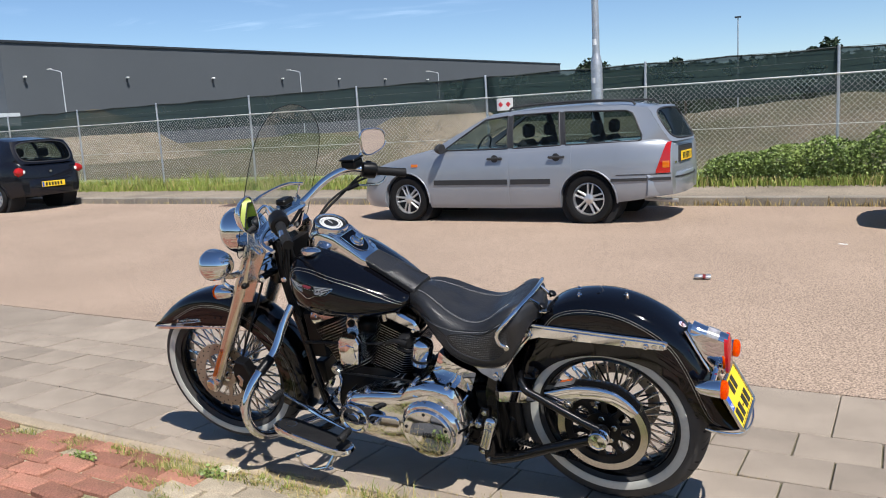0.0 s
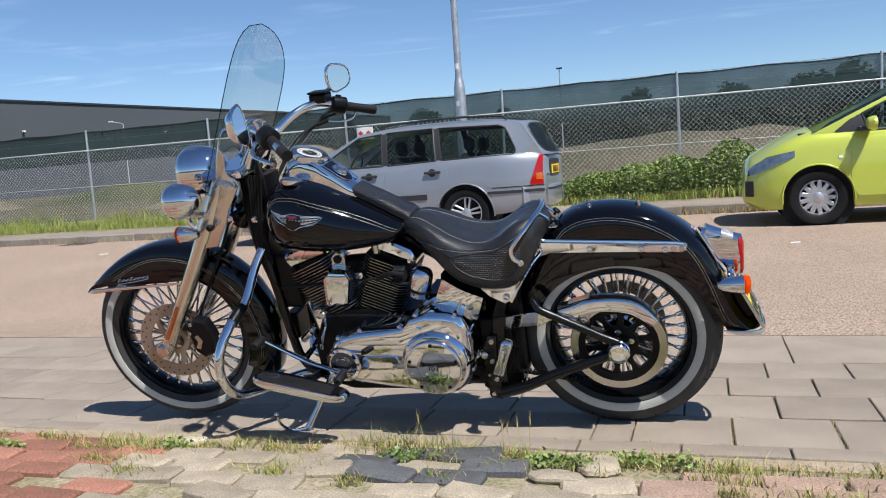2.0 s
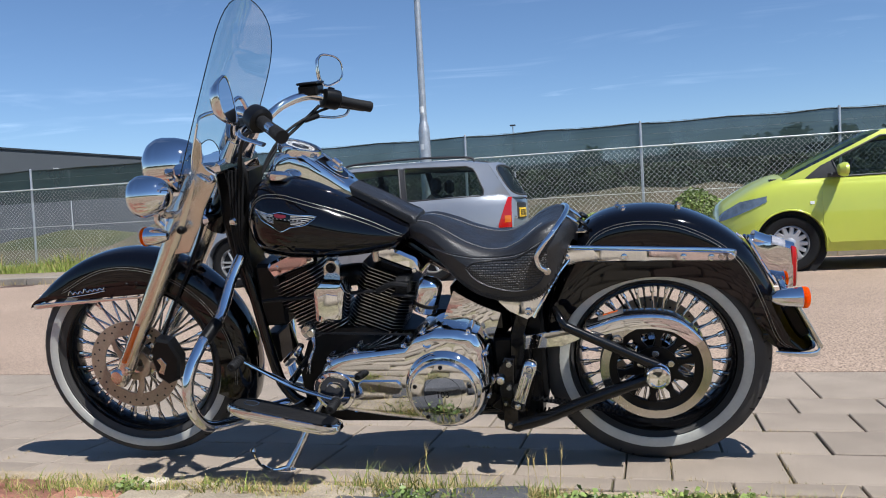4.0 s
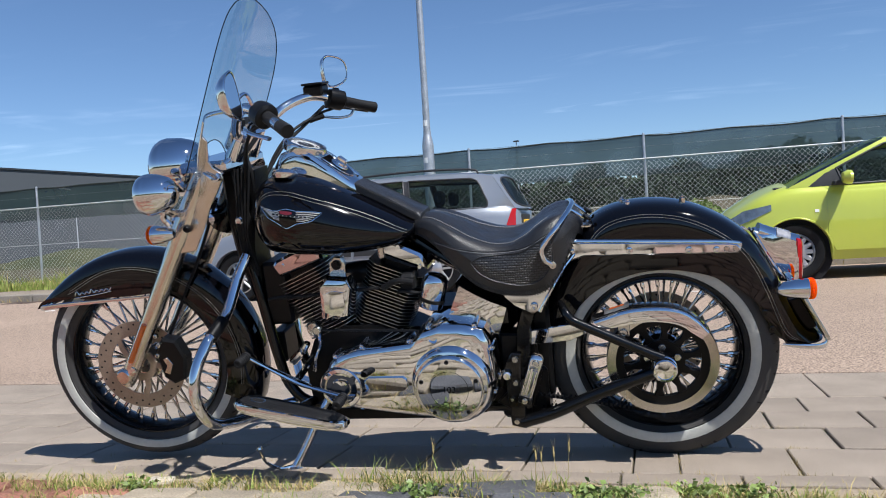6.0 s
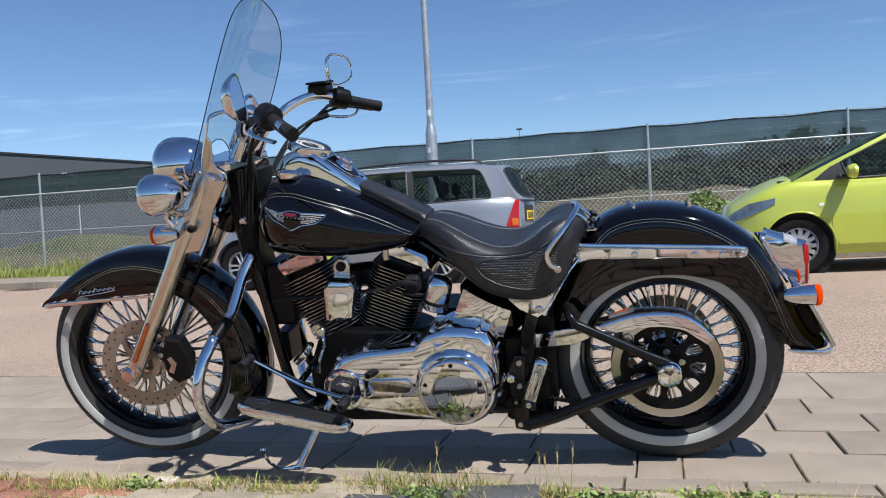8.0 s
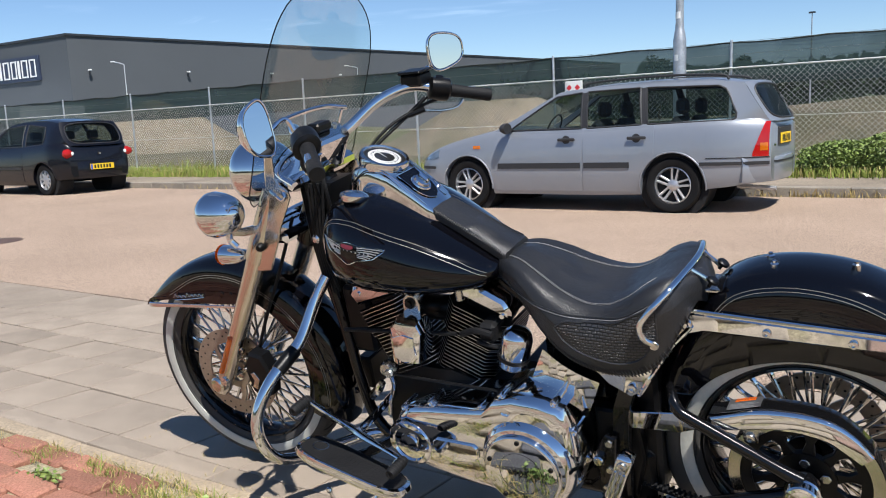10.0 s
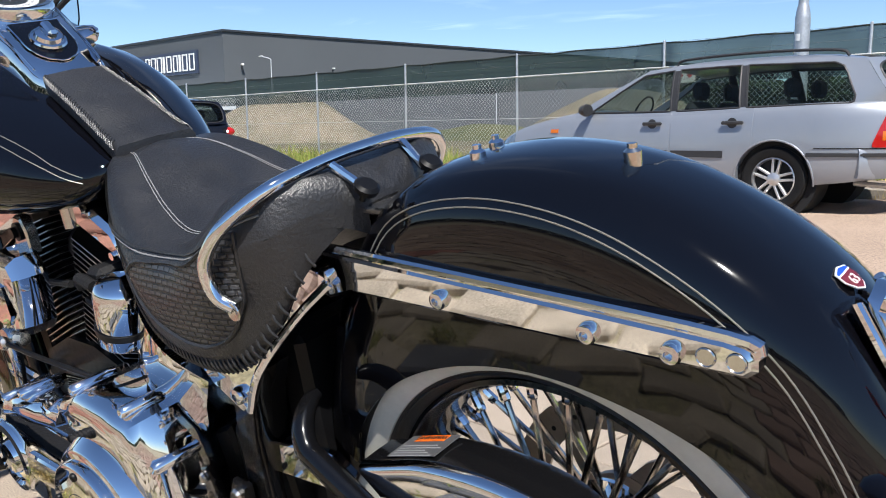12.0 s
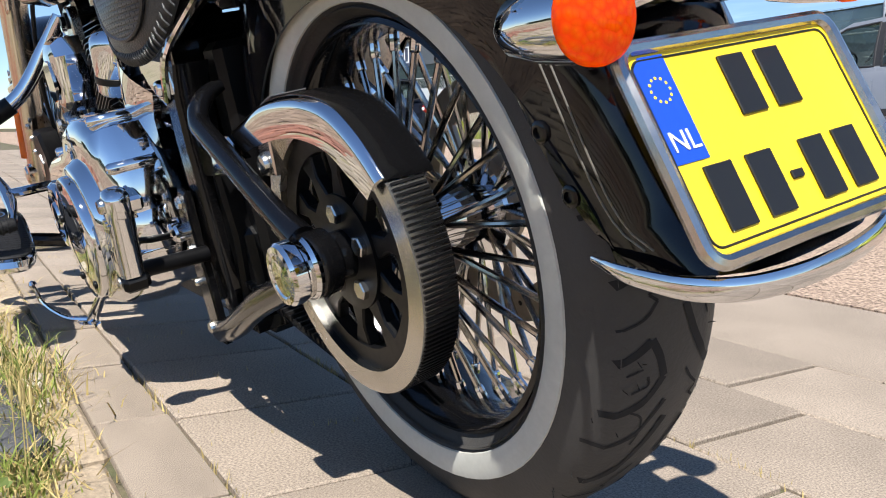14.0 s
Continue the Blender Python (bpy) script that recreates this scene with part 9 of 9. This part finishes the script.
thing("edge_grass", blades(850, tuft_place, tuft_h, 21, M_GRASS, "edge_grass", 0.0018, 1.1), None, "green grass tufts along the footway edge", "grass", kind="stuff")
thing("edge_straw", blades(2600, lambda r: tuft_place(r) if r.random() < 0.5 else (r.uniform(-1.8, 1.0), r.gauss(-0.21, 0.05), 0.004), lambda r, x, y: tuft_h(r, x, y) * 0.7, 22, M_STRAW, "edge_straw", 0.0014, 2.2), None, "dry straw along the footway edge", "grass", kind="stuff")
CLUMPS = []
_r = random.Random(77)
for _k in range(54):
    CLUMPS.append((_r.uniform(-1.75, 0.95) if _k > 9 else _r.uniform(-2.8, -1.75), -0.20 - abs(_r.gauss(0, 0.17)), _r.uniform(0.02, 0.06), _r.uniform(0.6, 1.5)))


def clump_place(r):
    x, y, w, _ = r.choice(CLUMPS)
    y = min(y + r.gauss(0, w * 0.5), -0.17)
    return (x + r.gauss(0, w), y, fore_z(y) - 0.012)


thing("paver_grass", blades(2900, clump_place, lambda r, x, y: 0.010 + 0.038 * r.random() ** 1.8, 23, M_GRASS, "paver_grass", 0.0017, 1.2), None, "short grass in the joints of the pavers", "grass", kind="stuff")
thing("paver_straw", blades(4200, lambda r: clump_place(r) if r.random() < 0.7 else (r.uniform(-2.5, 0.95), -0.19 - abs(r.gauss(0, 0.06)), 0.002), lambda r, x, y: 0.010 + 0.034 * r.random() ** 1.6, 27, M_STRAW, "paver_straw", 0.0013, 2.0), None, "dry yellow grass among the pavers", "grass", kind="stuff")
thing("broad_weeds", leaf_cloud(900, 0.0075, lambda r: (lambda c: (r.gauss(c[0], 0.035), r.gauss(c[1], 0.018), fore_z(c[1]) + abs(r.gauss(0.008, 0.010))))(r.choice([(-0.19, -0.30), (0.06, -0.24), (0.19, -0.26), (-0.10, -0.30), (-0.62, -0.32), (-1.45, -0.30), (-2.05, -0.42)])), 29, M_LEAF, "broad_weeds", 0.75), None, "low broad-leaved green weeds among the pavers", "weeds", kind="stuff")


def seed_heads(r0):
    v, f = [], []
    r = random.Random(r0)
    g = Geo()
    for x, y, h in ((-0.27, -0.23, 0.105), (-0.25, -0.235, 0.12), (-0.30, -0.22, 0.09), (-0.62, -0.22, 0.11), (-0.33, -0.24, 0.10)):
        dx = r.uniform(-0.02, 0.02)
        g.add(tube([(x, y, -0.01), (x + dx * 0.5, y, h * 0.6), (x + dx, y, h)], 0.0008, 5, 3))
        g.add(lathe([(0, 0), (0.0022, 0.006), (0.0026, 0.015), (0.001, 0.028), (0, 0.03)], 7, at(x + dx, y, h - 0.005)))
        for q in range(9):
            g.add(tube([(x + dx, y, h + 0.003 * q - 0.004), (x + dx + r.uniform(-0.008, 0.008), y + r.uniform(-0.006, 0.006), h + 0.003 * q + 0.022)], 0.0003, 3, 0))
    return g


thing("barley_stalk", seed_heads(3), M_STRAW, "dry barley stalks beside the kerb strip", "weeds", kind="stuff")
thing("joint_moss", blades(1500, lambda r: (lambda x, y: (x, y, pave_z(y) - 0.05))(*((r.gauss(r.choice([-0.50, -0.17, -0.62, 0.10, 0.36, -1.1, -1.5]), 0.05), r.gauss(r.choice([-0.035, 0.272, 0.553]), 0.004)) if r.random() < 0.6 else (0.03 + 0.3095 * r.randint(-7, 3) + r.gauss(0, 0.005), r.uniform(-0.03, 0.27)))), lambda r, x, y: 0.046 + r.uniform(0.0, 0.018), 24, M_STRAW, "joint_moss", 0.0025, 0.2), None, "small moss and straw in the slab joints", "weeds", kind="stuff")

def stone(x, y, z, sx, sy, sz, seed, mat, label, turn=0.0):
    """A rough broken stone, flat underneath."""
    rings = []
    for k, h in ((0.90, -0.6), (1.0, 0.0), (0.94, 0.55), (0.72, 0.9), (0.0, 1.0)):
        ring = []
        for i in range(9):
            a = 2 * math.pi * i / 9
            q = 1 / max(abs(math.cos(a)), abs(math.sin(a))) ** 0.8 + 0.30 * noise.noise((math.cos(a) * 1.4, math.sin(a) * 1.4, seed))
            ring.append((sx * k * q * math.cos(a), sy * k * q * math.sin(a), sz * 0.8 * (h + 0.35 * noise.noise((a, k * 3, seed + 4)) * (h > 0))))
        rings.append(ring)
    thing("stone", loft(rings), mat, label, "stone", group="loose stones by the footway", m=pose(x, y, z, 0, 0, turn), smooth=25)


M_CHALK = material("pale_limestone", (0.55, 0.48, 0.38), 0.9, vary=0.25, scale=20, fine=0.3, fine_scale=200, bump=0.4, bump_scale=150)
stone(-1.44, -0.225, 0.016, 0.050, 0.026, 0.016, 1, M_CHALK, "pale broken limestone at the footway edge", 8)
stone(-0.68, -0.190, 0.014, 0.040, 0.016, 0.012, 2, M_CHALK, "flat pale stone chip beside a grass tuft", -4)
stone(-0.035, -0.300, 0.022, 0.065, 0.060, 0.022, 3, M_STONE, "rough sandy stone block among weeds", 12)
stone(-0.14, -0.420, 0.036, 0.075, 0.040, 0.016, 4, M_STONE, "flat sandy stone among weeds", -6)
stone(-1.25, -0.250, 0.018, 0.030, 0.014, 0.010, 5, M_CHALK, "small pale stone chip in dry grass", 20)
stone(-0.555, -0.185, 0.012, 0.022, 0.010, 0.007, 6, M_CHALK, "small pale stone chip in dry grass", -15)

# ---- pieces of the pavements, last ----
pavement = bpy.data.objects["pavement"]
forecourt = bpy.data.objects["forecourt"]
TX, TY = 0.3095, 0.2655
slab_meshes = [mesh_of("slab", *box(-TX / 2 + 0.0036, TX / 2 - 0.0036, -TY / 2 + 0.0040, TY / 2 - 0.0040, -0.06, 0, 0.003), M_TILE, 0) for _ in range(1)]
far_v, far_f = [], []
rnd = random.Random(4)
ROWS = [-0.138, -0.035, 0.272, 0.553, 0.8185, 1.084]
for row in range(-1, 4):
    y0, y1 = ROWS[row + 1], ROWS[row + 2]
    yc = (y0 + y1) / 2
    pieces = [(0.03 + TX * (k + (0.5 if row % 2 == 0 else 0.0)), 1.0) for k in range(-60, 40)]
    if row == 0:
        # A half slab breaks the bond here.
        pieces = [(x - 0.124, 1.0) if x < 0.03 else (x, 1.0) for x, _ in pieces] + [(-0.060 + 0.029, 0.40)]
    for x, kx in pieces:
        m = at(x, yc, pave_z(yc) + rnd.uniform(-0.0025, 0.0025)) @ pose(0, 0, 0, rnd.uniform(-0.5, 0.5) - (2.5 if yc < 0.3 else 1.7), rnd.uniform(-0.4, 0.4), rnd.uniform(-0.4, 0.4)) @ Matrix.Diagonal((kx, (y1 - y0) / TY, 1, 1))
        if -4.6 < x < 1.7:
            o = new("slab", slab_meshes[0])
            o.parent = pavement
            o.matrix_basis = m
        else:
            bv, bf = box(-TX / 2 + 0.0036, TX / 2 - 0.0036, -TY / 2 + 0.0040, TY / 2 - 0.0040, -0.06, 0, 0.003)
            q = len(far_v)
            far_v += [tuple(m @ Vector(p)) for p in bv]
            far_f += [[q + i for i in face] for face in bf]
# One row of deeper slabs along the road.
DX, DY0, DY1 = 0.62, ROWS[-1], 1.665
deep = mesh_of("slab", *box(-DX / 2 + 0.0026, DX / 2 - 0.0026, -(DY1 - DY0) / 2 + 0.003, (DY1 - DY0) / 2 - 0.003, -0.06, 0, 0.003), M_TILE, 0)
for k in range(-9, 6):
    yc = (DY0 + DY1) / 2
    o = new("slab", deep)
    o.parent = pavement
    o.matrix_basis = at(0.615 + DX * (k + 0.5), yc, pave_z(yc) + rnd.uniform(-0.002, 0.002)) @ pose(0, 0, 0, rnd.uniform(-0.25, 0.25) - 1.7, rnd.uniform(-0.2, 0.2), rnd.uniform(-0.2, 0.2))
for k in range(-32, 24):
    if -9 <= k < 6:
        continue
    bv, bf = box(-DX / 2 + 0.0026, DX / 2 - 0.0026, -(DY1 - DY0) / 2 + 0.003, (DY1 - DY0) / 2 - 0.003, -0.06, 0, 0.003)
    m = at(0.615 + DX * (k + 0.5), (DY0 + DY1) / 2, pave_z((DY0 + DY1) / 2)) @ pose(0, 0, 0, -1.7, 0, 0)
    q = len(far_v)
    far_v += [tuple(m @ Vector(p)) for p in bv]
    far_f += [[q + i for i in face] for face in bf]
o = new("slabs_further_off", raw_mesh("slabs_further_off", far_v, far_f, M_TILE_FAR))
o.parent = pavement
o["kind"] = "stuff"

strip = mesh_of("edge_strip", *box(-0.496, 0.496, -0.032, 0.032, -0.10, 0, 0.006), material("pale_edge_concrete", (0.36, 0.285, 0.20), 0.9, vary=0.3, scale=4, fine=0.3, fine_scale=90, bump=0.4, bump_scale=90, per_object=0.12), 0)
for k in range(-9, 5):
    o = new("edge_strip", strip)
    o.parent = pavement
    o.matrix_basis = at(k + 0.2, -0.172 + rnd.uniform(-0.006, 0.006), 0.011 + rnd.uniform(-0.004, 0.003)) @ pose(0, 0, 0, rnd.uniform(-2, 2), rnd.uniform(-0.4, 0.4), rnd.uniform(-0.4, 0.4))

pavers = [mesh_of("paver", *box(-0.098, 0.098, -0.047, 0.047, -0.06, 0, 0.008), mt, 0) for mt in (M_BRICK, M_STONE, M_COBBLE, M_PINKPAVER)]
count = 0
for row in range(12):
    y = -0.265 - 0.103 * row
    x = -3.5 + (0.1 if row % 2 else 0.0)
    while x < 1.45:
        kind = 0 if x + rnd.uniform(-0.12, 0.12) < -1.62 + 0.03 * row else (1 if x + rnd.uniform(-0.15, 0.15) < -0.86 else 2)
        if kind == 2 and (rnd.random() < 0.10 or x > -0.16 or row > 2):
            kind = 1
        if x > 0.14:
            kind = 3
        skip = rnd.random() < (0.05 if kind in (0, 3) else 0.10) or (row == 0 and (kind == 3 or rnd.random() < 0.35)) or (-0.16 < x < 0.1 and row < 2)
        if not skip and count < 300:
            o = new("paver", pavers[kind])
            o.parent = forecourt
            o.matrix_basis = at(x, y + rnd.uniform(-0.006, 0.006), fore_z(y) + rnd.uniform(-0.008, 0.005) + (0.008 if kind == 2 else 0)) @ pose(0, 0, 0, rnd.uniform(-4, 4), rnd.uniform(-3, 3), rnd.uniform(-4, 4) + (rnd.uniform(-14, 14) if kind in (1, 2) else 0))
            count += 1
        x += 0.205

# The rest of the forecourt paving, joined.
far_v, far_f = [], []
for row in range(0, 58):
    y = -0.265 - 0.103 * row
    for k in range(-34, 20):
        x = k * 0.205 + (0.1 if row % 2 else 0.0)
        if (row < 12 and -3.55 < x < 1.5) or rnd.random() < 0.03:
            continue
        m = at(x, y, fore_z(y) - 0.004 + rnd.uniform(-0.006, 0.004)) @ pose(0, 0, 0, rnd.uniform(-1.5, 1.5), rnd.uniform(-1.5, 1.5), rnd.uniform(-2, 2))
        bv, bf = box(-0.098, 0.098, -0.047, 0.047, -0.05, 0)
        q = len(far_v)
        far_v += [tuple(m @ Vector(p)) for p in bv]
        far_f += [[q + i for i in face] for face in bf]
o = new("pavers_further_off", raw_mesh("pavers_further_off", far_v, far_f, M_PAVER_FAR))
o.parent = forecourt
o["kind"] = "stuff"
